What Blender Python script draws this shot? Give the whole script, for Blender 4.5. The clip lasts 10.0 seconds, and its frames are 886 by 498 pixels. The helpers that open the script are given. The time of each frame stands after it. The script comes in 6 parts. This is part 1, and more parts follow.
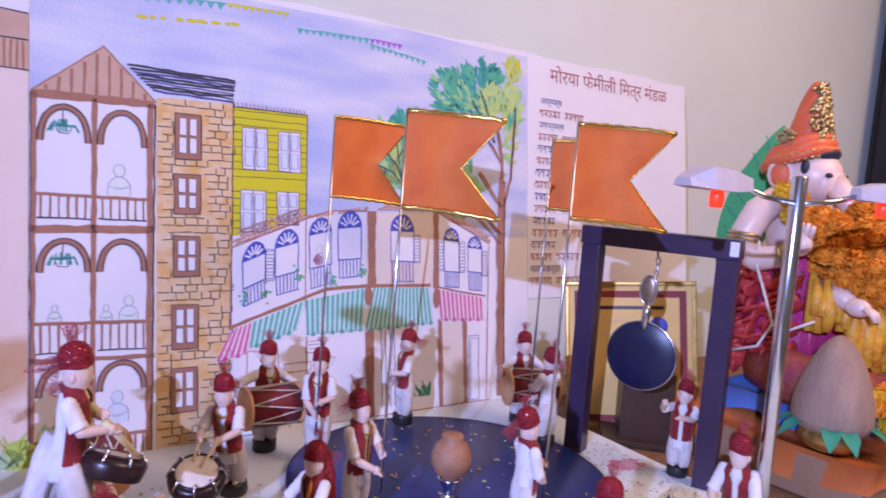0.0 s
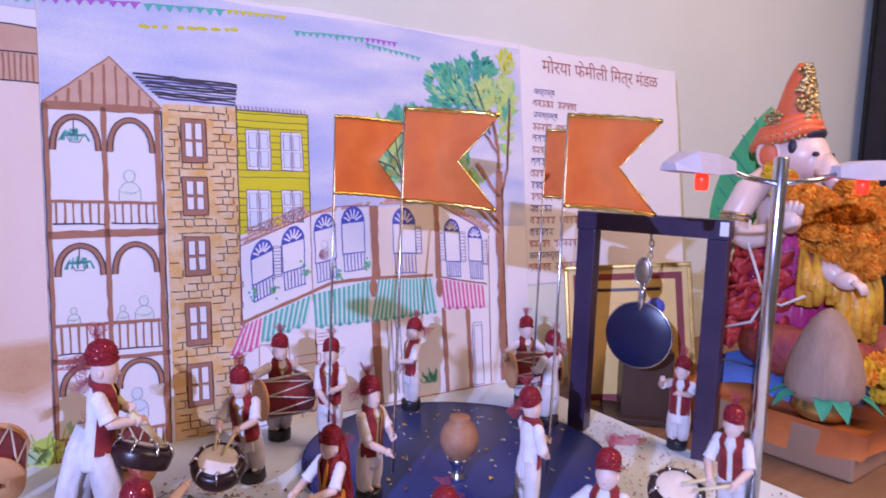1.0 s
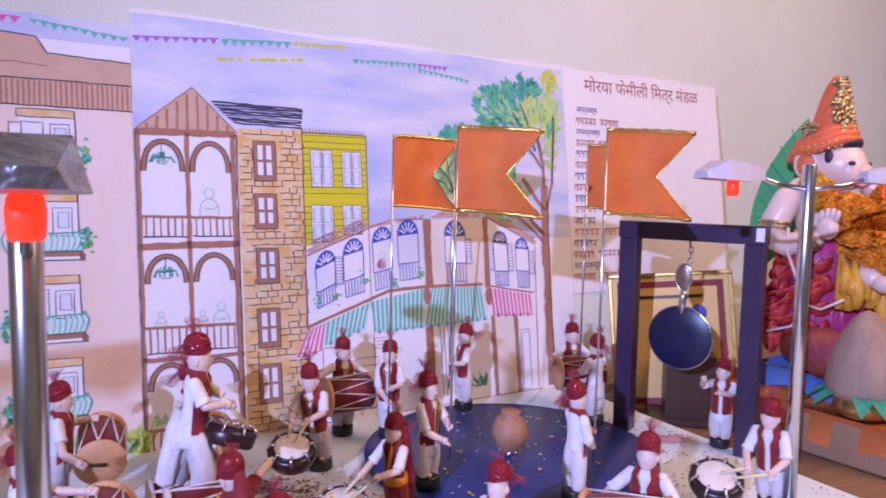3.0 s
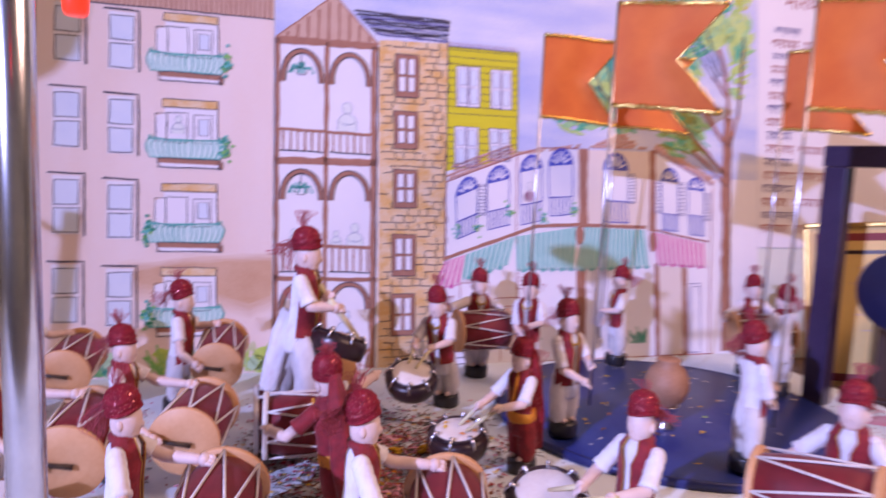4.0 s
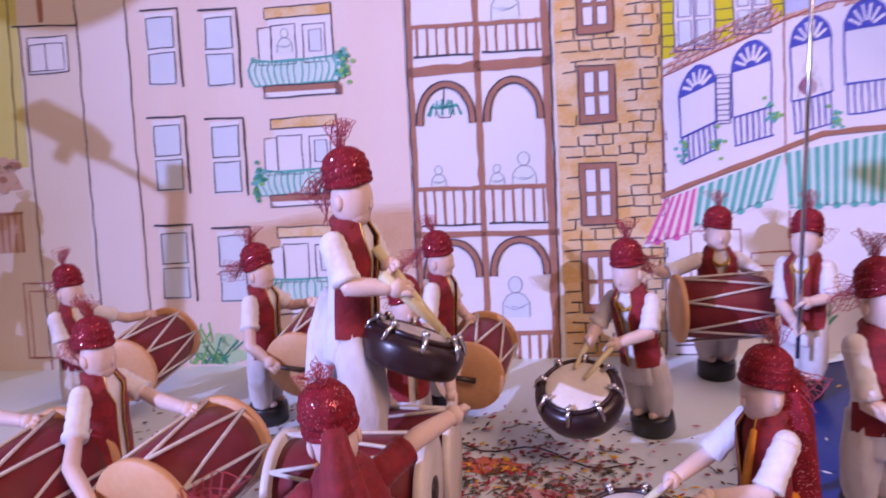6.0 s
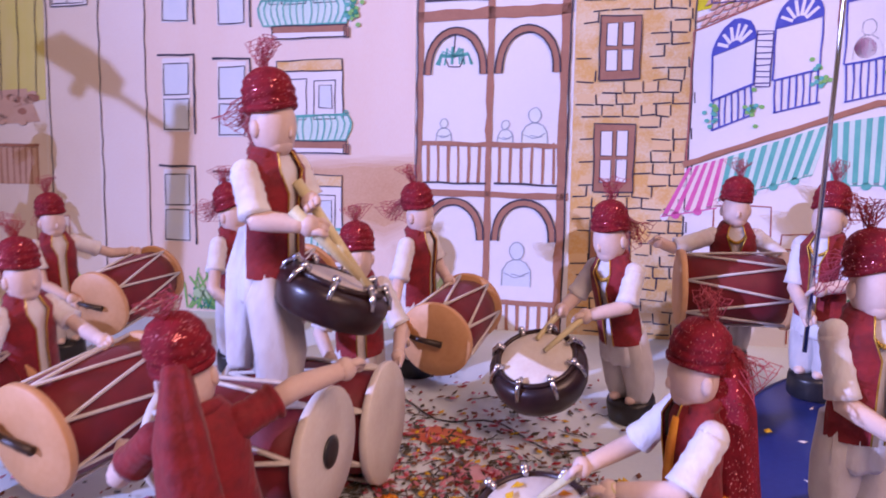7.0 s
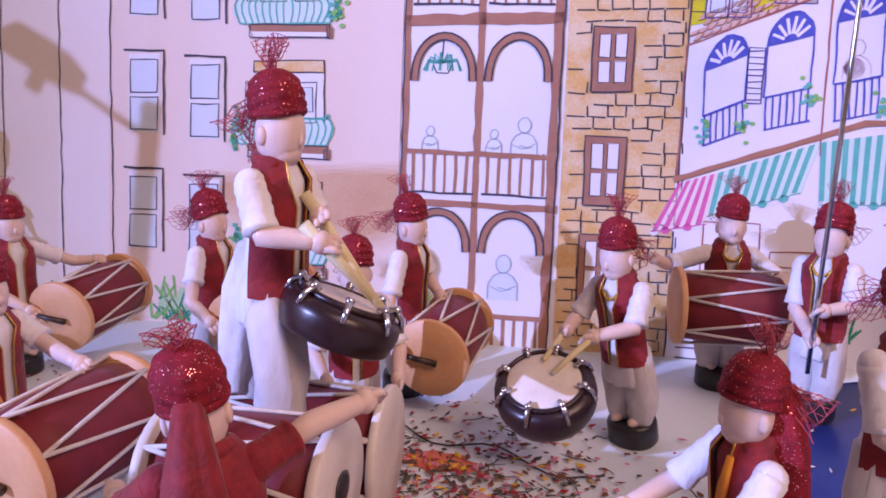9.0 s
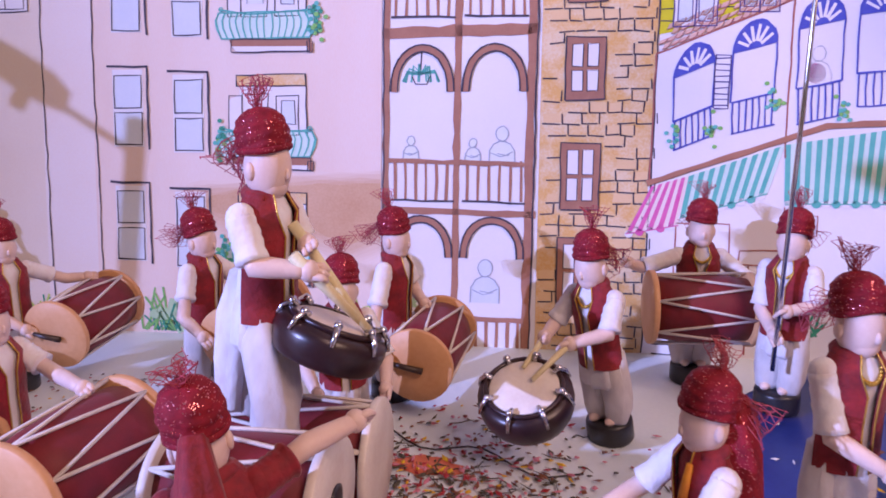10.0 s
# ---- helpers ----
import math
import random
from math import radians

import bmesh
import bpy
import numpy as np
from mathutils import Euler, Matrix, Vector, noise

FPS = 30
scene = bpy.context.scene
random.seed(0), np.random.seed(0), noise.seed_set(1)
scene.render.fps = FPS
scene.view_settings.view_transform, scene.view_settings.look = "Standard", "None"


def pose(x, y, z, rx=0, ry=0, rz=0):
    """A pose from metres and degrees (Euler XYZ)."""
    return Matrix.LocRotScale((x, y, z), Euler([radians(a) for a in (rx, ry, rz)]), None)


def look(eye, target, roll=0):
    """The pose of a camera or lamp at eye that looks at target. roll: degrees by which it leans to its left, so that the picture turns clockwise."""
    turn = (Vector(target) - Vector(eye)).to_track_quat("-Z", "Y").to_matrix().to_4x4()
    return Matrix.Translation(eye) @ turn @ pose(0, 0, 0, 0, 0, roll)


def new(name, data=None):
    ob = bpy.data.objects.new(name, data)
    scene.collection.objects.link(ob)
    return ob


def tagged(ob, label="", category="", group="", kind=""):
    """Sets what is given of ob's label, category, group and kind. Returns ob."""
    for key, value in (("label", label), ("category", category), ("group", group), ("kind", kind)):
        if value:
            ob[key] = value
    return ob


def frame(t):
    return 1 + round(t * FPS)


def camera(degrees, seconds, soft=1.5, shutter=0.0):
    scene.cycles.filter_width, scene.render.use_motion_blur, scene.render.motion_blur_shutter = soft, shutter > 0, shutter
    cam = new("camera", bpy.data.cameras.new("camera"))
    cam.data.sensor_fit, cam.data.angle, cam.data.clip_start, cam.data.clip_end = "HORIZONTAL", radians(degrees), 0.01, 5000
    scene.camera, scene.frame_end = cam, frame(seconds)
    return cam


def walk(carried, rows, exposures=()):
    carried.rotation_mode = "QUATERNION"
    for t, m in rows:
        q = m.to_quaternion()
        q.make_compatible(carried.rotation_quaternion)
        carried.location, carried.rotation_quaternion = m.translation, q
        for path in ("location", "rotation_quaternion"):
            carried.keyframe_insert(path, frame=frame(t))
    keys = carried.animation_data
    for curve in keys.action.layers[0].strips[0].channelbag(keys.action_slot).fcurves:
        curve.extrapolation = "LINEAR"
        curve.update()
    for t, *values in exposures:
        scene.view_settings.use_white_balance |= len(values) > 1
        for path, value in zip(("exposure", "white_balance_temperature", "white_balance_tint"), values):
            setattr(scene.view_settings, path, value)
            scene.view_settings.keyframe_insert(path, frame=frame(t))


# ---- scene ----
cam = camera(65.5, 10.0, soft=1.7, shutter=0.5)
# seconds, eye, yaw, pitch, roll
ROWS = [
    (0, -0.0553, -1.0462, 0.4347, -34.07, -5.81, 4.16),
    (0.5, -0.0629, -1.0558, 0.4444, -31.73, -6.07, 3.49),
    (1, -0.0759, -1.0792, 0.4384, -33.96, -6.58, 1.96),
    (1.5, -0.0967, -1.1115, 0.4271, -34.82, -6.78, 1.23),
    (2, -0.1111, -1.1397, 0.4343, -33.49, -6.52, 2.53),
    (2.2, -0.1154, -1.1442, 0.4362, -33.20, -5.88, 2.62),
    (3.3, -0.1307, -1.1460, 0.4118, -28.20, -4.84, 1.05),
    (3.5, -0.1179, -1.1242, 0.3903, -26.38, -5.20, 1.66),
    (4, -0.0425, -1.0556, 0.3235, -16.15, -6.66, 2.35),
    (4.5, 0.0461, -0.9751, 0.2954, -3.47, -7.79, 0.88),
    (5, 0.0875, -0.8728, 0.2753, -0.41, -8.88, -0.32),
    (5.5, 0.0885, -0.8095, 0.2686, 0.32, -10.85, 1.15),
    (5.7, 0.1005, -0.7708, 0.2770, 2.22, -10.26, -1.54),
    (6.8, 0.1868, -0.7089, 0.2361, 15.10, -12.35, -0.33),
    (7, 0.2001, -0.6858, 0.2395, 13.60, -12.11, -0.81),
    (7.5, 0.1894, -0.6742, 0.2433, 13.84, -12.01, -2.27),
    (8, 0.1976, -0.6630, 0.2512, 13.70, -11.05, -1.85),
    (8.5, 0.1846, -0.6625, 0.2457, 12.73, -11.67, -1.71),
    (9, 0.1597, -0.6688, 0.2424, 9.34, -11.78, 0.92),
    (9.5, 0.1563, -0.6677, 0.2533, 7.91, -11.93, 0.55),
    (10, 0.1649, -0.6862, 0.2658, 8.10, -12.80, -0.35),
]


def aim(x, y, z, yaw, pitch, roll):
    """The camera's pose from its eye and its yaw (to the left), pitch (up) and roll (to the left)."""
    return pose(x, y, z, 0, 0, yaw) @ pose(0, 0, 0, 90 + pitch, 0, 0) @ pose(0, 0, 0, 0, 0, roll)


walk(cam, [(row[0], aim(*row[1:])) for row in ROWS], [(0.0, -0.11, 6750, 13), (2.2, -0.11, 6720, 13), (3.5, -0.06, 7050, 22), (4.5, -0.05, 6950, 27), (5.2, -0.05, 6740, 23), (5.7, -0.03, 6720, 25), (7.0, 0.05, 6720, 26), (7.6, 0.08, 6620, 24), (10.0, 0.08, 6560, 23)])

# ---- light ----
world = bpy.data.worlds.new("world")
scene.world = world
world.use_nodes = True
world.node_tree.nodes["Background"].inputs[0].default_value = (1.0, 0.85, 0.7, 1)
world.node_tree.nodes["Background"].inputs[1].default_value = 0.3


def lamp(name, at, to, size, watts, colour):
    data = bpy.data.lights.new(name, "AREA")
    data.shape, data.size, data.energy, data.color = "DISK", size, watts, colour
    ob = new(name, data)
    ob.matrix_world = look(at, to)
    return ob


flood = bpy.data.lights.new("led_floodlight", "SPOT")
flood.energy, flood.color, flood.spot_size, flood.spot_blend, flood.shadow_soft_size = 605.0, (0.37, 0.46, 1.0), radians(57), 1.0, 0.02
new("led_floodlight", flood).matrix_world = look((-1.9, -2.2, 1.1), (1.34, 0.0, 0.26))
# unseen warm area lamp, added as fill for the shaded parts
lamp("warm_fill_lamp", (1.35, -1.45, 1.75), (0.8, -0.3, 0.1), 1.3, 39.0, (1.0, 0.69, 0.56))

# ---- materials ----


def material(name):
    m = bpy.data.materials.new(name)
    m.use_nodes = True
    return m, m.node_tree.nodes, m.node_tree.links, m.node_tree.nodes["Principled BSDF"]


def surface(name, colour, other=None, scale=40.0, rough=0.6, metal=0.0, bump=0.15, fine=600.0, stretch=(1, 1, 1), contrast=(0.35, 0.65), sheen=0.0, spot=0.0, dist=0.0004):
    """A surface whose colour wanders between two tones at a large and a small scale, with fine relief."""
    m, nodes, links, bsdf = material(name)
    other = other or tuple(c * 0.82 for c in colour)
    tc, mp = nodes.new("ShaderNodeTexCoord"), nodes.new("ShaderNodeMapping")
    mp.inputs["Scale"].default_value = stretch
    links.new(tc.outputs["Object"], mp.inputs["Vector"])
    big, small = nodes.new("ShaderNodeTexNoise"), nodes.new("ShaderNodeTexNoise")
    big.inputs["Scale"].default_value, small.inputs["Scale"].default_value = scale, fine
    big.inputs["Detail"].default_value, small.inputs["Detail"].default_value = 5, 3
    for n in (big, small):
        links.new(mp.outputs[0], n.inputs["Vector"])
    ramp = nodes.new("ShaderNodeValToRGB")
    ramp.color_ramp.elements[0].position, ramp.color_ramp.elements[1].position = contrast
    ramp.color_ramp.elements[0].color, ramp.color_ramp.elements[1].color = (*colour, 1), (*other, 1)
    mix = nodes.new("ShaderNodeMath")
    mix.operation = "MULTIPLY_ADD"
    mix.inputs[1].default_value = 0.3
    half = nodes.new("ShaderNodeMath")
    half.operation = "MULTIPLY"
    half.inputs[1].default_value = 0.7
    links.new(big.outputs["Fac"], half.inputs[0])
    links.new(small.outputs["Fac"], mix.inputs[0])
    links.new(half.outputs[0], mix.inputs[2])
    links.new(mix.outputs[0], ramp.inputs[0])
    links.new(ramp.outputs[0], bsdf.inputs["Base Color"])
    bsdf.inputs["Roughness"].default_value, bsdf.inputs["Metallic"].default_value = rough, metal
    bsdf.inputs["Sheen Weight"].default_value = sheen
    if bump:
        b = nodes.new("ShaderNodeBump")
        b.inputs["Strength"].default_value, b.inputs["Distance"].default_value = bump, dist
        links.new(small.outputs["Fac"], b.inputs["Height"])
        links.new(b.outputs[0], bsdf.inputs["Normal"])
    if spot:
        # glitter: small flakes, each turned its own way
        v = nodes.new("ShaderNodeTexVoronoi")
        v.inputs["Scale"].default_value = spot
        links.new(tc.outputs["Object"], v.inputs["Vector"])
        sep = nodes.new("ShaderNodeSeparateColor")
        links.new(v.outputs["Color"], sep.inputs[0])
        gt = nodes.new("ShaderNodeMapRange")
        gt.inputs["From Min"].default_value, gt.inputs["From Max"].default_value = 0.945, 0.96
        links.new(sep.outputs[0], gt.inputs[0])
        shine = nodes.new("ShaderNodeMapRange")
        shine.inputs["To Min"].default_value, shine.inputs["To Max"].default_value = rough, 0.25
        links.new(gt.outputs[0], shine.inputs[0])
        links.new(shine.outputs[0], bsdf.inputs["Roughness"])
        links.new(gt.outputs[0], bsdf.inputs["Metallic"])
        foil = nodes.new("ShaderNodeMix")
        foil.data_type = "RGBA"
        links.new(gt.outputs[0], foil.inputs[0])
        links.new(ramp.outputs[0], foil.inputs[6])
        foil.inputs[7].default_value = (0.85, 0.30, 0.30, 1)
        links.new(foil.outputs[2], bsdf.inputs["Base Color"])
        bsdf.inputs["Specular IOR Level"].default_value = 0.3
        nb = nodes.new("ShaderNodeBump")
        nb.inputs["Strength"].default_value, nb.inputs["Distance"].default_value = 0.55, 0.0008
        links.new(sep.outputs[1], nb.inputs["Height"])
        links.new(nb.outputs[0], bsdf.inputs["Normal"])
    return m


def glow(name, colour, strength):
    m, nodes, links, bsdf = material(name)
    bsdf.inputs["Base Color"].default_value = (*colour, 1)
    bsdf.inputs["Emission Color"].default_value = (*colour, 1)
    bsdf.inputs["Emission Strength"].default_value = strength
    bsdf.inputs["Roughness"].default_value = 0.3
    return m


WHITE = surface("white_cotton", (0.80, 0.78, 0.79), (0.68, 0.56, 0.58), 75, 0.9, bump=0.6, fine=230, stretch=(1, 1, 0.55), dist=0.0013, contrast=(0.46, 0.76))
TROUSER = surface("cream_trousers", (0.68, 0.64, 0.63), (0.56, 0.51, 0.51), 60, 0.9, bump=0.6, fine=170, stretch=(1, 1, 0.6), dist=0.0012)
VELVET = surface("red_velvet", (0.30, 0.012, 0.018), (0.17, 0.006, 0.012), 110, 0.75, bump=0.7, fine=260, sheen=0.15, dist=0.0012)
TURBAN = surface("red_glitter_cloth", (0.30, 0.012, 0.024), (0.17, 0.006, 0.014), 150, 0.75, bump=0.9, fine=700, spot=1700)
NET = surface("red_net", (0.50, 0.07, 0.09), (0.38, 0.04, 0.06), 90, 0.5, bump=0.3)
SKIN = surface("clay_skin", (0.78, 0.60, 0.53), (0.72, 0.51, 0.44), 50, 0.5, bump=0.15, fine=500)
GOLD = surface("gold_thread", (0.75, 0.48, 0.10), (0.55, 0.32, 0.05), 200, 0.35, 0.8, bump=0.5, fine=1400)
SASH = surface("saffron_sash", (0.75, 0.30, 0.02), (0.62, 0.20, 0.02), 100, 0.7, bump=0.4, fine=900)
BLACK = surface("black_plastic", (0.012, 0.011, 0.013), (0.03, 0.027, 0.03), 40, 0.35, bump=0.1)
MAROON = surface("maroon_velvet_shell", (0.21, 0.008, 0.014), (0.14, 0.005, 0.010), 70, 0.6, bump=0.4, fine=1200, sheen=0.08)
HIDE = surface("tan_drum_hide", (0.72, 0.40, 0.20), (0.63, 0.31, 0.13), 22, 0.5, bump=0.12, fine=300)
HIDEPALE = surface("pale_drum_hide", (0.80, 0.74, 0.67), (0.70, 0.61, 0.54), 40, 0.5, bump=0.15, fine=350)
CORD = surface("white_cord", (0.74, 0.68, 0.62), (0.62, 0.54, 0.48), 150, 0.8, bump=0.7, fine=1600)
STICK = surface("bamboo_stick", (0.78, 0.70, 0.42), (0.68, 0.56, 0.30), 40, 0.5, stretch=(1, 1, 0.1))
DARKSTICK = surface("dark_stick", (0.03, 0.018, 0.015), (0.05, 0.03, 0.02), 60, 0.4)
BOWL = surface("dark_lacquer_bowl", (0.020, 0.009, 0.011), (0.042, 0.017, 0.016), 40, 0.32, bump=0.1, fine=400)
CHROME = surface("bright_steel", (0.72, 0.72, 0.75), (0.58, 0.58, 0.62), 60, 0.22, 1.0, bump=0.06)
ORANGE = surface("saffron_satin", (0.76, 0.18, 0.026), (0.62, 0.115, 0.014), 24, 0.7, bump=0.35, fine=1100)
GOLDTRIM = surface("gold_foil_trim", (0.85, 0.62, 0.20), (0.65, 0.40, 0.08), 260, 0.25, 1.0, bump=1.0, fine=500)
BLUE = surface("blue_painted_board", (0.012, 0.024, 0.150), (0.020, 0.040, 0.20), 12, 0.35, bump=0.12, fine=250)
BOARD = surface("white_foam_board", (0.78, 0.86, 0.88), (0.71, 0.79, 0.82), 7, 0.6, bump=0.1, fine=300)
PINKDUST = surface("pink_gulal_powder", (0.70, 0.25, 0.32), (0.75, 0.45, 0.50), 30, 0.95, bump=0.6, fine=900)

# ---- shapes ----


class Shape:
    """Collects faces of several materials, to be linked as one mesh."""

    def __init__(self):
        self.v, self.f, self.m, self.s = [], [], [], []

    def add(self, verts, faces, mat, smooth=True, at=None):
        n = len(self.v)
        self.v += [tuple(at @ Vector(p)) if at else tuple(p) for p in verts]
        self.f += [[i + n for i in face] for face in faces]
        self.m += [mat] * len(faces)
        self.s += [smooth] * len(faces)
        return self

    def lathe(self, profile, mat, n=20, at=None, smooth=True, caps=True):
        """Turns rows of (radius, height) round the z axis."""
        verts = [(r * math.cos(2 * math.pi * k / n), r * math.sin(2 * math.pi * k / n), z) for r, z in profile for k in range(n)]
        faces = [[j * n + k, j * n + (k + 1) % n, (j + 1) * n + (k + 1) % n, (j + 1) * n + k] for j in range(len(profile) - 1) for k in range(n)]
        if caps:
            faces += [list(range(n))[::-1], [(len(profile) - 1) * n + k for k in range(n)]]
        return self.add(verts, faces, mat, smooth, at)

    def ball(self, c, r, mat, n=14, rows=9, at=None, turn=(0, 0, 0)):
        r = (r, r, r) if isinstance(r, (int, float)) else r
        m = Matrix.Translation(c) @ Euler([radians(a) for a in turn]).to_matrix().to_4x4() @ Matrix.Diagonal((*r, 1))
        prof = [(max(math.sin(math.pi * j / rows), 0.02), -math.cos(math.pi * j / rows)) for j in range(rows + 1)]
        return self.lathe(prof, mat, n, (at @ m) if at else m)

    def tube(self, pts, radii, mat, n=8, at=None, caps=True, fold=0.0):
        pts = [Vector(p) for p in pts]
        radii = [radii] * len(pts) if isinstance(radii, (int, float)) else radii
        verts, faces, side = [], [], None
        for i, p in enumerate(pts):
            d = (pts[min(i + 1, len(pts) - 1)] - pts[max(i - 1, 0)]).normalized()
            if side is None:
                side = d.orthogonal().normalized()
            side = (side - d * side.dot(d)).normalized()
            up = d.cross(side)
            verts += [p + radii[i] * (1 + fold * math.sin(10 * math.pi * k / n + 0.9 * i) + 0.6 * fold * math.sin(6 * math.pi * k / n - 1.7 * i)) * (math.cos(2 * math.pi * k / n) * side + math.sin(2 * math.pi * k / n) * up) for k in range(n)]
        faces = [[j * n + k, j * n + (k + 1) % n, (j + 1) * n + (k + 1) % n, (j + 1) * n + k] for j in range(len(pts) - 1) for k in range(n)]
        if caps:
            faces += [list(range(n))[::-1], [(len(pts) - 1) * n + k for k in range(n)]]
        return self.add(verts, faces, mat, True, at)

    def box(self, lo, hi, mat, at=None, bevel=0.0):
        bm = bmesh.new()
        bmesh.ops.create_cube(bm, size=1.0)
        size, mid = [b - a for a, b in zip(lo, hi)], [(a + b) / 2 for a, b in zip(lo, hi)]
        for v in bm.verts:
            v.co = Vector([m + s * c for m, s, c in zip(mid, size, v.co)])
        if bevel:
            bmesh.ops.bevel(bm, geom=bm.edges[:], offset=bevel, segments=2, affect="EDGES", profile=0.6)
        bm.verts.index_update()
        self.add([v.co[:] for v in bm.verts], [[v.index for v in f.verts] for f in bm.faces], mat, False, at)
        bm.free()
        return self

    def mesh(self, name, mats):
        me = bpy.data.meshes.new(name)
        me.from_pydata(self.v, [], self.f)
        for m in mats:
            me.materials.append(m)
        me.polygons.foreach_set("material_index", self.m)
        me.polygons.foreach_set("use_smooth", self.s)
        me.update()
        return me


def part(name, shape, mats, parent=None, label="", at=None):
    """Links a shape as one mesh object under a thing, or as a thing."""
    ob = new(name, shape.mesh(name, mats if isinstance(mats, (list, tuple)) else [mats]))
    if at is not None:
        ob.matrix_basis = at
    ob.parent = parent
    return tagged(ob, label)


def thing(name, at, label, category, group="", kind=""):
    ob = new(name)
    ob.matrix_basis = at
    return tagged(ob, label, category, group, kind)


def towards(a, b):
    """The pose at a whose z axis points to b."""
    d = Vector(b) - Vector(a)
    return Matrix.Translation(a) @ d.to_track_quat("Z", "Y").to_matrix().to_4x4()

# ---- the room and the table ----
WALL = surface("cream_wall_paint", (0.72, 0.76, 0.69), (0.66, 0.70, 0.62), 3, 0.8, bump=0.3, fine=220, dist=0.001)
FLOORTILE = surface("grey_floor_tile", (0.36, 0.34, 0.32), (0.30, 0.28, 0.27), 4, 0.5, bump=0.1)
CEILING = surface("white_ceiling_paint", (0.75, 0.72, 0.68), (0.70, 0.67, 0.62), 3, 0.9, bump=0.2)
TABLETOP = surface("brown_plywood", (0.30, 0.17, 0.09), (0.22, 0.11, 0.055), 6, 0.55, stretch=(1, 8, 1), bump=0.2, fine=120)
DARKWOOD = surface("dark_wood", (0.035, 0.018, 0.014), (0.06, 0.03, 0.02), 12, 0.4, stretch=(1, 1, 0.2), bump=0.2, fine=150)
CURTAIN = surface("black_curtain", (0.012, 0.012, 0.016), (0.022, 0.02, 0.025), 20, 0.9, bump=0.3)


def structure(name, lo, hi, mat, label, category):
    return tagged(part(name, Shape().box(lo, hi, 0), mat), label, category, kind="structure")


structure("wall_north", (-2.6, 0.16, -0.76), (3.30, 0.28, 1.95), WALL, "cream painted plaster wall behind the display table", "wall")
structure("wall_east", (3.30, -3.2, -0.76), (3.42, 0.28, 1.95), WALL, "cream painted plaster wall beside the idol", "wall")
structure("wall_west", (-2.72, -3.2, -0.76), (-2.6, 0.28, 1.95), WALL, "cream painted plaster wall closing the room", "wall")
structure("wall_south", (-2.6, -3.2, -0.76), (3.30, -3.08, 1.95), WALL, "cream painted plaster wall closing the room", "wall")
structure("floor", (-2.6, -3.08, -0.84), (3.30, 0.16, -0.76), FLOORTILE, "grey tiled floor below the display table", "floor")
structure("ceiling", (-2.72, -3.2, 1.95), (3.42, 0.28, 2.03), CEILING, "white painted plaster ceiling over the display", "ceiling")

table = thing("display_table", pose(0, 0, 0), "brown plywood table carrying the festival display", "table")
part("tabletop", Shape().box((-1.0, -0.98, -0.045), (2.0, 0.12, -0.012), 0, bevel=0.004), TABLETOP, table)
for x in (-0.92, 1.92):
    for y in (-0.90, 0.04):
        part("leg", Shape().box((x - 0.03, y - 0.03, -0.76), (x + 0.03, y + 0.03, -0.045), 0, bevel=0.004), TABLETOP, table)
tagged(part("foam_board", Shape().box((-0.95, -0.96, -0.012), (0.86, 0.065, 0.003), 0, bevel=0.002), BOARD),
       "white foam board laid over the table as the street", "board")

# a dark curtain hanging at the far side of the idol
s = Shape()
folds = [(2.44 + 0.01 * k, 0.10 + 0.02 * math.sin(k * 0.65)) for k in range(84)]
n = len(folds)
s.add([(x, y, z) for z in (-0.7, 0.6, 1.9) for x, y in folds] + [(x, y + 0.006, z) for z in (-0.7, 0.6, 1.9) for x, y in folds],
      [[r * n + k, r * n + k + 1, (r + 1) * n + k + 1, (r + 1) * n + k] for r in (0, 1) for k in range(n - 1)] + [[(r + 3) * n + k, (r + 4) * n + k, (r + 4) * n + k + 1, (r + 3) * n + k + 1] for r in (0, 1) for k in range(n - 1)]
      + [[2 * n + k, 2 * n + k + 1, 5 * n + k + 1, 5 * n + k] for k in range(n - 1)] + [[k, 3 * n + k, 3 * n + k + 1, k + 1] for k in range(n - 1)], 0)
tagged(part("curtain", s, CURTAIN), "black cloth curtain hanging in folds by the wall", "curtain")

# ---- the painted backdrop ----
LEAN = 7.6
SHEET = pose(0, 0, -0.012, 90 - LEAN, 0, 0)


def paint(name, colour, other=None, scale=45.0, contrast=(0.3, 0.7), stretch=(1, 1, 1)):
    return surface(name, colour, other, scale, 0.75, bump=0.08, fine=400, contrast=contrast, stretch=stretch)


PAPER = paint("white_chart_paper", (0.80, 0.79, 0.82), (0.76, 0.74, 0.79), 9)
SKY = paint("blue_sky_wash", (0.40, 0.47, 0.74), (0.71, 0.72, 0.79), 7, (0.38, 0.62), (0.6, 2.2, 1))
BROWN = paint("brown_paint", (0.42, 0.20, 0.13), (0.34, 0.15, 0.10), 60)
PALEBROWN = paint("pale_brown_wash", (0.62, 0.42, 0.32), (0.55, 0.34, 0.25), 30)
PALETEAL = paint("pale_teal_wash", (0.56, 0.70, 0.74), (0.68, 0.76, 0.80), 40)
OCHRE = paint("ochre_brick_wash", (0.72, 0.42, 0.14), (0.76, 0.60, 0.40), 38, (0.40, 0.62))
PALEOCHRE = paint("pale_ochre_wash", (0.78, 0.56, 0.32), (0.74, 0.50, 0.26), 30)
INK = paint("black_marker_line", (0.035, 0.03, 0.05), (0.07, 0.06, 0.09), 80)
YELLOW = paint("yellow_paint", (0.66, 0.62, 0.02), (0.60, 0.54, 0.02), 40, stretch=(0.4, 3, 1))
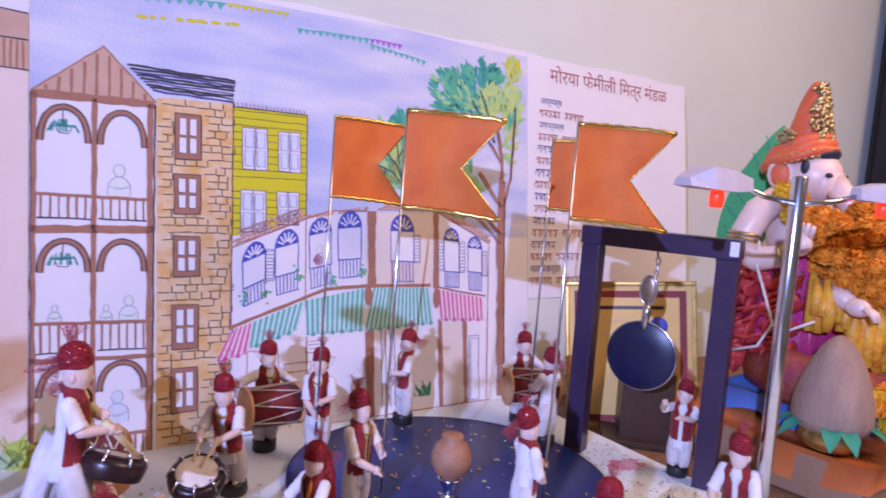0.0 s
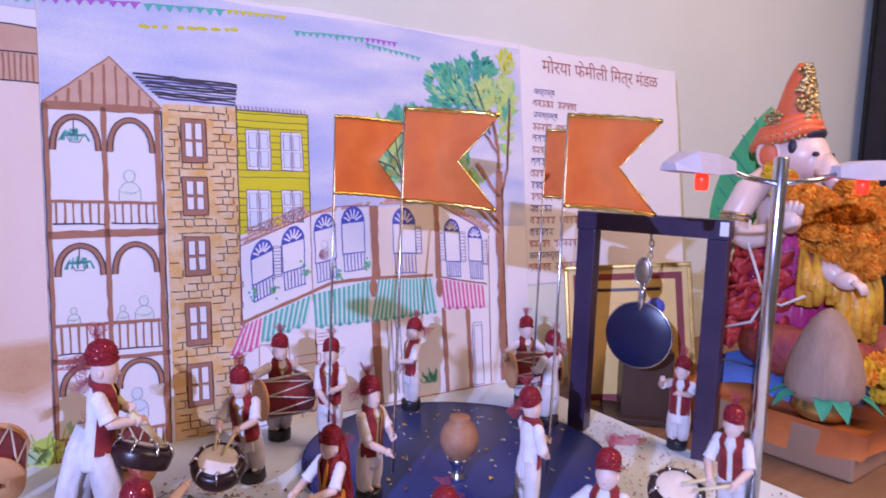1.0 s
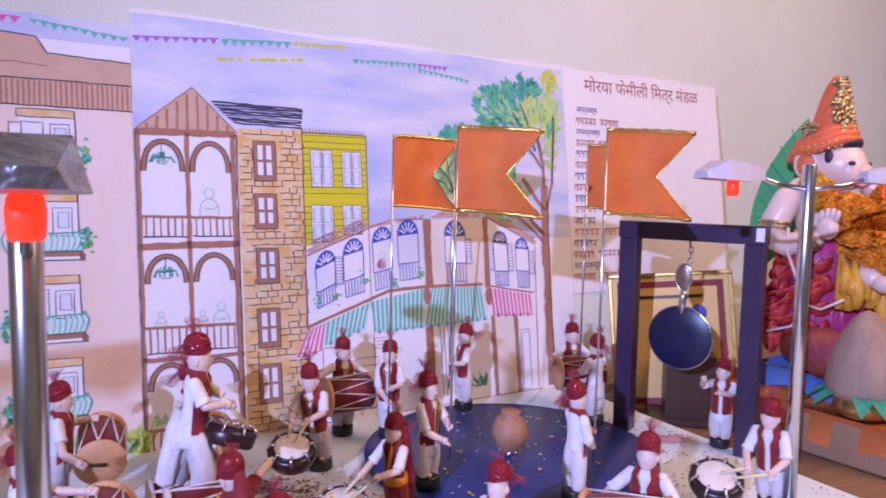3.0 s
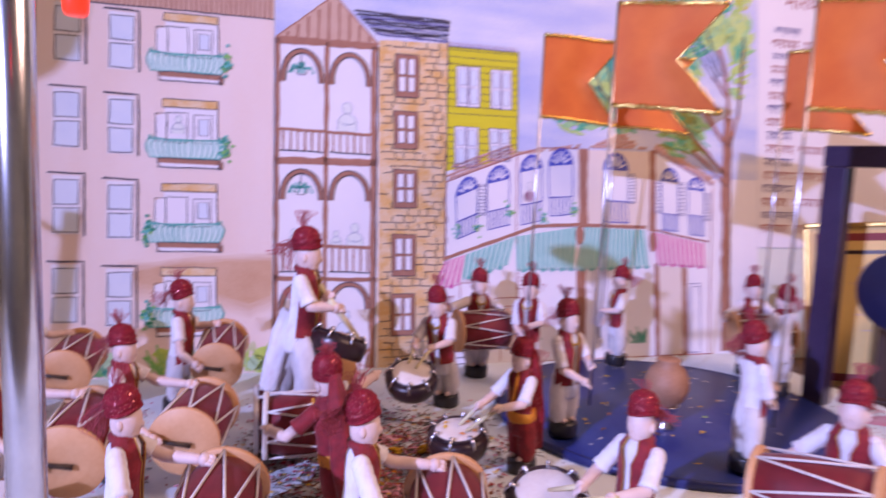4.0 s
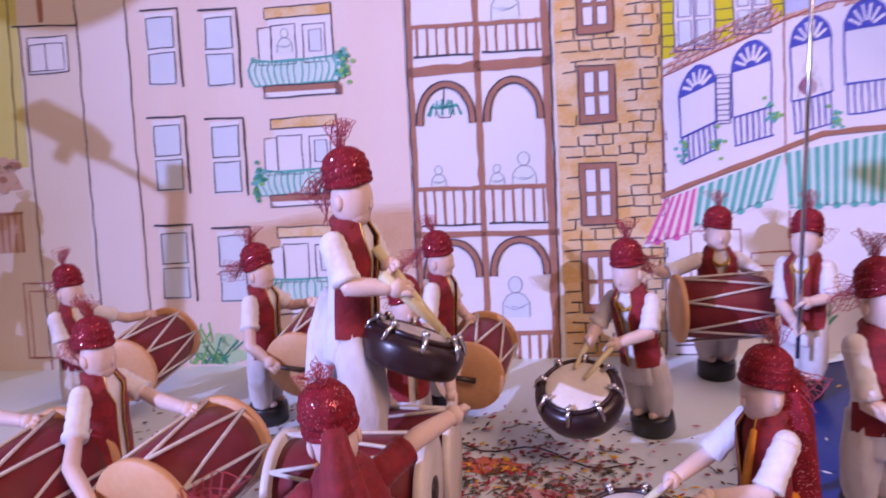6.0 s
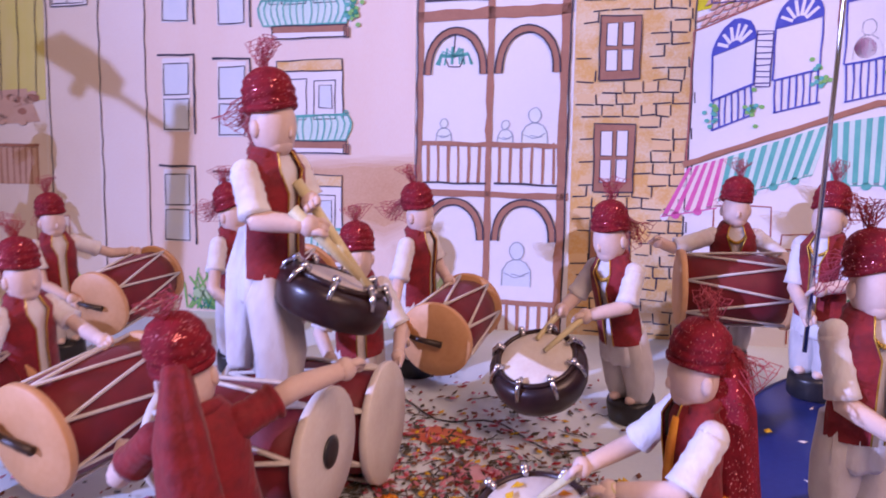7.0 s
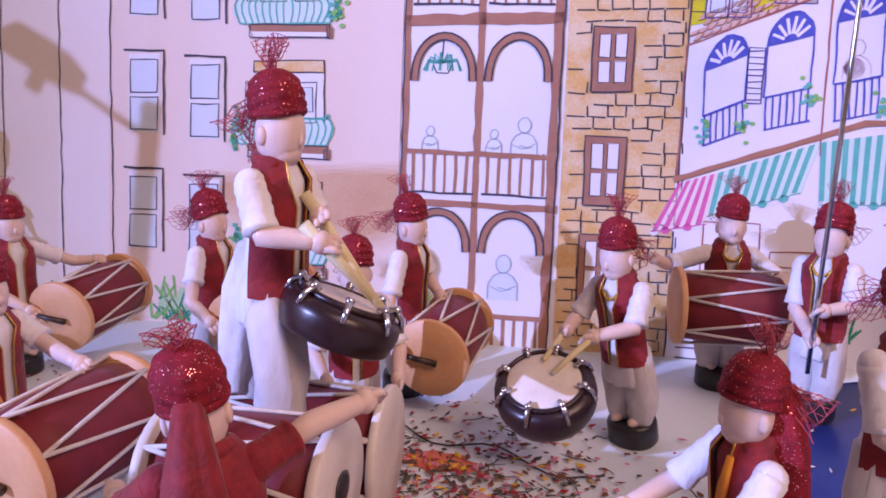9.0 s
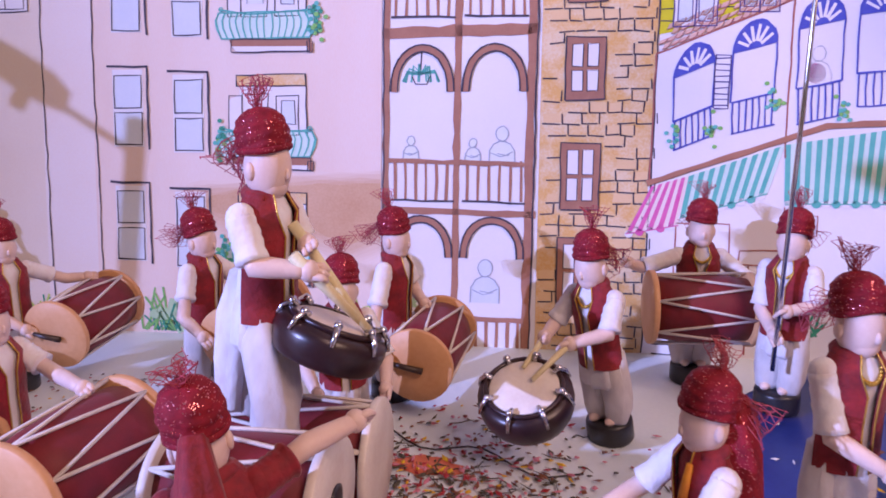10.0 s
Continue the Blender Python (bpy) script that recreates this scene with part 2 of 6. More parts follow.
BLUEINK = paint("blue_marker", (0.05, 0.07, 0.42), (0.09, 0.12, 0.52), 60)
PALEBLUE = paint("pale_blue_wash", (0.60, 0.68, 0.80), (0.68, 0.74, 0.82), 30)
TEAL = paint("teal_paint", (0.07, 0.42, 0.38), (0.13, 0.52, 0.46), 60)
PINK = paint("pink_paint", (0.66, 0.08, 0.34), (0.72, 0.18, 0.44), 60)
PURPLE = paint("purple_paint", (0.36, 0.10, 0.52), (0.44, 0.16, 0.58), 60)
BEIGE = paint("peach_beige_wash", (0.81, 0.70, 0.67), (0.78, 0.60, 0.51), 6, (0.3, 0.7), (2.2, 0.5, 1))
CREAM = paint("cream_wash", (0.78, 0.70, 0.64), (0.74, 0.62, 0.52), 7)
LEAFDARK = paint("dark_green_dabs", (0.02, 0.26, 0.16), (0.04, 0.34, 0.22), 90)
LEAFMID = paint("green_dabs", (0.16, 0.46, 0.12), (0.24, 0.54, 0.16), 90)
LEAFLIGHT = paint("lime_dabs", (0.42, 0.58, 0.10), (0.52, 0.66, 0.14), 90)
GREENWASH = paint("green_wash", (0.36, 0.58, 0.30), (0.48, 0.66, 0.44), 20)
NAVY = paint("navy_pen", (0.06, 0.05, 0.20), (0.10, 0.08, 0.26), 80)
RUST = paint("rust_pen", (0.34, 0.10, 0.09), (0.42, 0.15, 0.12), 80)
SHAPEGREY = paint("pale_green_wash", (0.76, 0.79, 0.77), (0.70, 0.76, 0.73), 40)
FAINT = paint("faint_pencil_line", (0.30, 0.36, 0.46), (0.40, 0.46, 0.55), 80)


class Drawing:
    """Flat strokes and fields of paint on a sheet: u along it, v up it, each layer a little prouder."""

    def __init__(self):
        self.s, self.mats = Shape(), []

    def mat(self, m):
        if m not in self.mats:
            self.mats.append(m)
        return self.mats.index(m)

    def field(self, pts, m, layer=1):
        h = 0.0002 + layer * 0.00025
        self.s.add([(u, v, h) for u, v in pts], [list(range(len(pts)))], self.mat(m), False)

    def rect(self, u0, v0, u1, v1, m, layer=1, wob=0.0):
        j = lambda: random.uniform(-wob, wob)
        self.field([(u0 + j(), v0 + j()), (u1 + j(), v0 + j()), (u1 + j(), v1 + j()), (u0 + j(), v1 + j())], m, layer)

    def stroke(self, pts, w, m, layer=3, wob=0.0006, closed=False):
        """A hand-drawn line of width w through the points."""
        h = 0.0002 + layer * 0.00025
        pts = [Vector((*p, 0)) for p in (list(pts) + [pts[0]] if closed else pts)]
        fine = []
        for a, b in zip(pts, pts[1:]):
            n = max(1, int((b - a).length / 0.014))
            fine += [a.lerp(b, k / n) for k in range(n)]
        fine.append(pts[-1])
        fine = [p + Vector((random.uniform(-wob, wob), random.uniform(-wob, wob), 0)) for p in fine]
        verts = []
        for i, p in enumerate(fine):
            d = fine[min(i + 1, len(fine) - 1)] - fine[max(i - 1, 0)]
            side = Vector((-d.y, d.x, 0)).normalized() * w * random.uniform(0.4, 0.6)
            verts += [(p.x + side.x, p.y + side.y, h), (p.x - side.x, p.y - side.y, h)]
        self.s.add(verts, [[2 * i, 2 * i + 1, 2 * i + 3, 2 * i + 2] for i in range(len(fine) - 1)], self.mat(m), False)

    def box(self, u0, v0, u1, v1, w, m, layer=3, wob=0.0007):
        self.stroke([(u0, v0), (u1, v0), (u1, v1), (u0, v1)], w, m, layer, wob, True)

    def arch(self, u0, u1, v0, top, w, m, layer=3, edge=None):
        pts = [((u0 + u1) / 2 - (u1 - u0) / 2 * math.cos(a), v0 + (top - v0) * math.sin(a) ** 0.85) for a in (math.pi * k / 14 for k in range(15))]
        self.stroke(pts, w, m, layer, 0.0004)
        if edge:
            for f in (-1, 1):
                self.stroke([((u0 + u1) / 2 - ((u1 - u0) / 2 + f * w / 2) * math.cos(math.pi * k / 14), v0 + (top - v0 + f * w / 2) * math.sin(math.pi * k / 14) ** 0.85) for k in range(15)], 0.0016, edge, layer + 2, 0.0003)

    def blob(self, u, v, ru, rv, m, layer=2, n=14, wob=0.12):
        self.field([(u + ru * math.cos(a) * random.uniform(1 - wob, 1), v + rv * math.sin(a) * random.uniform(1 - wob, 1)) for a in (2 * math.pi * k / n for k in range(n))], m, layer)

    def onlooker(self, u, v, h, m=None, lift=0.0):
        """A plain rounded shape behind a rail."""
        m = m or SHAPEGREY
        body = [(-0.34, 0.0), (-0.33, 0.36), (-0.22, 0.54), (-0.08, 0.62), (0.08, 0.62), (0.22, 0.54), (0.33, 0.36), (0.34, 0.0)]
        self.field([(u + h * a, v + h * b) for a, b in body], m, 2 + lift)
        self.stroke([(u + h * a, v + h * b) for a, b in body], 0.0010, FAINT, 4 + lift, 0.0004)
        self.blob(u, v + h * 0.82, h * 0.16, h * 0.2, m, 3 + lift, 14, 0.04)
        self.stroke([(u + h * 0.17 * math.cos(2 * math.pi * k / 14), v + h * (0.82 + 0.2 * math.sin(2 * math.pi * k / 14))) for k in range(15)], 0.0010, FAINT, 4 + lift, 0.0004)
        # folded arms and a hem
        self.stroke([(u - h * 0.30, v + h * 0.30), (u - h * 0.05, v + h * 0.20), (u + h * 0.20, v + h * 0.26)], 0.0009, FAINT, 4 + lift, 0.0004)
        self.stroke([(u + h * 0.30, v + h * 0.34), (u + h * 0.10, v + h * 0.24), (u - h * 0.12, v + h * 0.28)], 0.0009, FAINT, 4 + lift, 0.0004)

    def grass(self, u, v, r, m):
        for k in range(16):
            a = radians(random.uniform(40, 140))
            l = r * random.uniform(0.5, 1.1)
            b = u + random.uniform(-0.5, 0.5) * r
            self.stroke([(b, v), (b + l * math.cos(a), v + l * math.sin(a))], 0.0022, m, 3 + k % 3, 0.0005)

    def link(self, name, sheet, label):
        return part(name, self.s, self.mats, sheet, label)


def sheet(name, u0, u1, v0, v1, label, category="backdrop"):
    """A leaning sheet of chart paper, a little waved along its top."""
    s = Shape()
    n = 24
    verts = []
    for h in (0.0, -0.0012):
        for k in range(n + 1):
            u = u0 + (u1 - u0) * k / n
            verts += [(u, v0, h), (u, v1 + 0.0025 * math.sin(u * 17) + 0.0012 * math.sin(u * 51), h)]
    m = 2 * (n + 1)
    faces = [[2 * k, 2 * k + 2, 2 * k + 3, 2 * k + 1] for k in range(n)] + [[m + 2 * k + 1, m + 2 * k + 3, m + 2 * k + 2, m + 2 * k] for k in range(n)]
    faces += [[2 * k + 1, 2 * k + 3, m + 2 * k + 3, m + 2 * k + 1] for k in range(n)] + [[0, 1, m + 1, m], [2 * n + 1, 2 * n, m + 2 * n, m + 2 * n + 1]]
    s.add(verts, faces, 0, False)
    ob = part(name, s, PAPER)
    ob.matrix_basis = SHEET
    return tagged(ob, label, category)


street = sheet("painted_backdrop", -0.001, 0.893, 0.004, 0.727, "chart paper backdrop painted with a street of old houses")
left = sheet("painted_backdrop", -0.96, -0.0015, 0.004, 0.700, "chart paper backdrop painted with a peach apartment house")
card = sheet("name_card", 0.894, 1.413, 0.213, 0.727, "white paper card with a handwritten list in marker", "card")

tagged(part("backing_board", Shape().box((0.880, -0.002, -0.0075), (1.420, 0.640, -0.0025), 0), WALL, at=SHEET), "plain beige board leaning behind the name card", "board")

# sky
d = Drawing()
for k in range(12):
    u0, u1 = k * 0.0743, (k + 1) * 0.0743
    d.field([(u0, 0.34), (u1, 0.34), (u1, 0.720 + 0.003 * math.sin(k + 1)), (u0, 0.720 + 0.003 * math.sin(k))], SKY, 0)
d.link("painted_sky", street, "blue and lavender watercolour sky")

# bunting
d = Drawing()


def bunting(a, b, n, size, m):
    a, b = Vector(a), Vector(b)
    d.stroke([a, b], 0.002, m, 2)
    for k in range(n):
        p, q = a.lerp(b, k / n), a.lerp(b, (k + 0.85) / n)
        drop = size * random.uniform(0.7, 1.2)
        d.field([p[:], q[:], ((p.x + q.x) / 2, (p.y + q.y) / 2 - drop)], m, 3)


bunting((0.002, 0.682), (0.138, 0.694), 9, 0.009, PURPLE)
bunting((0.142, 0.694), (0.267, 0.704), 8, 0.012, TEAL)
bunting((0.269, 0.704), (0.372, 0.708), 9, 0.007, YELLOW)
bunting((0.385, 0.686), (0.523, 0.692), 11, 0.010, TEAL)
bunting((0.523, 0.692), (0.591, 0.692), 6, 0.010, PURPLE)
bunting((0.523, 0.683), (0.643, 0.670), 10, 0.010, TEAL)
for k in range(9):
    d.blob(0.14 + 0.018 * k + random.uniform(-0.004, 0.004), 0.659 + 0.0018 * k, random.uniform(0.004, 0.010), 0.003, YELLOW, 2)
d.link("painted_bunting", street, "purple, teal and yellow painted bunting")

# the gabled tower with three arched galleries
d = Drawing()
d.rect(0.0005, 0.006, 0.160, 0.53, PAPER, 1)
d.field([(0.002, 0.533), (0.091, 0.606), (0.161, 0.536)], PALEBROWN, 2)
for k in range(9):
    u = 0.018 + k * 0.016
    top = 0.533 + 0.072 * (1 - abs(u - 0.091) / (0.089 if u < 0.091 else 0.071))
    d.stroke([(u, 0.534), (u + 0.001, top - 0.004)], 0.0038, BROWN, 3)
d.stroke([(0.001, 0.532), (0.091, 0.606), (0.162, 0.534)], 0.0022, BROWN, 3)
for v, w in ((0.528, 0.012), (0.341, 0.011), (0.159, 0.007)):
    d.stroke([(0.001, v), (0.160, v - (0.004 if v < 0.3 else -0.002))], w, BROWN, 4)
for u, w in ((0.0045, 0.007), (0.0795, 0.007), (0.1545, 0.008)):
    d.stroke([(u, 0.53), (u - 0.001, 0.34), (u - 0.002, 0.008)], w, BROWN, 4)
d.stroke([(0.1605, 0.53), (0.159, 0.3), (0.157, 0.010)], 0.0018, INK, 5)
d.stroke([(0.0008, 0.53), (0.0006, 0.3), (0.0008, 0.010)], 0.0014, INK, 5)
for v0, top in ((0.464, 0.513), (0.281, 0.325), (0.109, 0.149)):
    d.arch(0.0115, 0.071, v0, top, 0.0072, BROWN, 5, INK)
    d.arch(0.0865, 0.146, v0, top, 0.0072, BROWN, 5, INK)
for v1, v0 in ((0.390, 0.357), (0.210, 0.169), (0.047, 0.010)):
    d.stroke([(0.006, v1), (0.151, v1 - 0.003)], 0.0048, BROWN, 5)
    for k in range(6):
        for base in (0.013, 0.090):
            u = base + k * 0.011
            d.stroke([(u, v1), (u, v0)], random.uniform(0.002, 0.0036), BROWN, 4)
    d.stroke([(0.008, v0), (0.076, v0 - 0.001)], 0.002, INK, 5)
    d.stroke([(0.084, v0), (0.150, v0 - 0.002)], 0.002, INK, 5)
for u, v in ((0.040, 0.484), (0.040, 0.297)):
    for k in range(14):
        a = radians(random.uniform(0, 180))
        d.stroke([(u, v + 0.002), (u + 0.016 * math.cos(a), v + 0.012 * math.sin(a)), (u + 0.02 * math.cos(a), v - 0.006)], 0.0018, TEAL, 3)
    d.stroke([(u - 0.010, v), (u - 0.006, v - 0.008), (u + 0.006, v - 0.008), (u + 0.010, v)], 0.001, INK, 4)
    d.stroke([(u, v + 0.006), (u, v + 0.026)], 0.0012, INK, 3)
d.onlooker(0.112, 0.391, 0.045)
d.onlooker(0.030, 0.211, 0.024)
d.onlooker(0.095, 0.209, 0.024)
d.onlooker(0.125, 0.207, 0.038)
d.onlooker(0.110, 0.062, 0.045, PALEBLUE)
d.grass(0.030, 0.055, 0.02, GREENWASH)
d.link("painted_tower", street, "brown gabled tower with arched galleries in marker")

# the brick house
d = Drawing()
d.field([(0.163, 0.012), (0.272, 0.016), (0.279, 0.546), (0.163, 0.541)], OCHRE, 1)
d.stroke([(0.2785, 0.548), (0.276, 0.3), (0.2715, 0.016)], 0.0014, INK, 4)
for k in range(46):
    v = 0.020 + k * 0.0114
    u = 0.165 + (k % 2) * 0.006
    while u < 0.262:
        w = random.uniform(0.013, 0.021)
        inside = 0.183 < u + w / 2 < 0.232 and any(a < v < b for a, b in ((0.060, 0.136), (0.158, 0.232), (0.268, 0.337), (0.364, 0.432), (0.448, 0.524)))
        if not inside and random.random() < 0.85:
            d.stroke([(u, v), (u + w * 0.9, v + random.uniform(-0.001, 0.001))], 0.0013, INK, 4, 0.0005)
            if random.random() < 0.8:
                d.stroke([(u + w, v), (u + w, v + 0.0105)], 0.0013, INK, 4, 0.0005)
            if random.random() < 0.45:
                d.rect(u + 0.001, v + 0.001, u + w - 0.001, v + 0.010, random.choice((PALEOCHRE, OCHRE, PALEOCHRE)), 2, 0.001)
        u += w
wall_paint, panes = d, []
for v0, v1, u0 in ((0.452, 0.521, 0.189), (0.368, 0.429, 0.188), (0.272, 0.334, 0.187), (0.162, 0.229, 0.185), (0.065, 0.133, 0.184)):
    d = Drawing()
    panes.append(d)
    u1 = u0 + 0.039
    d.rect(u0, v0, u1, v1, BROWN, 5)
    d.box(u0, v0, u1, v1, 0.0014, INK, 7)
    mu, mv = (u0 + u1) / 2, (v0 + v1) / 2
    for a, b in ((u0 + 0.0065, mu - 0.0022), (mu + 0.0022, u1 - 0.0065)):
        for p, q in ((v0 + 0.009, mv - 0.002), (mv + 0.002, v1 - 0.007)):
            d.rect(a, p, b, q, PAPER, 6, 0.0006)
            d.box(a, p, b, q, 0.001, INK, 7, 0.0004)
d = wall_paint
for k in range(9):
    v = 0.549 + k * 0.0042
    d.stroke([(0.158 - k * 0.0045, v + 0.002), (0.21, v + 0.001), (0.277 + 0.0006 * k, v)], random.uniform(0.0016, 0.0034), INK if k % 3 else NAVY, 4, 0.001)
house = d.link("painted_brick_house", street, "ochre brick house with marker joints and brown windows")
for pane in panes:
    pane.link("painted_window", house, "brown framed window with four white panes")

# the yellow house
d = Drawing()
d.field([(0.277, 0.335), (0.402, 0.36), (0.404, 0.541), (0.278, 0.541)], YELLOW, 1)
for k in range(17):
    v = 0.348 + k * 0.0118
    if not 0.408 < v < 0.44 or k % 2:
        d.stroke([(0.278, v), (0.403, v)], 0.0011, INK, 2, 0.0006)
for k in range(19):
    d.stroke([(0.280 + k * 0.0066, 0.541), (0.279 + k * 0.0066, 0.549)], 0.0013, RUST, 4)
d.stroke([(0.277, 0.541), (0.405, 0.5415)], 0.0016, INK, 4)
d.stroke([(0.4035, 0.541), (0.4015, 0.36)], 0.0012, INK, 4)
for u0, u1, v0, v1 in ((0.293, 0.334, 0.443, 0.510), (0.353, 0.391, 0.443, 0.509), (0.290, 0.331, 0.342, 0.409), (0.351, 0.388, 0.355, 0.409)):
    d.rect(u0, v0, u1, v1, PAPER, 3)
    d.box(u0, v0, u1, v1, 0.0012, NAVY, 5)
    mu = (u0 + u1) / 2
    d.stroke([(mu, v0), (mu, v1)], 0.0016, NAVY, 5)
    for a, b in ((u0 + 0.004, mu - 0.003), (mu + 0.003, u1 - 0.004)):
        for p, q in ((v0 + 0.005, (v0 + v1) / 2 - 0.002), ((v0 + v1) / 2 + 0.002, v1 - 0.005)):
            d.rect(a, p, b, q, PALEBLUE, 4)
            d.box(a, p, b, q, 0.001, NAVY, 5, 0.0004)
d.link("painted_yellow_house", street, "yellow boarded house with white shutters")

# the corner row of shops
d = Drawing()
d.field([(0.272, 0.188), (0.437, 0.246), (0.515, 0.246), (0.515, 0.380), (0.445, 0.380), (0.401, 0.366), (0.275, 0.316)], PAPER, 3)
d.field([(0.515, 0.246), (0.662, 0.243), (0.668, 0.384), (0.515, 0.381)], CREAM, 3)
d.field([(0.662, 0.243), (0.782, 0.215), (0.792, 0.325), (0.668, 0.384)], PAPER, 3)
d.field([(0.272, 0.014), (0.515, 0.014), (0.515, 0.245), (0.437, 0.243), (0.272, 0.186)], PAPER, 2)
d.field([(0.515, 0.014), (0.782, 0.014), (0.782, 0.216), (0.662, 0.244), (0.515, 0.246)], PAPER, 2)
d.field([(0.674, 0.016), (0.730, 0.016), (0.730, 0.18), (0.676, 0.182)], CREAM, 3)
for a, b in (((0.275, 0.316), (0.401, 0.366)), ((0.401, 0.366), (0.445, 0.381)), ((0.445, 0.381), (0.517, 0.383)), ((0.668, 0.386), (0.792, 0.326))):
    d.stroke([a, b], 0.0016, RUST, 5)
def roof_tiles(d, a, b, high, rows, wide, taper=0.0):
    """Rows of brushed, leaning roof tiles over the eave from a to b."""
    a, b = Vector(a), Vector(b)
    n = int((b - a).length / wide)
    for r in range(rows):
        for k in range(n):
            f0, f1 = (k + 0.5 * (r % 2)) / n, (k + 0.5 * (r % 2) + 0.84) / n
            if f1 > 1 or taper * r > f0 or 1 - taper * r < f1 or random.random() < 0.06:
                continue
            lo, hi = high * r / rows + random.uniform(0, 0.0008), high * (r + 0.84) / rows + random.uniform(-0.0006, 0.0008)
            p, q = a.lerp(b, f0), a.lerp(b, f1)
            lean = wide * 0.30
            ring = [(p.x, p.y + lo), ((p.x + q.x) / 2, (p.y + q.y) / 2 + lo - 0.0009), (q.x, q.y + lo), (q.x + lean, q.y + hi), (p.x + lean, p.y + hi)]
            d.field(ring, ROOFPINK if random.random() < 0.8 else PALEBROWN, 4)
            d.stroke(ring[:4], 0.0009, RUST if random.random() < 0.6 else BROWN, 5)


ROOFPINK = paint("faded_roof_red", (0.62, 0.36, 0.30), (0.74, 0.52, 0.44), 60)
roof_tiles(d, (0.272, 0.317), (0.402, 0.367), 0.024, 4, 0.0085, 0.03)
roof_tiles(d, (0.402, 0.367), (0.518, 0.385), 0.007, 1, 0.0080)
roof_tiles(d, (0.538, 0.386), (0.650, 0.388), 0.026, 5, 0.0080, 0.09)
roof_tiles(d, (0.666, 0.389), (0.794, 0.328), 0.014, 2, 0.0085, 0.03)
for u, v0, v1, w in ((0.526, 0.246, 0.383, 0.017), (0.664, 0.240, 0.386, 0.012)):
    d.stroke([(u, v0), (u, v1)], w, BROWN, 5, 0.0004)
d.stroke([(0.400, 0.215), (0.401, 0.366)], 0.0016, RUST, 5)
d.stroke([(0.273, 0.19), (0.275, 0.316)], 0.0016, RUST, 5)
d.stroke([(0.783, 0.02), (0.790, 0.322)], 0.0016, RUST, 5)
WINDOWS = ((0.293, 0.330, 0.293, 0.308, 0.250, 0.222), (0.347, 0.387, 0.316, 0.326, 0.268, 0.238), (0.407, 0.447, 0.338, 0.346, 0.281, 0.248), (0.460, 0.505, 0.351, 0.355, 0.295, 0.264),
           (0.565, 0.614, 0.349, 0.348, 0.293, 0.256), (0.682, 0.717, 0.334, 0.331, 0.274, 0.244), (0.738, 0.772, 0.319, 0.316, 0.272, 0.236))
for u0, u1, va, vb, low, rail in WINDOWS:
    slope = (vb - va) / (u1 - u0)
    mid, r = (u0 + u1) / 2, (u1 - u0) / 2
    spring = (va + vb) / 2
    arc = [(mid - r * math.cos(a), spring - slope * r * math.cos(a) + (r + 0.006) * math.sin(a)) for a in (math.pi * k / 12 for k in range(13))]
    d.field([(u0, low), (u1, low + slope * 2 * r), *arc[::-1]], PAPER, 4)
    d.field(arc, BLUEINK, 5)
    for k in range(1, 7):
        a = math.pi * k / 7
        p, q = (mid - 0.3 * r * math.cos(a), spring - slope * 0.3 * r * math.cos(a) + 0.3 * r * math.sin(a)), (mid - 0.88 * r * math.cos(a), spring - slope * 0.88 * r * math.cos(a) + (0.88 * r + 0.004) * math.sin(a))
        d.stroke([p, q], 0.0028, PAPER, 6, 0.0002)
    d.stroke([(u0, low), (u0, va)] + arc[1:-1] + [(u1, vb), (u1, low + slope * 2 * r)], 0.0015, BLUEINK, 7)
    d.stroke([(u0, va), (u1, vb)], 0.0014, BLUEINK, 7)
    rise = slope * 2 * r
    d.stroke([(u0, low), (u1, low + rise)], 0.0018, BLUEINK, 7)
    d.stroke([(u0 + 0.002, rail), (u1 + 0.001, rail + rise)], 0.0015, BLUEINK, 7)
    for k in range(7):
        u = u0 + (u1 - u0) * (k + 0.3) / 6.6
        d.stroke([(u, low + slope * (u - u0)), (u + 0.0008, rail + slope * (u - u0))], 0.0015, BLUEINK, 7)
for u0, u1, v0, v1 in ((0.331, 0.345, 0.263, 0.314), (0.614, 0.627, 0.290, 0.342), (0.669, 0.681, 0.275, 0.33), (0.718, 0.730, 0.27, 0.33), (0.773, 0.785, 0.262, 0.312)):
    d.rect(u0, v0, u1, v1, PAPER, 5)
    d.box(u0, v0, u1, v1, 0.0012, NAVY, 7)
    for k in range(9):
        v = v0 + (v1 - v0) * (k + 0.5) / 9
        d.stroke([(u0, v), (u1, v)], 0.001, NAVY, 7)
for u, v in ((0.296, 0.236), (0.332, 0.243), (0.387, 0.268), (0.448, 0.262), (0.507, 0.275)):
    for k in range(14):
        d.blob(u + random.gauss(0, 0.004), v + random.gauss(0, 0.007), 0.0026, 0.0022, random.choice((TEAL, LEAFMID)), 7 + k % 3, 7)
d.onlooker(0.426, 0.285, 0.036, PALEBLUE)
d.blob(0.424, 0.296, 0.010, 0.010, PINK, 4)
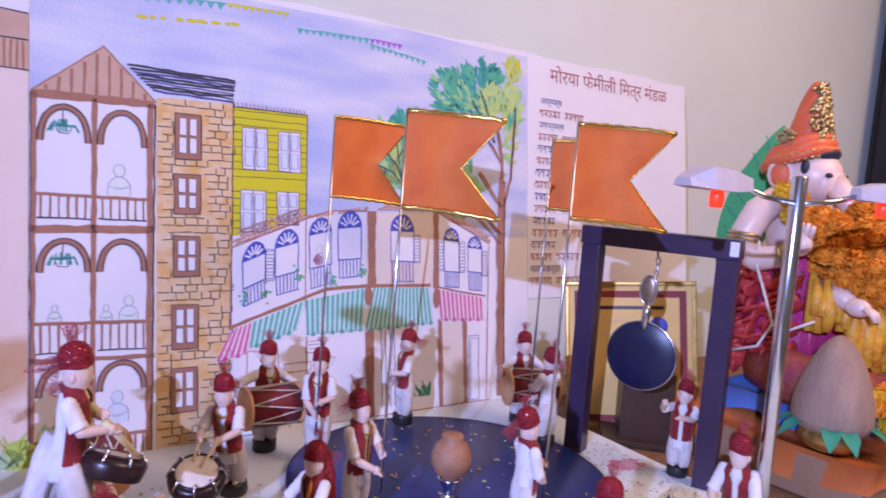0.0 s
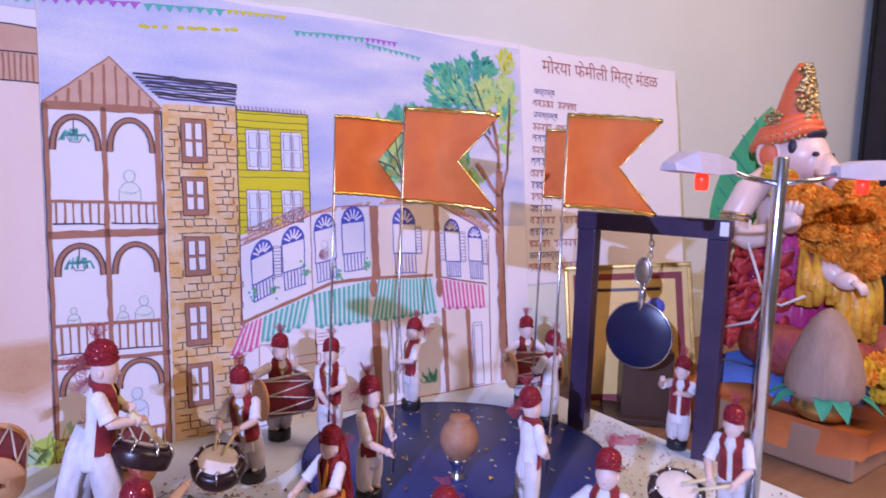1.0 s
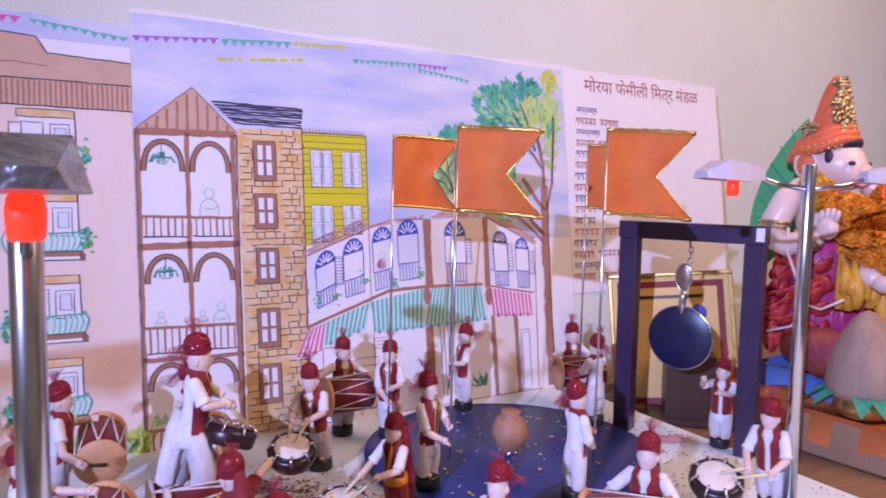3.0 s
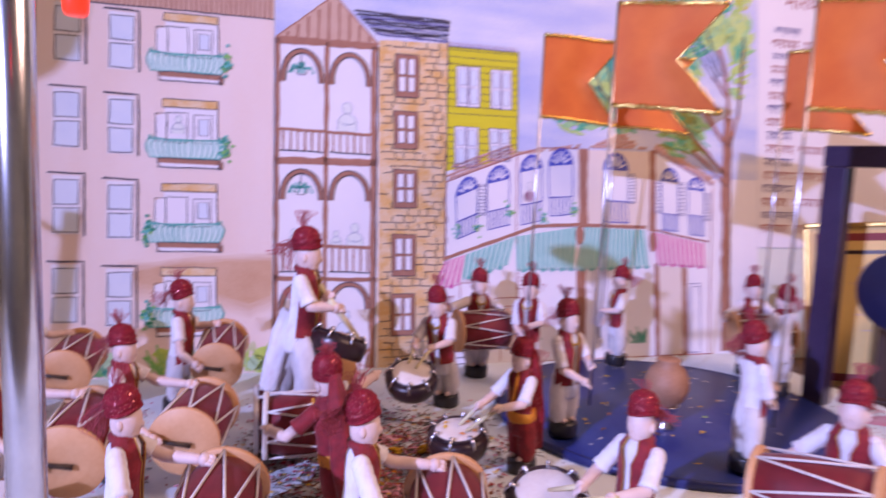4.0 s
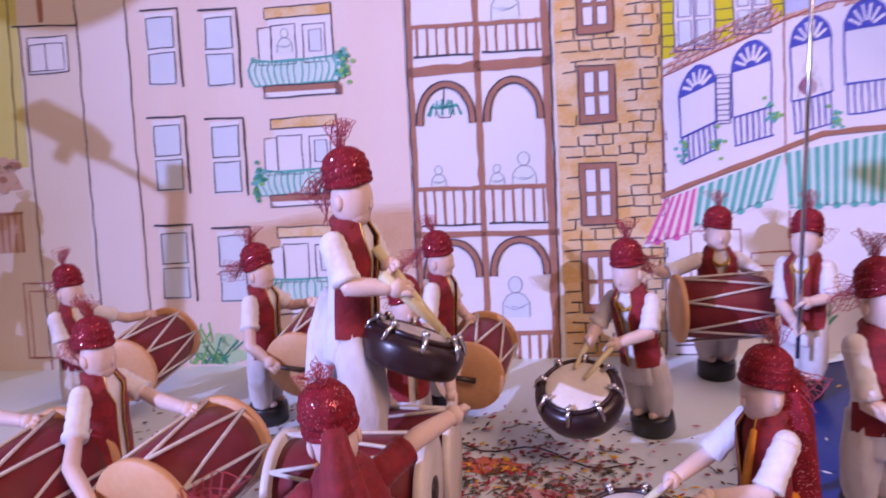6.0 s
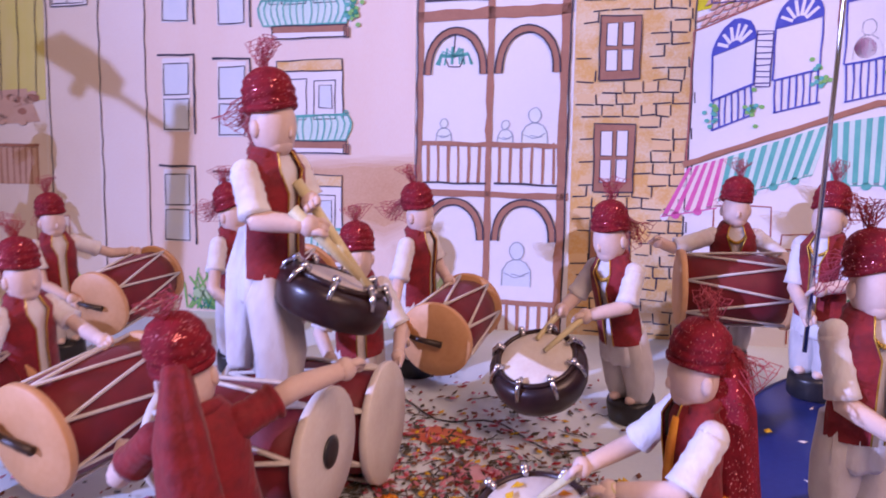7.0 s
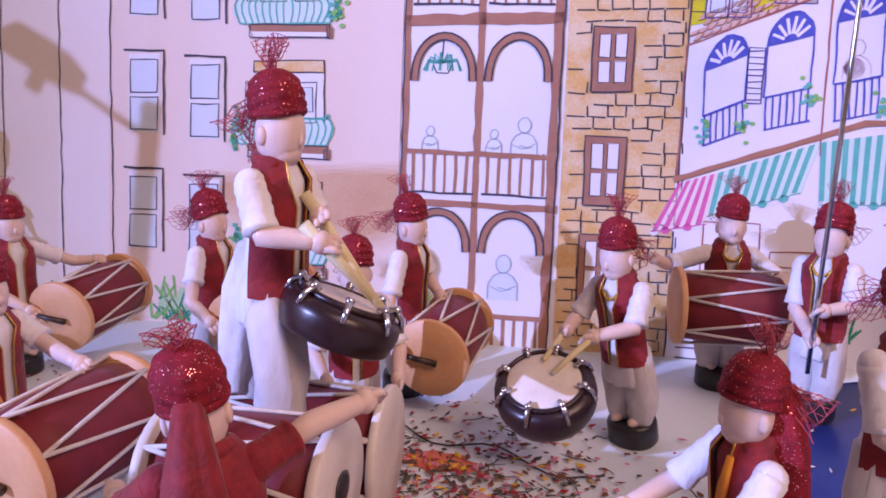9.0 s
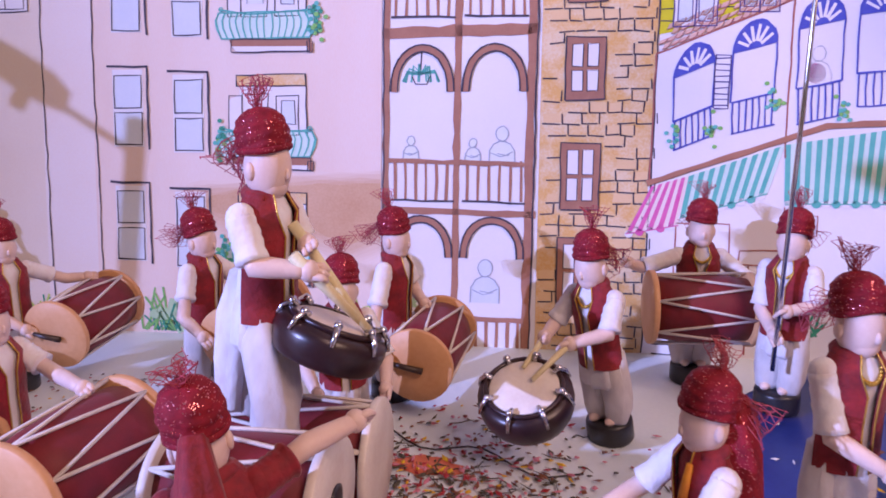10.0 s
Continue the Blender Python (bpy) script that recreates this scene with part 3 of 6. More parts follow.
# awnings
PALETEAL = paint("thin_teal", (0.50, 0.72, 0.68), (0.66, 0.80, 0.77), 25)
PALEPINK = paint("thin_pink", (0.82, 0.66, 0.66), (0.80, 0.72, 0.70), 25)
for quad, m in ((((0.275, 0.186), (0.311, 0.197), (0.303, 0.148), (0.252, 0.138)), PINK), (((0.311, 0.197), (0.400, 0.228), (0.386, 0.180), (0.304, 0.155)), TEAL),
                (((0.400, 0.228), (0.515, 0.246), (0.509, 0.172), (0.402, 0.170)), TEAL), (((0.530, 0.246), (0.648, 0.242), (0.658, 0.176), (0.512, 0.171)), TEAL),
                (((0.668, 0.239), (0.776, 0.219), (0.779, 0.175), (0.674, 0.181)), PINK)):
    a, b, c, e = (Vector(p) for p in quad)
    d.field([a[:], b[:], c[:], e[:]], PALETEAL if m is TEAL else PALEPINK, 4)
    n = max(5, int((c - e).length / 0.0088))
    for k in range(n):
        f0, f1 = k / n, (k + 0.52) / n
        d.field([a.lerp(b, f0)[:], a.lerp(b, f1)[:], e.lerp(c, f1)[:], e.lerp(c, f0)[:]], m, 5)
        lo = e.lerp(c, f0)
        d.blob(lo.x + 0.003, lo.y, 0.0045, 0.004, m if k % 2 else PAPER, 5, 9)
    d.stroke([e[:], c[:]], 0.001, m, 6)
d.stroke([(0.270, 0.189), (0.437, 0.246), (0.515, 0.250), (0.650, 0.247)], 0.0055, BROWN, 7)
d.stroke([(0.668, 0.243), (0.780, 0.222)], 0.003, RUST, 7)
d.blob(0.519, 0.232, 0.0085, 0.018, BROWN, 8, 14, 0.05)
d.blob(0.664, 0.222, 0.008, 0.020, BROWN, 8, 14, 0.05)
# the ground floor
for u, v1, w in ((0.521, 0.172, 0.016), (0.672, 0.182, 0.010), (0.730, 0.18, 0.010)):
    d.stroke([(u, v1), (u + 0.003, 0.016)], w, BROWN, 5, 0.0004)
for k in range(4):
    d.stroke([(0.545 + k * 0.009, 0.172), (0.547 + k * 0.009, 0.03)], 0.0012, NAVY, 5)
d.stroke([(0.402, 0.168), (0.404, 0.016)], 0.0013, RUST, 5)
d.box(0.740, 0.020, 0.764, 0.146, 0.0013, NAVY, 5)
d.stroke([(0.744, 0.02), (0.744, 0.140), (0.764, 0.140)], 0.0011, NAVY, 5)
d.box(0.401, 0.139, 0.433, 0.159, 0.0013, RUST, 5)
for k in range(2):
    d.stroke([(0.406, 0.146 + 0.006 * k), (0.428, 0.147 + 0.006 * k)], 0.001, RUST, 6)
d.box(0.362, 0.110, 0.410, 0.124, 0.0014, RUST, 5)
for u in (0.372, 0.402):
    d.stroke([(u, 0.110), (u, 0.018)], 0.0014, RUST, 5)
d.box(0.300, 0.05, 0.352, 0.15, 0.0013, RUST, 4)
for k in range(4):
    d.stroke([(0.282, 0.016 + 0.010 * k), (0.312 - 0.004 * k, 0.016 + 0.010 * k)], 0.0014, INK, 5)
d.grass(0.424, 0.040, 0.03, LEAFDARK)
d.grass(0.634, 0.040, 0.032, LEAFDARK)
d.stroke([(0.160, 0.012), (0.40, 0.014), (0.60, 0.016), (0.79, 0.016)], 0.0018, RUST, 6)
d.link("painted_shops", street, "corner shops with fan windows and striped awnings")

# two trees: a round bush behind the roof and a tall tree beside the shops
TEALWASH = paint("teal_green_wash", (0.02, 0.30, 0.25), (0.07, 0.43, 0.35), 34, (0.30, 0.70))
SEAWASH = paint("sea_green_wash", (0.05, 0.40, 0.22), (0.14, 0.54, 0.34), 30, (0.30, 0.70))
SOFTGREEN = paint("soft_green_wash", (0.24, 0.54, 0.20), (0.40, 0.66, 0.36), 26, (0.30, 0.70))
LIMEWASH = paint("lime_green_wash", (0.42, 0.60, 0.12), (0.56, 0.72, 0.30), 26, (0.30, 0.70))
OLIVE = paint("olive_wash", (0.24, 0.30, 0.06), (0.34, 0.40, 0.12), 26, (0.30, 0.70))


def dabs(d, foot, u, v, ru, rv, mats, n, size, layer=2):
    """Brush dabs that fan out from a foot over an oval patch."""
    for k in range(n):
        a, r = random.uniform(0, 2 * math.pi), random.random() ** 0.55
        p = (min(u + ru * r * math.cos(a), 0.884), v + rv * r * math.sin(a))
        t = math.atan2(p[1] - foot[1], p[0] - foot[0]) + random.gauss(0, 0.35)
        l, w = size * random.uniform(0.6, 1.4), size * random.uniform(0.22, 0.50)
        ring = [(l * math.cos(q) * random.uniform(0.7, 1.15), w * math.sin(q) * random.uniform(0.6, 1.2)) for q in (2 * math.pi * j / 11 for j in range(11))]
        d.field([(min(p[0] + x * math.cos(t) - y * math.sin(t), 0.888), p[1] + x * math.sin(t) + y * math.cos(t)) for x, y in ring], random.choice(mats), layer + 0.3 * (k % 12))


d = Drawing()
fork = (0.592, 0.430)
for u, v, ru, rv, m in ((0.570, 0.480, 0.078, 0.060, SOFTGREEN), (0.640, 0.480, 0.062, 0.056, SOFTGREEN), (0.600, 0.530, 0.062, 0.034, SEAWASH), (0.535, 0.455, 0.050, 0.044, SOFTGREEN), (0.680, 0.470, 0.040, 0.050, SOFTGREEN)):
    d.blob(u, v, ru, rv, m, 1, 22, 0.22)
dabs(d, fork, 0.590, 0.485, 0.105, 0.068, (SOFTGREEN, SOFTGREEN, SEAWASH, LIMEWASH), 190, 0.013)
dabs(d, fork, 0.615, 0.548, 0.050, 0.022, (TEALWASH, TEALWASH, SEAWASH), 90, 0.013, 5)
dabs(d, fork, 0.545, 0.505, 0.045, 0.030, (SEAWASH, SOFTGREEN, LIMEWASH), 50, 0.012, 5)
dabs(d, fork, 0.610, 0.450, 0.050, 0.026, (OLIVE, OLIVE, LIMEWASH, SOFTGREEN), 46, 0.012, 5)
dabs(d, fork, 0.510, 0.440, 0.034, 0.030, (SOFTGREEN, LIMEWASH, SEAWASH), 36, 0.012, 5)
for pts in ((fork, (0.578, 0.470), (0.546, 0.496)), (fork, (0.582, 0.480), (0.572, 0.536)), (fork, (0.570, 0.455), (0.535, 0.468)), (fork, (0.612, 0.462), (0.637, 0.483)), ((0.580, 0.482), (0.600, 0.510)), ((0.560, 0.485), (0.548, 0.520))):
    d.stroke(pts, 0.0026, INK, 10, 0.0010)
# the tall tree's crown, open to the sky between the sprays
dabs(d, (0.760, 0.560), 0.700, 0.625, 0.046, 0.040, (SEAWASH, SEAWASH, TEALWASH, SOFTGREEN), 120, 0.012)
dabs(d, (0.780, 0.560), 0.690, 0.585, 0.036, 0.024, (TEALWASH, SEAWASH), 44, 0.010)
dabs(d, (0.750, 0.600), 0.744, 0.652, 0.020, 0.030, (TEALWASH, SEAWASH), 42, 0.011)
dabs(d, (0.770, 0.620), 0.776, 0.668, 0.011, 0.030, (TEALWASH,), 30, 0.011)
dabs(d, (0.775, 0.625), 0.808, 0.668, 0.020, 0.022, (TEALWASH, SEAWASH), 30, 0.012)
dabs(d, (0.800, 0.600), 0.750, 0.595, 0.040, 0.030, (SEAWASH, TEALWASH, SOFTGREEN), 60, 0.011)
dabs(d, (0.800, 0.500), 0.735, 0.545, 0.034, 0.028, (SEAWASH, SOFTGREEN, LIMEWASH), 46, 0.011)
d.blob(0.800, 0.620, 0.034, 0.036, LIMEWASH, 1, 20, 0.3)
d.blob(0.850, 0.605, 0.026, 0.050, LIMEWASH, 1, 20, 0.3)
dabs(d, (0.800, 0.540), 0.798, 0.618, 0.034, 0.036, (LIMEWASH, LIMEWASH, SOFTGREEN), 80, 0.013)
dabs(d, (0.850, 0.540), 0.850, 0.612, 0.028, 0.046, (LIMEWASH, LIMEWASH, SOFTGREEN), 80, 0.013)
dabs(d, (0.850, 0.560), 0.850, 0.595, 0.010, 0.030, (SEAWASH,), 10, 0.010, 6)
dabs(d, (0.855, 0.640), 0.856, 0.688, 0.020, 0.024, (YELLOW, LIMEWASH, LIMEWASH), 50, 0.010)
dabs(d, (0.800, 0.500), 0.845, 0.530, 0.020, 0.040, (LIMEWASH, SOFTGREEN), 26, 0.012)
dabs(d, (0.820, 0.360), 0.730, 0.420, 0.052, 0.046, (SOFTGREEN, OLIVE, SEAWASH), 90, 0.013)
dabs(d, (0.820, 0.360), 0.715, 0.475, 0.034, 0.040, (SOFTGREEN, SEAWASH), 46, 0.013)
for pts, w in ((((0.818, 0.02), (0.820, 0.30), (0.823, 0.40), (0.824, 0.455)), 0.019), (((0.824, 0.450), (0.824, 0.500), (0.816, 0.545), (0.804, 0.580)), 0.008), (((0.828, 0.400), (0.846, 0.460), (0.856, 0.560), (0.858, 0.600)), 0.006),
               (((0.822, 0.400), (0.790, 0.440), (0.768, 0.470)), 0.008), (((0.820, 0.345), (0.770, 0.395), (0.720, 0.440)), 0.006), (((0.820, 0.325), (0.780, 0.365), (0.745, 0.390)), 0.005),
               (((0.824, 0.490), (0.800, 0.520), (0.790, 0.530)), 0.005)):
    d.stroke(pts, w, BROWN, 8, 0.0012)
for pts, w in ((((0.804, 0.530), (0.777, 0.570), (0.748, 0.611)), 0.0026), (((0.806, 0.530), (0.790, 0.580), (0.769, 0.632)), 0.0026), (((0.800, 0.520), (0.765, 0.560), (0.742, 0.590)), 0.0024), (((0.818, 0.530), (0.806, 0.570)), 0.0024),
               (((0.846, 0.460), (0.857, 0.570), (0.858, 0.610)), 0.0024), (((0.826, 0.03), (0.829, 0.42)), 0.002)):
    d.stroke(pts, w, INK, 10, 0.0008)
d.link("painted_tree", street, "green watercolour trees with brown limbs and ink twigs")

# the apartment house on the left sheet
d = Drawing()
d.rect(-0.330, 0.006, -0.002, 0.560, BEIGE, 1)
d.rect(-0.392, 0.006, -0.330, 0.70, paint("pale_lilac_wash", (0.80, 0.74, 0.75), (0.78, 0.67, 0.62), 6), 1)
# soft tan band over the lower storeys, with cast shade put into its colour
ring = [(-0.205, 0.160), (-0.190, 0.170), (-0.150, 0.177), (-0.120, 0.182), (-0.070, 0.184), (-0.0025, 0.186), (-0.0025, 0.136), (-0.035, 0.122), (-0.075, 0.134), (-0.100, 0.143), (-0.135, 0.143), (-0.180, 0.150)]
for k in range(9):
    # from the thin outer edge of the band to its full strength
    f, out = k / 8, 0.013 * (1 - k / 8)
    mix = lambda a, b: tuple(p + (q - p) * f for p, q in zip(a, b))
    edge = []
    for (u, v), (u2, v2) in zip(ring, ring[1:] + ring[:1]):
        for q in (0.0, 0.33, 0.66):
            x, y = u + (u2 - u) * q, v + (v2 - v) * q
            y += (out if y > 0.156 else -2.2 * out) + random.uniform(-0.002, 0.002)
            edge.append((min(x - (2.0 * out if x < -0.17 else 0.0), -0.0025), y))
    d.field(edge, paint("tan_wash_shade", mix((0.79, 0.66, 0.60), (0.54, 0.30, 0.16)), mix((0.78, 0.62, 0.54), (0.67, 0.44, 0.29)), 14), 1.1 + 0.1 * k)
d.rect(-0.466, 0.006, -0.392, 0.70, CREAM, 1)
d.rect(-0.70, 0.262, -0.467, 0.66, paint("pale_yellow_wash", (0.64, 0.60, 0.12), (0.66, 0.60, 0.26), 16, stretch=(3, 0.5, 1)), 1)
for k in range(4):
    d.stroke([(-0.480 - 0.026 * k, 0.264), (-0.478 - 0.026 * k, 0.44), (-0.481 - 0.026 * k, 0.65)], 0.0013, INK, 4, 0.001)
d.rect(-0.70, 0.006, -0.467, 0.262, CREAM, 1)
d.field([(-0.330, 0.598), (-0.002, 0.598), (-0.002, 0.636), (-0.118, 0.640), (-0.132, 0.664), (-0.196, 0.668), (-0.212, 0.646), (-0.330, 0.642)], PALEBROWN, 2)
d.rect(-0.330, 0.558, -0.002, 0.598, PALEBROWN, 2)
for k in range(46):
    d.stroke([(-0.328 + k * 0.0071, 0.559), (-0.328 + k * 0.0071, 0.597)], 0.0026, BROWN, 3)
d.stroke([(-0.330, 0.558), (-0.002, 0.558)], 0.0018, INK, 4)
d.stroke([(-0.330, 0.598), (-0.002, 0.599)], 0.0018, INK, 4)
d.stroke([(-0.002, 0.636), (-0.118, 0.640), (-0.132, 0.664), (-0.196, 0.668), (-0.212, 0.646), (-0.330, 0.642)], 0.0018, INK, 4)
d.stroke([(-0.118, 0.620), (-0.160, 0.623), (-0.200, 0.620)], 0.0014, RUST, 4)
for u, v1 in ((-0.332, 0.66), (-0.394, 0.66), (-0.466, 0.430)):
    d.stroke([(u, v1), (u + 0.004, 0.3), (u + 0.010, 0.008)], 0.0016, INK, 4, 0.001)
d.stroke([(-0.474, 0.430), (-0.392, 0.425)], 0.0018, INK, 4)
d.stroke([(-0.436, 0.432), (-0.438, 0.52), (-0.437, 0.62)], 0.0065, BROWN, 4)
wall_paint, panes, balconies = d, [], []
for top in (0.556, 0.433, 0.309, 0.182):
    for u0, dv in ((-0.310, 0.002), (-0.239, -0.004)):
        d = Drawing()
        panes.append(d)
        v1, v0 = top + dv, top + dv - 0.088
        d.rect(u0 + 0.004, v0, u0 + 0.040, v1 - 0.004, PAPER, 2)
        d.stroke([(u0 - 0.002, v1), (u0 + 0.045, v1 - 0.001), (u0 + 0.046, v0 - 0.003)], 0.0024, INK, 5)
        for p, q in ((v1 - 0.045, v1 - 0.010), (v0 + 0.002, v0 + 0.037)):
            d.rect(u0 + 0.006, p, u0 + 0.038, q, PALEBLUE, 3)
            d.box(u0 + 0.006, p, u0 + 0.038, q, 0.0013, INK, 5)
for top in (0.553, 0.425, 0.300, 0.175):
    d = Drawing()
    balconies.append(d)
    u0, u1, low = -0.172, -0.084, top - 0.064
    d.rect(-0.161, top - 0.012, u1, top, OCHRE, 3)
    d.box(-0.161, top - 0.012, u1, top, 0.0013, INK, 5)
    d.rect(-0.158, low, u1, top - 0.013, PAPER, 3)
    d.stroke([(u1, top), (u1 + 0.001, low)], 0.0016, INK, 5)
    d.field([(-0.170, low), (-0.154, low), (-0.154, top - 0.020), (-0.170, top - 0.026)], PAPER, 4)
    d.box(-0.170, low, -0.155, top - 0.022, 0.0012, INK, 5)
    d.box(-0.155, low, -0.126, top - 0.020, 0.0012, INK, 5)
    d.box(-0.117, low, -0.092, top - 0.022, 0.0012, INK, 5)
    d.rect(-0.111, top - 0.052, -0.096, top - 0.028, PALEBLUE, 4)
    d.box(-0.111, top - 0.052, -0.096, top - 0.028, 0.001, INK, 5)
    # a basket rail that bellies out at both ends
    mid, half, belly = -0.1285, 0.049, lambda f: 0.0055 * math.sin(math.pi * min(1.0, 0.15 + f))
    rim = [(mid + e * (half + belly(f)), top - 0.060 - 0.027 * f) for e, order in ((-1, (0.0, 0.3, 0.6, 1.0)), (1, (1.0, 0.6, 0.3, 0.0))) for f in order]
    d.field(rim, PALETEAL, 5)
    d.stroke(rim, 0.0015, TEAL, 7, 0.0005, True)
    d.stroke([(mid - half - 0.003, top - 0.057), (mid - 0.02, top - 0.062), (mid + half + 0.003, top - 0.058)], 0.0016, TEAL, 7)
    for e in (-1, 1):
        d.stroke([(mid + e * (half + 0.002 * math.cos(q)), top - 0.0565 + 0.002 * math.sin(q)) for q in (2 * math.pi * j / 8 for j in range(9))], 0.0012, TEAL, 7, 0.0002)
    for k in range(15):
        e = 2 * k / 14 - 1
        d.stroke([(mid + e * (half + belly(f)) + 0.0016 * math.sin(math.pi * f) * (1 if e > 0 else -1), top - 0.060 - 0.027 * f) for f in (0.0, 0.3, 0.6, 1.0)], random.uniform(0.0012, 0.0020), TEAL, 7, 0.0004)
    d.field([(-0.169, top - 0.088), (-0.078, top - 0.088), (-0.079, top - 0.096), (-0.166, top - 0.095)], BROWN, 6)
    d.field([(-0.166, top - 0.095), (-0.082, top - 0.096), (-0.080, top - 0.102), (-0.160, top - 0.101)], PAPER, 6)
    d.field([(-0.082, top - 0.090), (-0.076, top - 0.093), (-0.076, top - 0.103), (-0.081, top - 0.100)], BROWN, 6.4)
    d.box(-0.082, top - 0.102, -0.076, top - 0.091, 0.0011, INK, 8)
    d.box(-0.166, top - 0.101, -0.079, top - 0.088, 0.0013, INK, 8)
    side = -0.180 if top in (0.300, 0.175) else -0.072
    for k in range(26):
        d.blob(side + random.gauss(0, 0.004), top - 0.07 + random.gauss(0, 0.011), 0.003, 0.0026, random.choice((TEAL, LEAFDARK, LEAFMID)), 8 + k % 3, 7)
d = wall_paint
d.onlooker(-0.139, 0.374, 0.026, lift=3.0)
# the small houses at the far left
d.rect(-0.456, 0.372, -0.405, 0.414, PAPER, 3)
d.box(-0.456, 0.372, -0.405, 0.414, 0.0013, INK, 5)
d.box(-0.454, 0.375, -0.410, 0.406, 0.001, INK, 5)
d.stroke([(-0.433, 0.375), (-0.433, 0.406)], 0.001, INK, 5)
d.field([(-0.60, 0.272), (-0.495, 0.276), (-0.476, 0.236), (-0.60, 0.230)], PALEBROWN, 3)
for k in range(70):
    u = random.uniform(-0.60, -0.48)
    d.blob(u, random.uniform(0.234, 0.270), 0.007, 0.0045, random.choice((BROWN, PALEBROWN, PALEBROWN)), 4 + k % 4, 9)
d.rect(-0.60, 0.160, -0.480, 0.205, PALEBROWN, 3)
for k in range(14):
    d.stroke([(-0.598 + 0.009 * k, 0.160), (-0.598 + 0.009 * k, 0.205)], 0.0022, BROWN, 4)
d.stroke([(-0.60, 0.206), (-0.479, 0.208)], 0.004, BROWN, 5)
d.box(-0.485, 0.03, -0.437, 0.122, 0.0014, RUST, 5)
d.box(-0.478, 0.03, -0.444, 0.112, 0.0012, RUST, 5)
for k in range(26):
    d.blob(random.uniform(-0.36, -0.004), random.uniform(0.02, 0.05), random.uniform(0.010, 0.022), random.uniform(0.006, 0.016), random.choice((GREENWASH, LEAFLIGHT, GREENWASH)), 3 + k % 3, 12, 0.4)
for u in (-0.40, -0.258, -0.15, -0.022):
    d.grass(u, 0.018, 0.045, random.choice((LEAFMID, LEAFLIGHT)))
    d.grass(u + 0.01, 0.018, 0.035, LEAFDARK if u in (-0.258, -0.40) else LEAFLIGHT)
d.stroke([(-0.7, 0.010), (-0.3, 0.012), (-0.002, 0.012)], 0.0018, INK, 6)
d.rect(-0.70, 0.662, -0.002, 0.698, SKY, 1)
bunting((-0.14, 0.690), (-0.004, 0.676), 10, 0.009, TEAL)
bunting((-0.34, 0.694), (-0.15, 0.690), 12, 0.009, PINK)
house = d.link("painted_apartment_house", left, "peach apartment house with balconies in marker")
for pane in panes:
    pane.link("painted_window", house, "pale blue sash window outlined in marker")
for balcony in balconies:
    balcony.link("painted_balcony", house, "white shuttered door behind a teal balcony rail")

# the card: a title, two headings that can be read, and bars for the names
d = Drawing()
for k in range(16):
    m = NAVY if k % 2 == 0 else RUST
    u0, v = 0.930 - 0.0022 * k, 0.632 - 0.0255 * k
    if k not in (0, 2, 14):
        u = u0
        for n in range(2 if k % 2 else 1):
            w = random.uniform(0.055, 0.075)
            d.stroke([(u, v + 0.006), (u + w, v + 0.006)], 0.0022, m, 2)
            for j in range(5):
                x = u + w * (j + 0.6) / 5
                d.stroke([(x, v + 0.006), (x + random.uniform(-0.001, 0.001), v - 0.009)], 0.0020, m, 2)
                r = random.uniform(0.0032, 0.0046)
                a0, span = random.choice((20, 160, 240)), random.choice((200, 280))
                d.stroke([(x - 0.0045 + r * math.cos(radians(a0 + span * q / 7)), v - 0.001 + r * math.sin(radians(a0 + span * q / 7))) for q in range(8)], 0.0018, m, 2, 0.0003)
            u += w + 0.012
        if k == 5:
            d.stroke([(u0 + 0.09, v + 0.002), (u0 + 0.19, v + 0.002)], 0.010, m, 2)
        d.link("handwritten_row", card, "rust handwriting bars" if k % 2 else "navy handwriting bars")
        d = Drawing()


def lettering(name, text, u, v, width, m):
    curve = bpy.data.curves.new(name, "FONT")
    curve.body = text
    ob = bpy.data.objects.new(name, curve)
    scene.collection.objects.link(ob)
    me = bpy.data.meshes.new_from_object(ob.evaluated_get(bpy.context.evaluated_depsgraph_get()))
    bpy.data.objects.remove(ob)
    xs = [p.co.x for p in me.vertices]
    k = width / (max(xs) - min(xs))
    for p in me.vertices:
        p.co = (u + (p.co.x - min(xs)) * k, v + p.co.y * k, 0.0008)
    me.materials.append(m)
    out = new(name, me)
    out.parent = card


lettering("title", "\u092e\u094b\u0930\u092f\u093e \u092b\u0947\u092e\u0940\u0932\u0940 \u093f\u092e\u0924\u094d\u0930 \u092e\u0902\u0921\u0933", 0.957, 0.676, 0.385, RUST)
lettering("heading", "\u0905\u0927\u094d\u092f\u0915\u094d\u0937", 0.930, 0.626, 0.062, NAVY)
lettering("heading", "\u0909\u092a\u093e\u0927\u094d\u092f\u0915\u094d\u0937", 0.926, 0.575, 0.072, NAVY)
lettering("heading", "\u0915\u093e\u0930\u094d\u092f\u0915\u0930\u094d\u0924\u093e", 0.900, 0.268, 0.085, NAVY)

# ---- the dolls ----
DOLL = [SKIN, WHITE, VELVET, TURBAN, NET, GOLD, BLACK, SASH, TROUSER]
iSKIN, iWHITE, iVEST, iTURB, iNET, iGOLD, iBLACK, iSASH, iTROUSER = range(9)


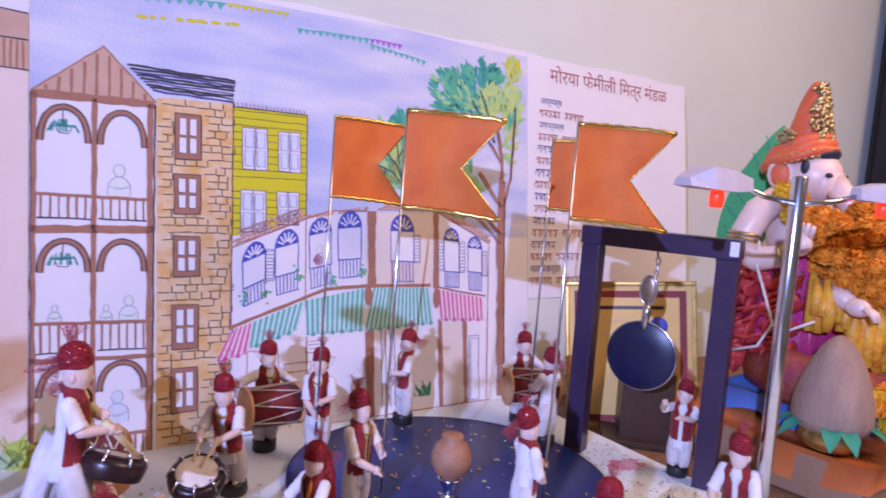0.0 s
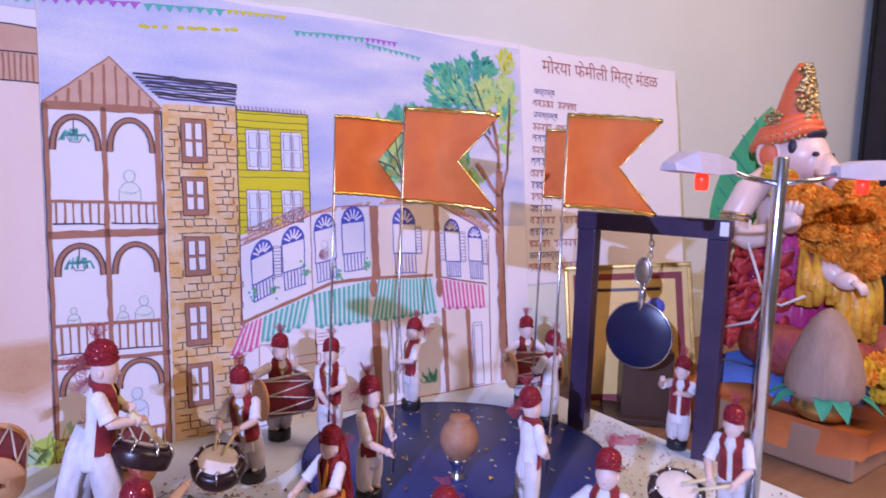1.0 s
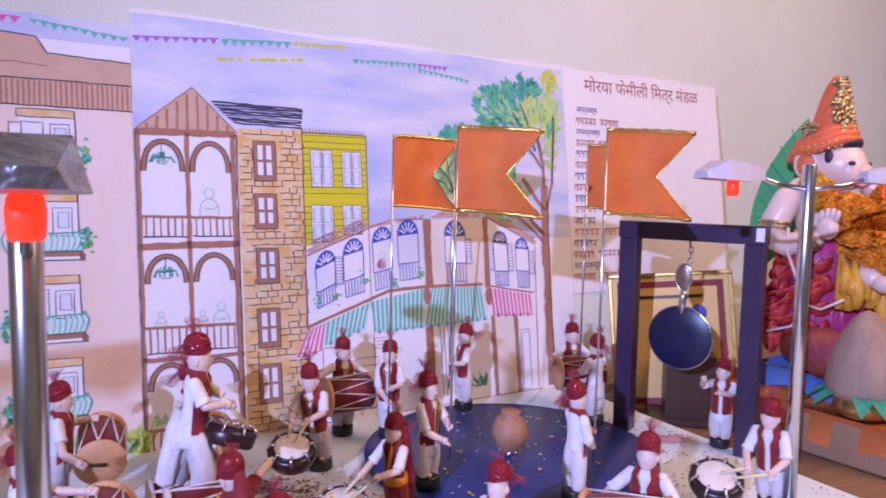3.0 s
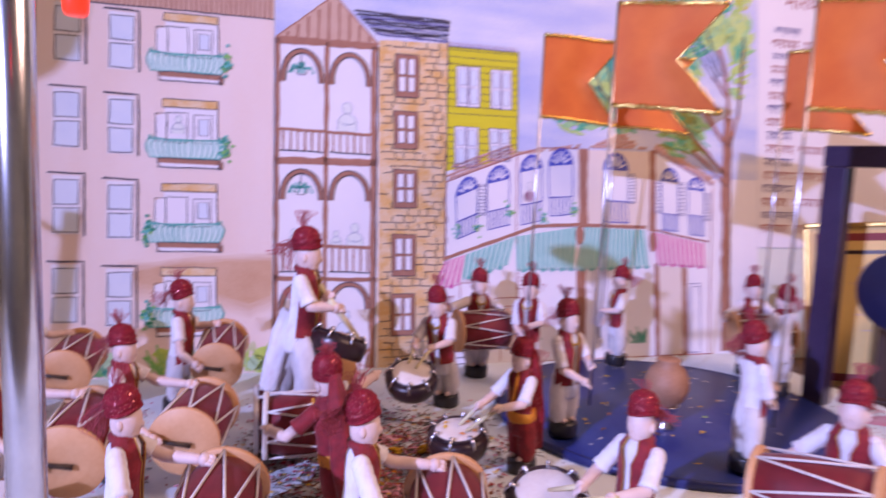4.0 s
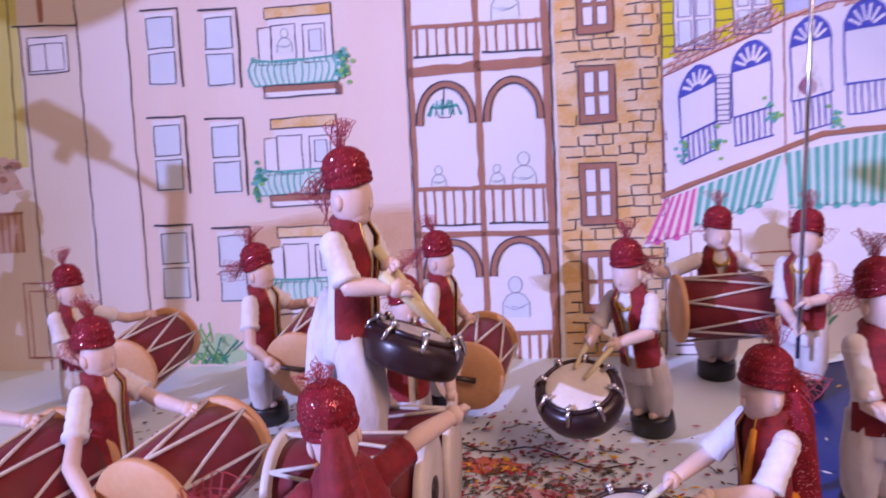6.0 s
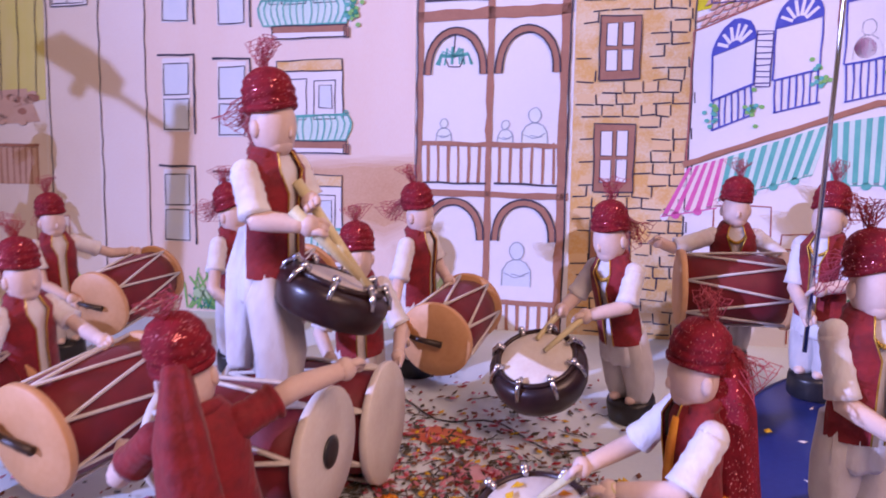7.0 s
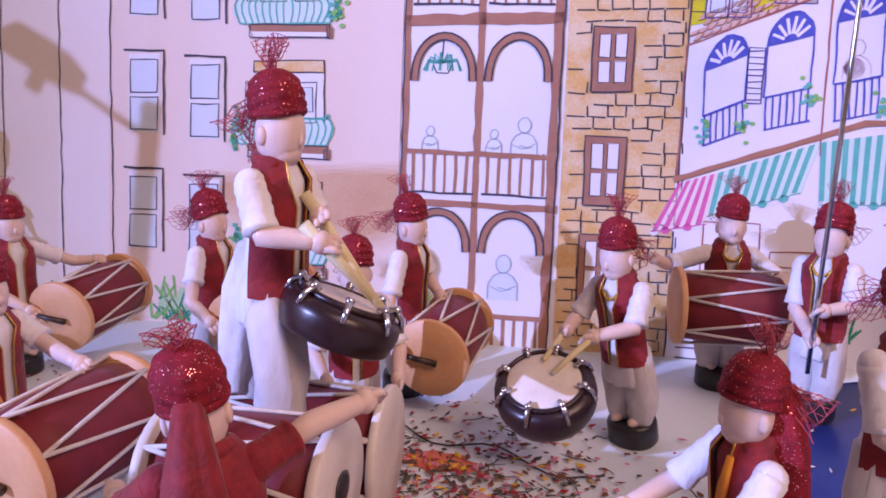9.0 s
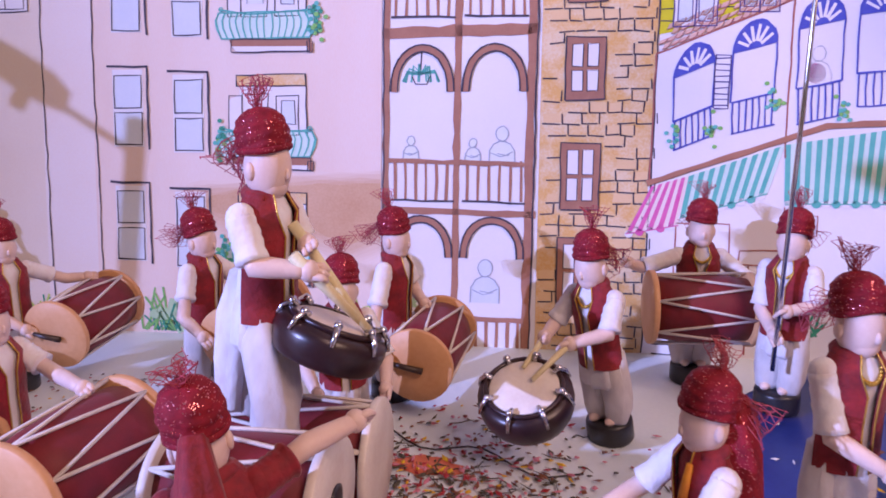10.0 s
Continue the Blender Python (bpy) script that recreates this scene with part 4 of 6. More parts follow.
def arm(s, shoulder, hand, bend, cloth=1, sleeve=0.92):
    """A clay arm in a white sleeve, from shoulder to hand over a bent elbow."""
    a, b = Vector(shoulder), Vector(hand)
    elbow = (a + b) / 2 + Vector(bend)
    s.ball(a, (0.0080, 0.0080, 0.0085), cloth, 12, 8)
    # a creased sleeve
    s.tube([a.lerp(elbow, sleeve * k / 11) for k in range(12)], [0.0080 + 0.00035 * math.sin(k * 2.3 + 40 * hand[0]) + (0.0009 if k > 9 else 0) for k in range(12)], cloth, 14)
    s.tube([a.lerp(elbow, sleeve - 0.07), elbow, elbow.lerp(b, 0.3), elbow.lerp(b, 0.75), b], [0.0052, 0.0058, 0.0056, 0.0048, 0.0042], iSKIN, 11)
    s.ball(b, (0.0056, 0.0054, 0.0060), iSKIN, 11, 8)
    d = (b - elbow).normalized()
    side = d.orthogonal().normalized()
    for k in (-1, 0, 1):
        s.tube([b + side * 0.003 * k, b + d * 0.007 + side * 0.0035 * k, b + d * 0.010 + side * 0.003 * k - Vector((0, 0, 0.002))], [0.0024, 0.0022, 0.0014], iSKIN, 6)


def slim(s, start, f):
    s.v[start:] = [(x * f, y * f, z) for x, y, z in s.v[start:]]


def doll(at, left, right, label, seed=0, robe=False, plume=1.0, kneel=0.0, tail=1, back=False, stand=True):
    """A standing clay doll in white kurta, red waistcoat and glitter turban, facing -y. left, right: where its hands are."""
    rnd = random.Random(seed)
    s = Shape()
    # black stand
    if stand and not kneel:
        s.lathe([(0.021, 0.0), (0.0225, 0.002), (0.0225, 0.016), (0.0215, 0.019), (0.006, 0.0195)], iBLACK, 24)
    legs = iTROUSER if not robe else iVEST
    for f in (-1, 1):
        low = 0.0175 + kneel * 0.5
        if not stand:
            # wide loose trousers, one leg before the other
            step = f * 0.019
            s.tube([(f * 0.011, step - 0.002, 0.0012), (f * 0.0115, step - 0.002, 0.004), (f * 0.012, step, 0.014), (f * 0.0125, step, 0.028), (f * 0.012, step * 0.75, 0.044), (f * 0.0100, step * 0.45, 0.058), (f * 0.0070, 0.001, 0.072)], [0.0112, 0.0138, 0.0152, 0.0160, 0.0164, 0.0152, 0.0110], legs, 24, fold=0.075)
            s.ball((f * 0.011, step - 0.014, 0.0035), (0.0055, 0.010, 0.0036), iSKIN, 10, 7)
            continue
        s.tube([(f * 0.0095, -0.001, low), (f * 0.0105, -0.0005, low + 0.005), (f * 0.0118, 0.0005, low + 0.014 - kneel * 0.2), (f * 0.0116, 0.001, 0.040 + kneel * 0.2), (f * 0.0112, 0.0015, 0.054 + kneel * 0.2), (f * 0.0092, 0.001, 0.080)], [0.0086, 0.0112, 0.0130, 0.0140, 0.0146, 0.0135], legs, 20, fold=0.06)
        s.ball((f * 0.009, -0.007, low + 0.0045), (0.0055, 0.010, 0.0042), iSKIN, 10, 7)
    if not stand:
        # the long back of the kurta hangs to the ankles
        s.tube([(0, 0.012, 0.090), (0, 0.019, 0.066), (0, 0.026, 0.038), (0, 0.029, 0.010), (0, 0.029, 0.006)], [0.0130, 0.0150, 0.0125, 0.0115, 0.0095], iWHITE, 30, fold=0.10)
    # kurta
    rings = [(0.0195, 0.052), (0.0225, 0.056), (0.0215, 0.072), (0.0192, 0.088), (0.0182, 0.100), (0.0195, 0.118), (0.0185, 0.129), (0.012, 0.138), (0.0075, 0.142)]
    n = 28
    fold = lambda k, z: 1 + (0.11 if z < 0.075 else 0.035) * math.sin(k * 2 * math.pi * 9 / n + seed + 30 * z)
    verts = [(r * fold(k, z) * math.cos(2 * math.pi * k / n), 0.78 * r * fold(k, z) * math.sin(2 * math.pi * k / n), z) for r, z in rings for k in range(n)]
    faces = [[j * n + k, j * n + (k + 1) % n, (j + 1) * n + (k + 1) % n, (j + 1) * n + k] for j in range(len(rings) - 1) for k in range(n)]
    s.add(verts, faces + [list(range(n))[::-1]], iWHITE if not robe else iVEST)
    # waistcoat: a thick shell, open down the front
    rows = [(0.0215, 0.070), (0.0218, 0.084), (0.0210, 0.100), (0.0222, 0.117), (0.0212, 0.129), (0.0140, 0.1375), (0.0098, 0.1405)]
    m = 26
    shell = []
    for extra in (0.0, 0.0016):
        for r, z in rows:
            gap = radians(11 if z < 0.12 else 25)
            for k in range(m + 1):
                span = 2 * math.pi - 2 * gap
                if not back and z < 0.131:
                    # front panels only, the back stays open
                    e = 2 * k / m
                    reach = radians(84)
                    a = -math.pi / 2 + gap + reach * e if e <= 1 else -math.pi / 2 - gap - reach * (2 - e)
                else:
                    a = -math.pi / 2 + gap + span * k / m
                shell.append(((r + extra) * math.cos(a), 0.80 * (r + extra) * math.sin(a) , z))
    w, h = m + 1, len(rows)
    panel = lambda j, k: back or rows[j + 1][1] > 0.131 or k not in (m // 2 - 1, m // 2)
    fs = [[h * w + j * w + k, h * w + j * w + k + 1, h * w + (j + 1) * w + k + 1, h * w + (j + 1) * w + k] for j in range(h - 1) for k in range(m) if panel(j, k)]
    fs += [[k, h * w + k, h * w + k + 1, k + 1] for k in range(m) if panel(0, k)]
    fs += [[j * w, (j + 1) * w, h * w + (j + 1) * w, h * w + j * w] for j in range(h - 1)]
    fs += [[j * w + m, h * w + j * w + m, h * w + (j + 1) * w + m, (j + 1) * w + m] for j in range(h - 1)]
    s.add(shell, fs, iVEST)
    # gold edging down both fronts and a necklace
    for f in (1, -1):
        edge = []
        for r, z in rows:
            gap = radians(11 if z < 0.12 else 25)
            a = -math.pi / 2 + f * gap
            edge.append(((r + 0.0012) * math.cos(a), 0.80 * (r + 0.0012) * math.sin(a) - 0.0006, z))
        s.tube(edge, 0.0006, iGOLD, 6)
    for k in range(15 if seed in (1, 2, 17, 21, 22, 23, 24, 25) else 0):
        a = radians(-165 + 150 * k / 14)
        s.ball((0.0105 * math.cos(a), -0.009 + 0.0075 * math.sin(a) , 0.1365 + 0.013 * math.sin(a)), 0.0015, iGOLD, 6, 5)
    if robe:
        s.lathe([(0.0225, 0.071), (0.0245, 0.075), (0.0240, 0.084), (0.0220, 0.088)], iSASH, 22, at=Matrix.Diagonal((1, 0.82, 1, 1)))
        s.tube([(0.012, -0.017, 0.135), (0.010, -0.0195, 0.120), (0.004, -0.0195, 0.100), (0.001, -0.0195, 0.085)], [0.002, 0.0028, 0.003, 0.002], iSASH, 8)
        s.tube([(0.0, 0.017, 0.162), (0.004, 0.021, 0.13), (0.006, 0.024, 0.08), (0.004, 0.026, 0.03)], [0.008, 0.012, 0.013, 0.010] if not back else [0.006, 0.013, 0.017, 0.016], iTURB if not back else iVEST, 30, fold=0.10)
    slim(s, 0, 0.86)
    mark = len(s.v)
    # neck and plain head
    s.tube([(0, 0, 0.132), (0, -0.0008, 0.144)], [0.0066, 0.0064], iSKIN, 12)
    s.ball((0, -0.0010, 0.1510), (0.0118, 0.0128, 0.0172), iSKIN, 22, 16)
    s.ball((0, -0.0036, 0.1425), (0.0088, 0.0090, 0.0078), iSKIN, 16, 10)
    s.ball((0, -0.0134, 0.1490), (0.0018, 0.0022, 0.0034), iSKIN, 8, 6)
    for f in (-1, 1):
        s.ball((f * 0.0117, 0.001, 0.1500), (0.0020, 0.0034, 0.0048), iSKIN, 8, 6)
    # turban: a tall wound dome, tipped back, its folds crossing over the brow
    turn = rnd.uniform(-25, 25)
    tilt = Matrix.Translation((0, 0.0016, 0.1625)) @ pose(0, 0, 0, -16, rnd.uniform(-6, 6), turn)
    cols, rws = 40, 20
    prof = ((0.0, 0.0126), (0.12, 0.0136), (0.30, 0.0140), (0.52, 0.0136), (0.72, 0.0121), (0.87, 0.0092), (0.96, 0.0054), (1.0, 0.0012))
    verts = []
    for j in range(rws + 1):
        f = j / rws
        lo = max(i for i in range(len(prof) - 1) if prof[i][0] <= f)
        g = (f - prof[lo][0]) / (prof[lo + 1][0] - prof[lo][0])
        rad = prof[lo][1] * (1 - g) + prof[lo + 1][1] * g
        for k in range(cols):
            a = 2 * math.pi * k / cols
            # bands wound to and fro, each over the last
            band = math.sin(26 * f + 1.3 * math.sin(a + seed) + 2.2 * math.sin(2 * a + 0.7 * seed))
            crease = 1 + (0.042 * band + 0.022 * math.sin(9 * a - 7 * f + seed)) * (1 - 0.5 * f)
            verts.append((max(rad * crease, 0.0003) * math.cos(a), 1.06 * max(rad * crease, 0.0003) * math.sin(a), -0.0038 + 0.0236 * f))
    s.add(verts, [[j * cols + k, j * cols + (k + 1) % cols, (j + 1) * cols + (k + 1) % cols, (j + 1) * cols + k] for j in range(rws) for k in range(cols)] + [list(range(cols))[::-1]], iTURB, True, tilt)
    # rolled edge across the brow
    s.tube([tilt @ Vector((0.0126 * math.cos(a), 0.0134 * math.sin(a), -0.0030 + 0.0012 * math.sin(a * 2 + seed))) for a in (2 * math.pi * k / 26 for k in range(27))], 0.0019, iTURB, 7, caps=False)

    # net plume and tail: crumpled pieces of open mesh
    def net(foot, way, wide, long, sheets):
        side, lines, steps = way.orthogonal().normalized(), 8, 7
        for q in range(sheets):
            spin = side.copy()
            spin.rotate(Matrix.Rotation(math.pi * q / sheets + rnd.uniform(-0.4, 0.4), 3, way))
            over = way.cross(spin)
            ph, l = rnd.uniform(0, 6), long * rnd.uniform(0.75, 1.1)
            lean = spin * rnd.uniform(-0.3, 0.3) + over * rnd.uniform(-0.3, 0.3)

            def at(i, j):
                u, v = i / (lines - 1) - 0.5, j / (steps - 1)
                w = wide * (0.25 + 1.2 * v)
                return foot + way * (l * v * (1 - 0.35 * abs(u))) + spin * (w * u) + lean * (l * v * v) + over * (0.30 * wide * math.sin(5.5 * u + 4 * v + ph) * v)
            for i in range(lines):
                s.tube([at(i, j) + Vector((rnd.gauss(0, 1), rnd.gauss(0, 1), rnd.gauss(0, 1))) * 0.0005 for j in range(steps)], 0.00024, iNET, 4, caps=False)
            for j in range(1, steps):
                s.tube([at(i, j) + Vector((rnd.gauss(0, 1), rnd.gauss(0, 1), rnd.gauss(0, 1))) * 0.0004 for i in range(lines)], 0.00020, iNET, 4, caps=False)
    top = tilt @ Vector((0, 0.001, 0.0182))
    net(top, Vector((0, 0.16, 1)).normalized(), 0.0135, 0.0185 * max(plume, 0.5), 3 if plume > 0.5 else 1)
    if tail:
        net(Vector((0.002, 0.0150, 0.1660)), Vector((0, 0.62, -0.78)), 0.0170, 0.030, 4)
        s.ball((0.001, 0.0148, 0.1665), (0.0046, 0.0038, 0.0050), iTURB, 10, 7)
    # stand-up collar
    s.tube([(0.0102 * math.cos(a), 0.0094 * math.sin(a), 0.1365 + 0.0015 * math.sin(a)) for a in (radians(-40 + 13 * k) for k in range(21))], 0.0036, iVEST, 8)
    cloth = iVEST if robe and back else iWHITE
    sleeve = 0.62 if 5 <= seed <= 13 else 0.92
    arm(s, (0.0190, 0.0, 0.1265), left, (0.010, 0.005, -0.010), cloth, sleeve)
    arm(s, (-0.0190, 0.0, 0.1265), right, (-0.010, 0.005, -0.010) if not back else (0.0, 0.0, 0.003), cloth, sleeve)
    ob = part("doll", s, DOLL)
    ob.matrix_basis = at
    return tagged(ob, label, "doll", "dolls of the drum troupe")


# ---- the drums ----


def dhol(at, label, long=0.088, wide=0.030, stick=True, pale=False, seed=0, patch=True):
    """A two-headed barrel drum along its own x axis."""
    root = thing("dhol_drum", at, label, "drum", "barrel drums")
    lay = pose(0, 0, 0, 0, 90, 0)
    h = long / 2
    part("shell", Shape().lathe([(wide * 0.93, -h), (wide * 1.02, -h * 0.5), (wide * 1.04, 0), (wide * 1.02, h * 0.5), (wide * 0.93, h)], 0, 28, lay), MAROON, root, "maroon velvet shell")
    for f in (-1, 1):
        head = part("drumhead", Shape().lathe([(wide * 1.10, -0.0030), (wide * 1.125, -0.0022), (wide * 1.125, 0.0014), (wide * 1.10, 0.0022), (wide * 0.5, 0.0025), (0.0006, 0.0025)], 0, 34, pose(f * (h + 0.002), 0, 0, 0, 90 * f, 0)), HIDEPALE if pale else HIDE, root,
             "pale flat drumhead" if pale else "tan flat drumhead")
        if pale and patch:
            part("head_patch", Shape().lathe([(wide * 0.28, 0.0), (wide * 0.29, 0.0008), (wide * 0.20, 0.0014), (0.0005, 0.0015)], 0, 20, pose(f * (h + 0.0047), 0, 0, 0, 90 * f, 0)), BLACK, head, "black round patch")
    n = 7
    for k in range(n):
        a, b, c = (2 * math.pi * (k + e) / n + seed for e in (0, 0.5, 1))
        r = wide * 1.085
        p = [(-h, r * math.cos(a), r * math.sin(a)), (0, wide * 1.07 * math.cos((a + b) / 2), wide * 1.07 * math.sin((a + b) / 2)), (h, r * math.cos(b), r * math.sin(b))]
        q = [(h, r * math.cos(b), r * math.sin(b)), (0, wide * 1.07 * math.cos((b + c) / 2), wide * 1.07 * math.sin((b + c) / 2)), (-h, r * math.cos(c), r * math.sin(c))]
        part("lacing_cord", Shape().tube(p, 0.0012, 0, 6).tube(q, 0.0012, 0, 6), CORD, root)
    if stick:
        x = -(h + 0.0072)
        part("drumstick", Shape().tube([(x, wide * 1.0, 0.004), (x - 0.001, wide * 0.4, 0.001), (x, -wide * 0.25, -0.002)], [0.0014, 0.0022, 0.0027], 0, 9), DARKSTICK, root, "dark tapered beater")
    return root


def tasha(at, label, wide=0.031, deep=0.022, sticks=(), thick=1.0, flat=False):
    """A shallow kettle drum, its head up along z."""
    root = thing("tasha_drum", at, label, "drum", "kettle drums")
    low = [(0.70, -1.0), (0.98, -0.98), (1.07, -0.88)] if flat else [(0.60, -1.0), (0.88, -0.96), (1.02, -0.84)]
    part("bowl", Shape().lathe([(wide * r, deep * z) for r, z in low + [(1.12, -0.56), (1.15, -0.26), (1.13, -0.04)]] + [(wide * 1.04, 0.0022), (wide * 0.86, 0.0036)], 0, 30), BOWL, root, "dark lacquered bowl")
    part("drumhead", Shape().lathe([(wide * 0.84, 0.0020), (wide * 0.84, 0.0044), (wide * 0.80, 0.0052), (wide * 0.4, 0.0048), (0.0006, 0.0048)], 0, 30), HIDEPALE, root, "cream drumhead")
    part("rim", Shape().tube([(wide * 0.90 * math.cos(2 * math.pi * k / 32), wide * 0.90 * math.sin(2 * math.pi * k / 32), 0.0044) for k in range(33)], 0.0018, 0, 8, caps=False), BOWL, root)
    for k in range(8):
        a = 2 * math.pi * (k + 0.3) / 8
        c, e = math.cos(a), math.sin(a)
        part("lug", Shape().tube([(wide * 0.78 * c, wide * 0.78 * e, 0.0072), (wide * 0.92 * c, wide * 0.92 * e, 0.0080), (wide * 1.08 * c, wide * 1.08 * e, 0.0040), (wide * 1.17 * c, wide * 1.17 * e, -deep * 0.12)], [0.0016, 0.0021, 0.0018, 0.0013], 0, 7)
             .ball((wide * 0.93 * c, wide * 0.93 * e, 0.0082), 0.0026, 0, 8, 6), CHROME, root, "chrome tension lug")
    for a, b in sticks:
        part("drumstick", Shape().tube([a, Vector(a).lerp(Vector(b), 0.5), b], [0.0016 * thick, 0.0022 * thick, 0.0025 * thick], 0, 8), STICK, root, "pale bamboo stick")
    return root


def sticks_for(drum, player, hands, tip_x=None, past=0.10):
    """Two sticks from the drumhead to the hands of a player, in the drum's own frame."""
    out = []
    for k, hand in enumerate(hands):
        h = drum.inverted() @ (player @ Vector(hand))
        tip = Vector((0.25 * h.x - 0.003 if tip_x is None else tip_x, 0.25 * h.y + 0.008 * (k - 0.5), 0.0075))
        out.append((tip, h + (h - tip) * past))
    return out


def spot(x, y, z=0.0, facing=0.0, size=0.90, lean=0.0, side=0.0):
    return pose(x, y, z + 0.003, 0, 0, facing) @ pose(0, 0, 0, lean, side, 0) @ Matrix.Scale(size, 4)


def axis(c, d, roll=0.0):
    """A pose at c whose x axis points along d."""
    d = Vector(d).normalized()
    y = Vector((0, 0, 1)).cross(d).normalized()
    m = Matrix((d, y, d.cross(y))).transposed().to_4x4()
    return Matrix.Translation(c) @ m @ pose(0, 0, 0, roll, 0, 0)


RED = "clay doll in red waistcoat and turban"


def under(x, y, facing=0.0, size=0.90, lean=0.0, side=0.0, z=0.0):
    """The pose of a doll whose turban stands over x, y."""
    m = spot(0, 0, z, facing, size, lean, side)
    t = m @ Vector((0, 0.0035, 0.1650))
    return Matrix.Translation((x - t.x, y - t.y, 0)) @ m


DRUMHANDS = ((0.046, -0.036, 0.088), (-0.046, -0.030, 0.098))

# drummer facing the street, drum across the waist
doll(under(0.307, -0.058, 0, 0.94), (0.056, -0.022, 0.100), (-0.068, -0.022, 0.124), RED + " behind a barrel drum", 1)
dhol(axis((0.301, -0.102, 0.086), (1, 0.03, 0.0)), "maroon barrel drum laced with white cord at the waist", 0.077, 0.0280, False)
# kettle drummer by the brick house
m, d, h = under(0.203, -0.191, -40, 0.93, lean=9, side=-4), pose(0.158, -0.247, 0.067, 22, -12, 10), ((0.006, -0.044, 0.106), (-0.022, -0.040, 0.104))
doll(m, *h, RED + " bending over a kettle drum", 2)
tasha(d, "dark kettle drum with chrome lugs, tilted to the player", 0.0290, 0.024, sticks_for(d, m, h))
# raised drummer on a barrel drum
m, d, h = under(0.018, -0.335, 72, 1.02, lean=5, z=0.071), pose(0.054, -0.338, 0.139, -12, 20, 0), ((0.006, -0.023, 0.112), (-0.010, -0.036, 0.104))
doll(m, *h, RED + " raised on a barrel drum", 3, stand=False)
tasha(d, "dark kettle drum slung before the raised player", 0.0280, 0.018, sticks_for(d, m, h, 0.019, 0.25), 1.35, True)
dhol(axis((0.019, -0.303, 0.042), (1.0, -0.01, 0)), "maroon barrel drum lying flat under a raised doll", 0.094, 0.0340, False, True, 0.3, False)
# unseen raised drummer beyond the row, added to cast shade on the painted wall
m, d = under(-0.555, -0.100, 72, 1.02, lean=5, z=0.071), pose(-0.519, -0.103, 0.139, -12, 20, 0)
doll(m, *h, RED + " raised on a barrel drum", 26, stand=False)
tasha(d, "dark kettle drum slung before a raised player", 0.0280, 0.018, sticks_for(d, m, h, 0.019, 0.25), 1.35, True)
dhol(axis((-0.582, -0.072, 0.042), (1.0, -0.01, 0)), "maroon barrel drum lying flat under a raised doll", 0.080, 0.0340, False, True, 0.3, False)
# kneeling helper behind it and carrier before it, seen from behind
doll(under(0.030, -0.240, 25, 0.88, lean=8, z=-0.003), (0.026, -0.044, 0.085), (-0.026, -0.040, 0.085), RED + " crouching behind a drum", 4, kneel=0.012)
m = under(0.030, -0.450, 205, 0.96, lean=4, side=8, z=-0.019)
doll(m, tuple(m.inverted() @ Vector((-0.020, -0.428, 0.078))), tuple(m.inverted() @ Vector((0.082, -0.398, 0.116))), RED + " seen from behind", 5, kneel=0.034, back=True, robe=True, plume=0.6, tail=0)
dhol(axis((0.021, -0.383, 0.065), (1.0, -0.056, 0)), "maroon barrel drum with pale heads and a black patch", 0.082, 0.0295, False, True, 0.6)
# row of barrel drummers walking to the right
for x, y, size, facing, drum, ax, wide, seed in ((-0.119, -0.153, 0.94, 78, (-0.071, -0.151, 0.077), (0.10, 1.0, 0.16), 0.0277, 6), (-0.300, -0.159, 0.88, 62, (-0.247, -0.130, 0.066), (0.06, 0.97, 0.10), 0.0275, 7),
                                                 (-0.158, -0.340, 0.87, 78, (-0.087, -0.369, 0.067), (0.20, 0.97, 0.05), 0.0292, 8), (0.043, -0.130, 0.94, 72, (0.076, -0.140, 0.056), (0.14, 0.98, 0.06), 0.0275, 9),
                                                 (-0.262, -0.372, 0.87, 80, (-0.185, -0.384, 0.064), (0.12, 0.97, 0.12), 0.0305, 10), (-0.127, -0.534, 0.87, 80, (-0.062, -0.556, 0.064), (0.16, 0.97, 0.14), 0.0305, 11),
                                                 (0.038, -0.583, 0.89, 80, (0.108, -0.588, 0.058), (0.16, 0.95, 0.22), 0.0305, 12), (-0.420, -0.300, 0.84, 82, (-0.360, -0.330, 0.072), (0.08, 0.97, 0.18), 0.0290, 13)):
    m = under(x, y, facing, size, lean=3)
    inv = m.inverted()
    # one hand lies on the rear of the shell, the other beats the front head
    far, near = Vector(drum) + Vector(ax).normalized() * 0.022 + Vector((-0.012, 0, wide * 1.08)), Vector(drum) - Vector(ax).normalized() * 0.046 + Vector((-wide * 0.85, 0, 0.006))
    doll(m, tuple(inv @ far), tuple(inv @ near), RED + " beating a barrel drum", seed)
    dhol(axis(drum, ax), "maroon barrel drum with tan heads and a dark beater", 0.076, wide, True, False, seed)
# kettle drummer with a saffron sash
m, d, h = under(0.240, -0.400, -72, 0.82, lean=4), pose(0.172, -0.398, 0.050, 8, -6, 0), ((0.018, -0.052, 0.104), (-0.016, -0.056, 0.098))
doll(m, *h, "clay doll in red robe with a saffron sash", 14, robe=True)
tasha(d, "dark kettle drum with petals on its head", 0.0285, 0.024, sticks_for(d, m, h))
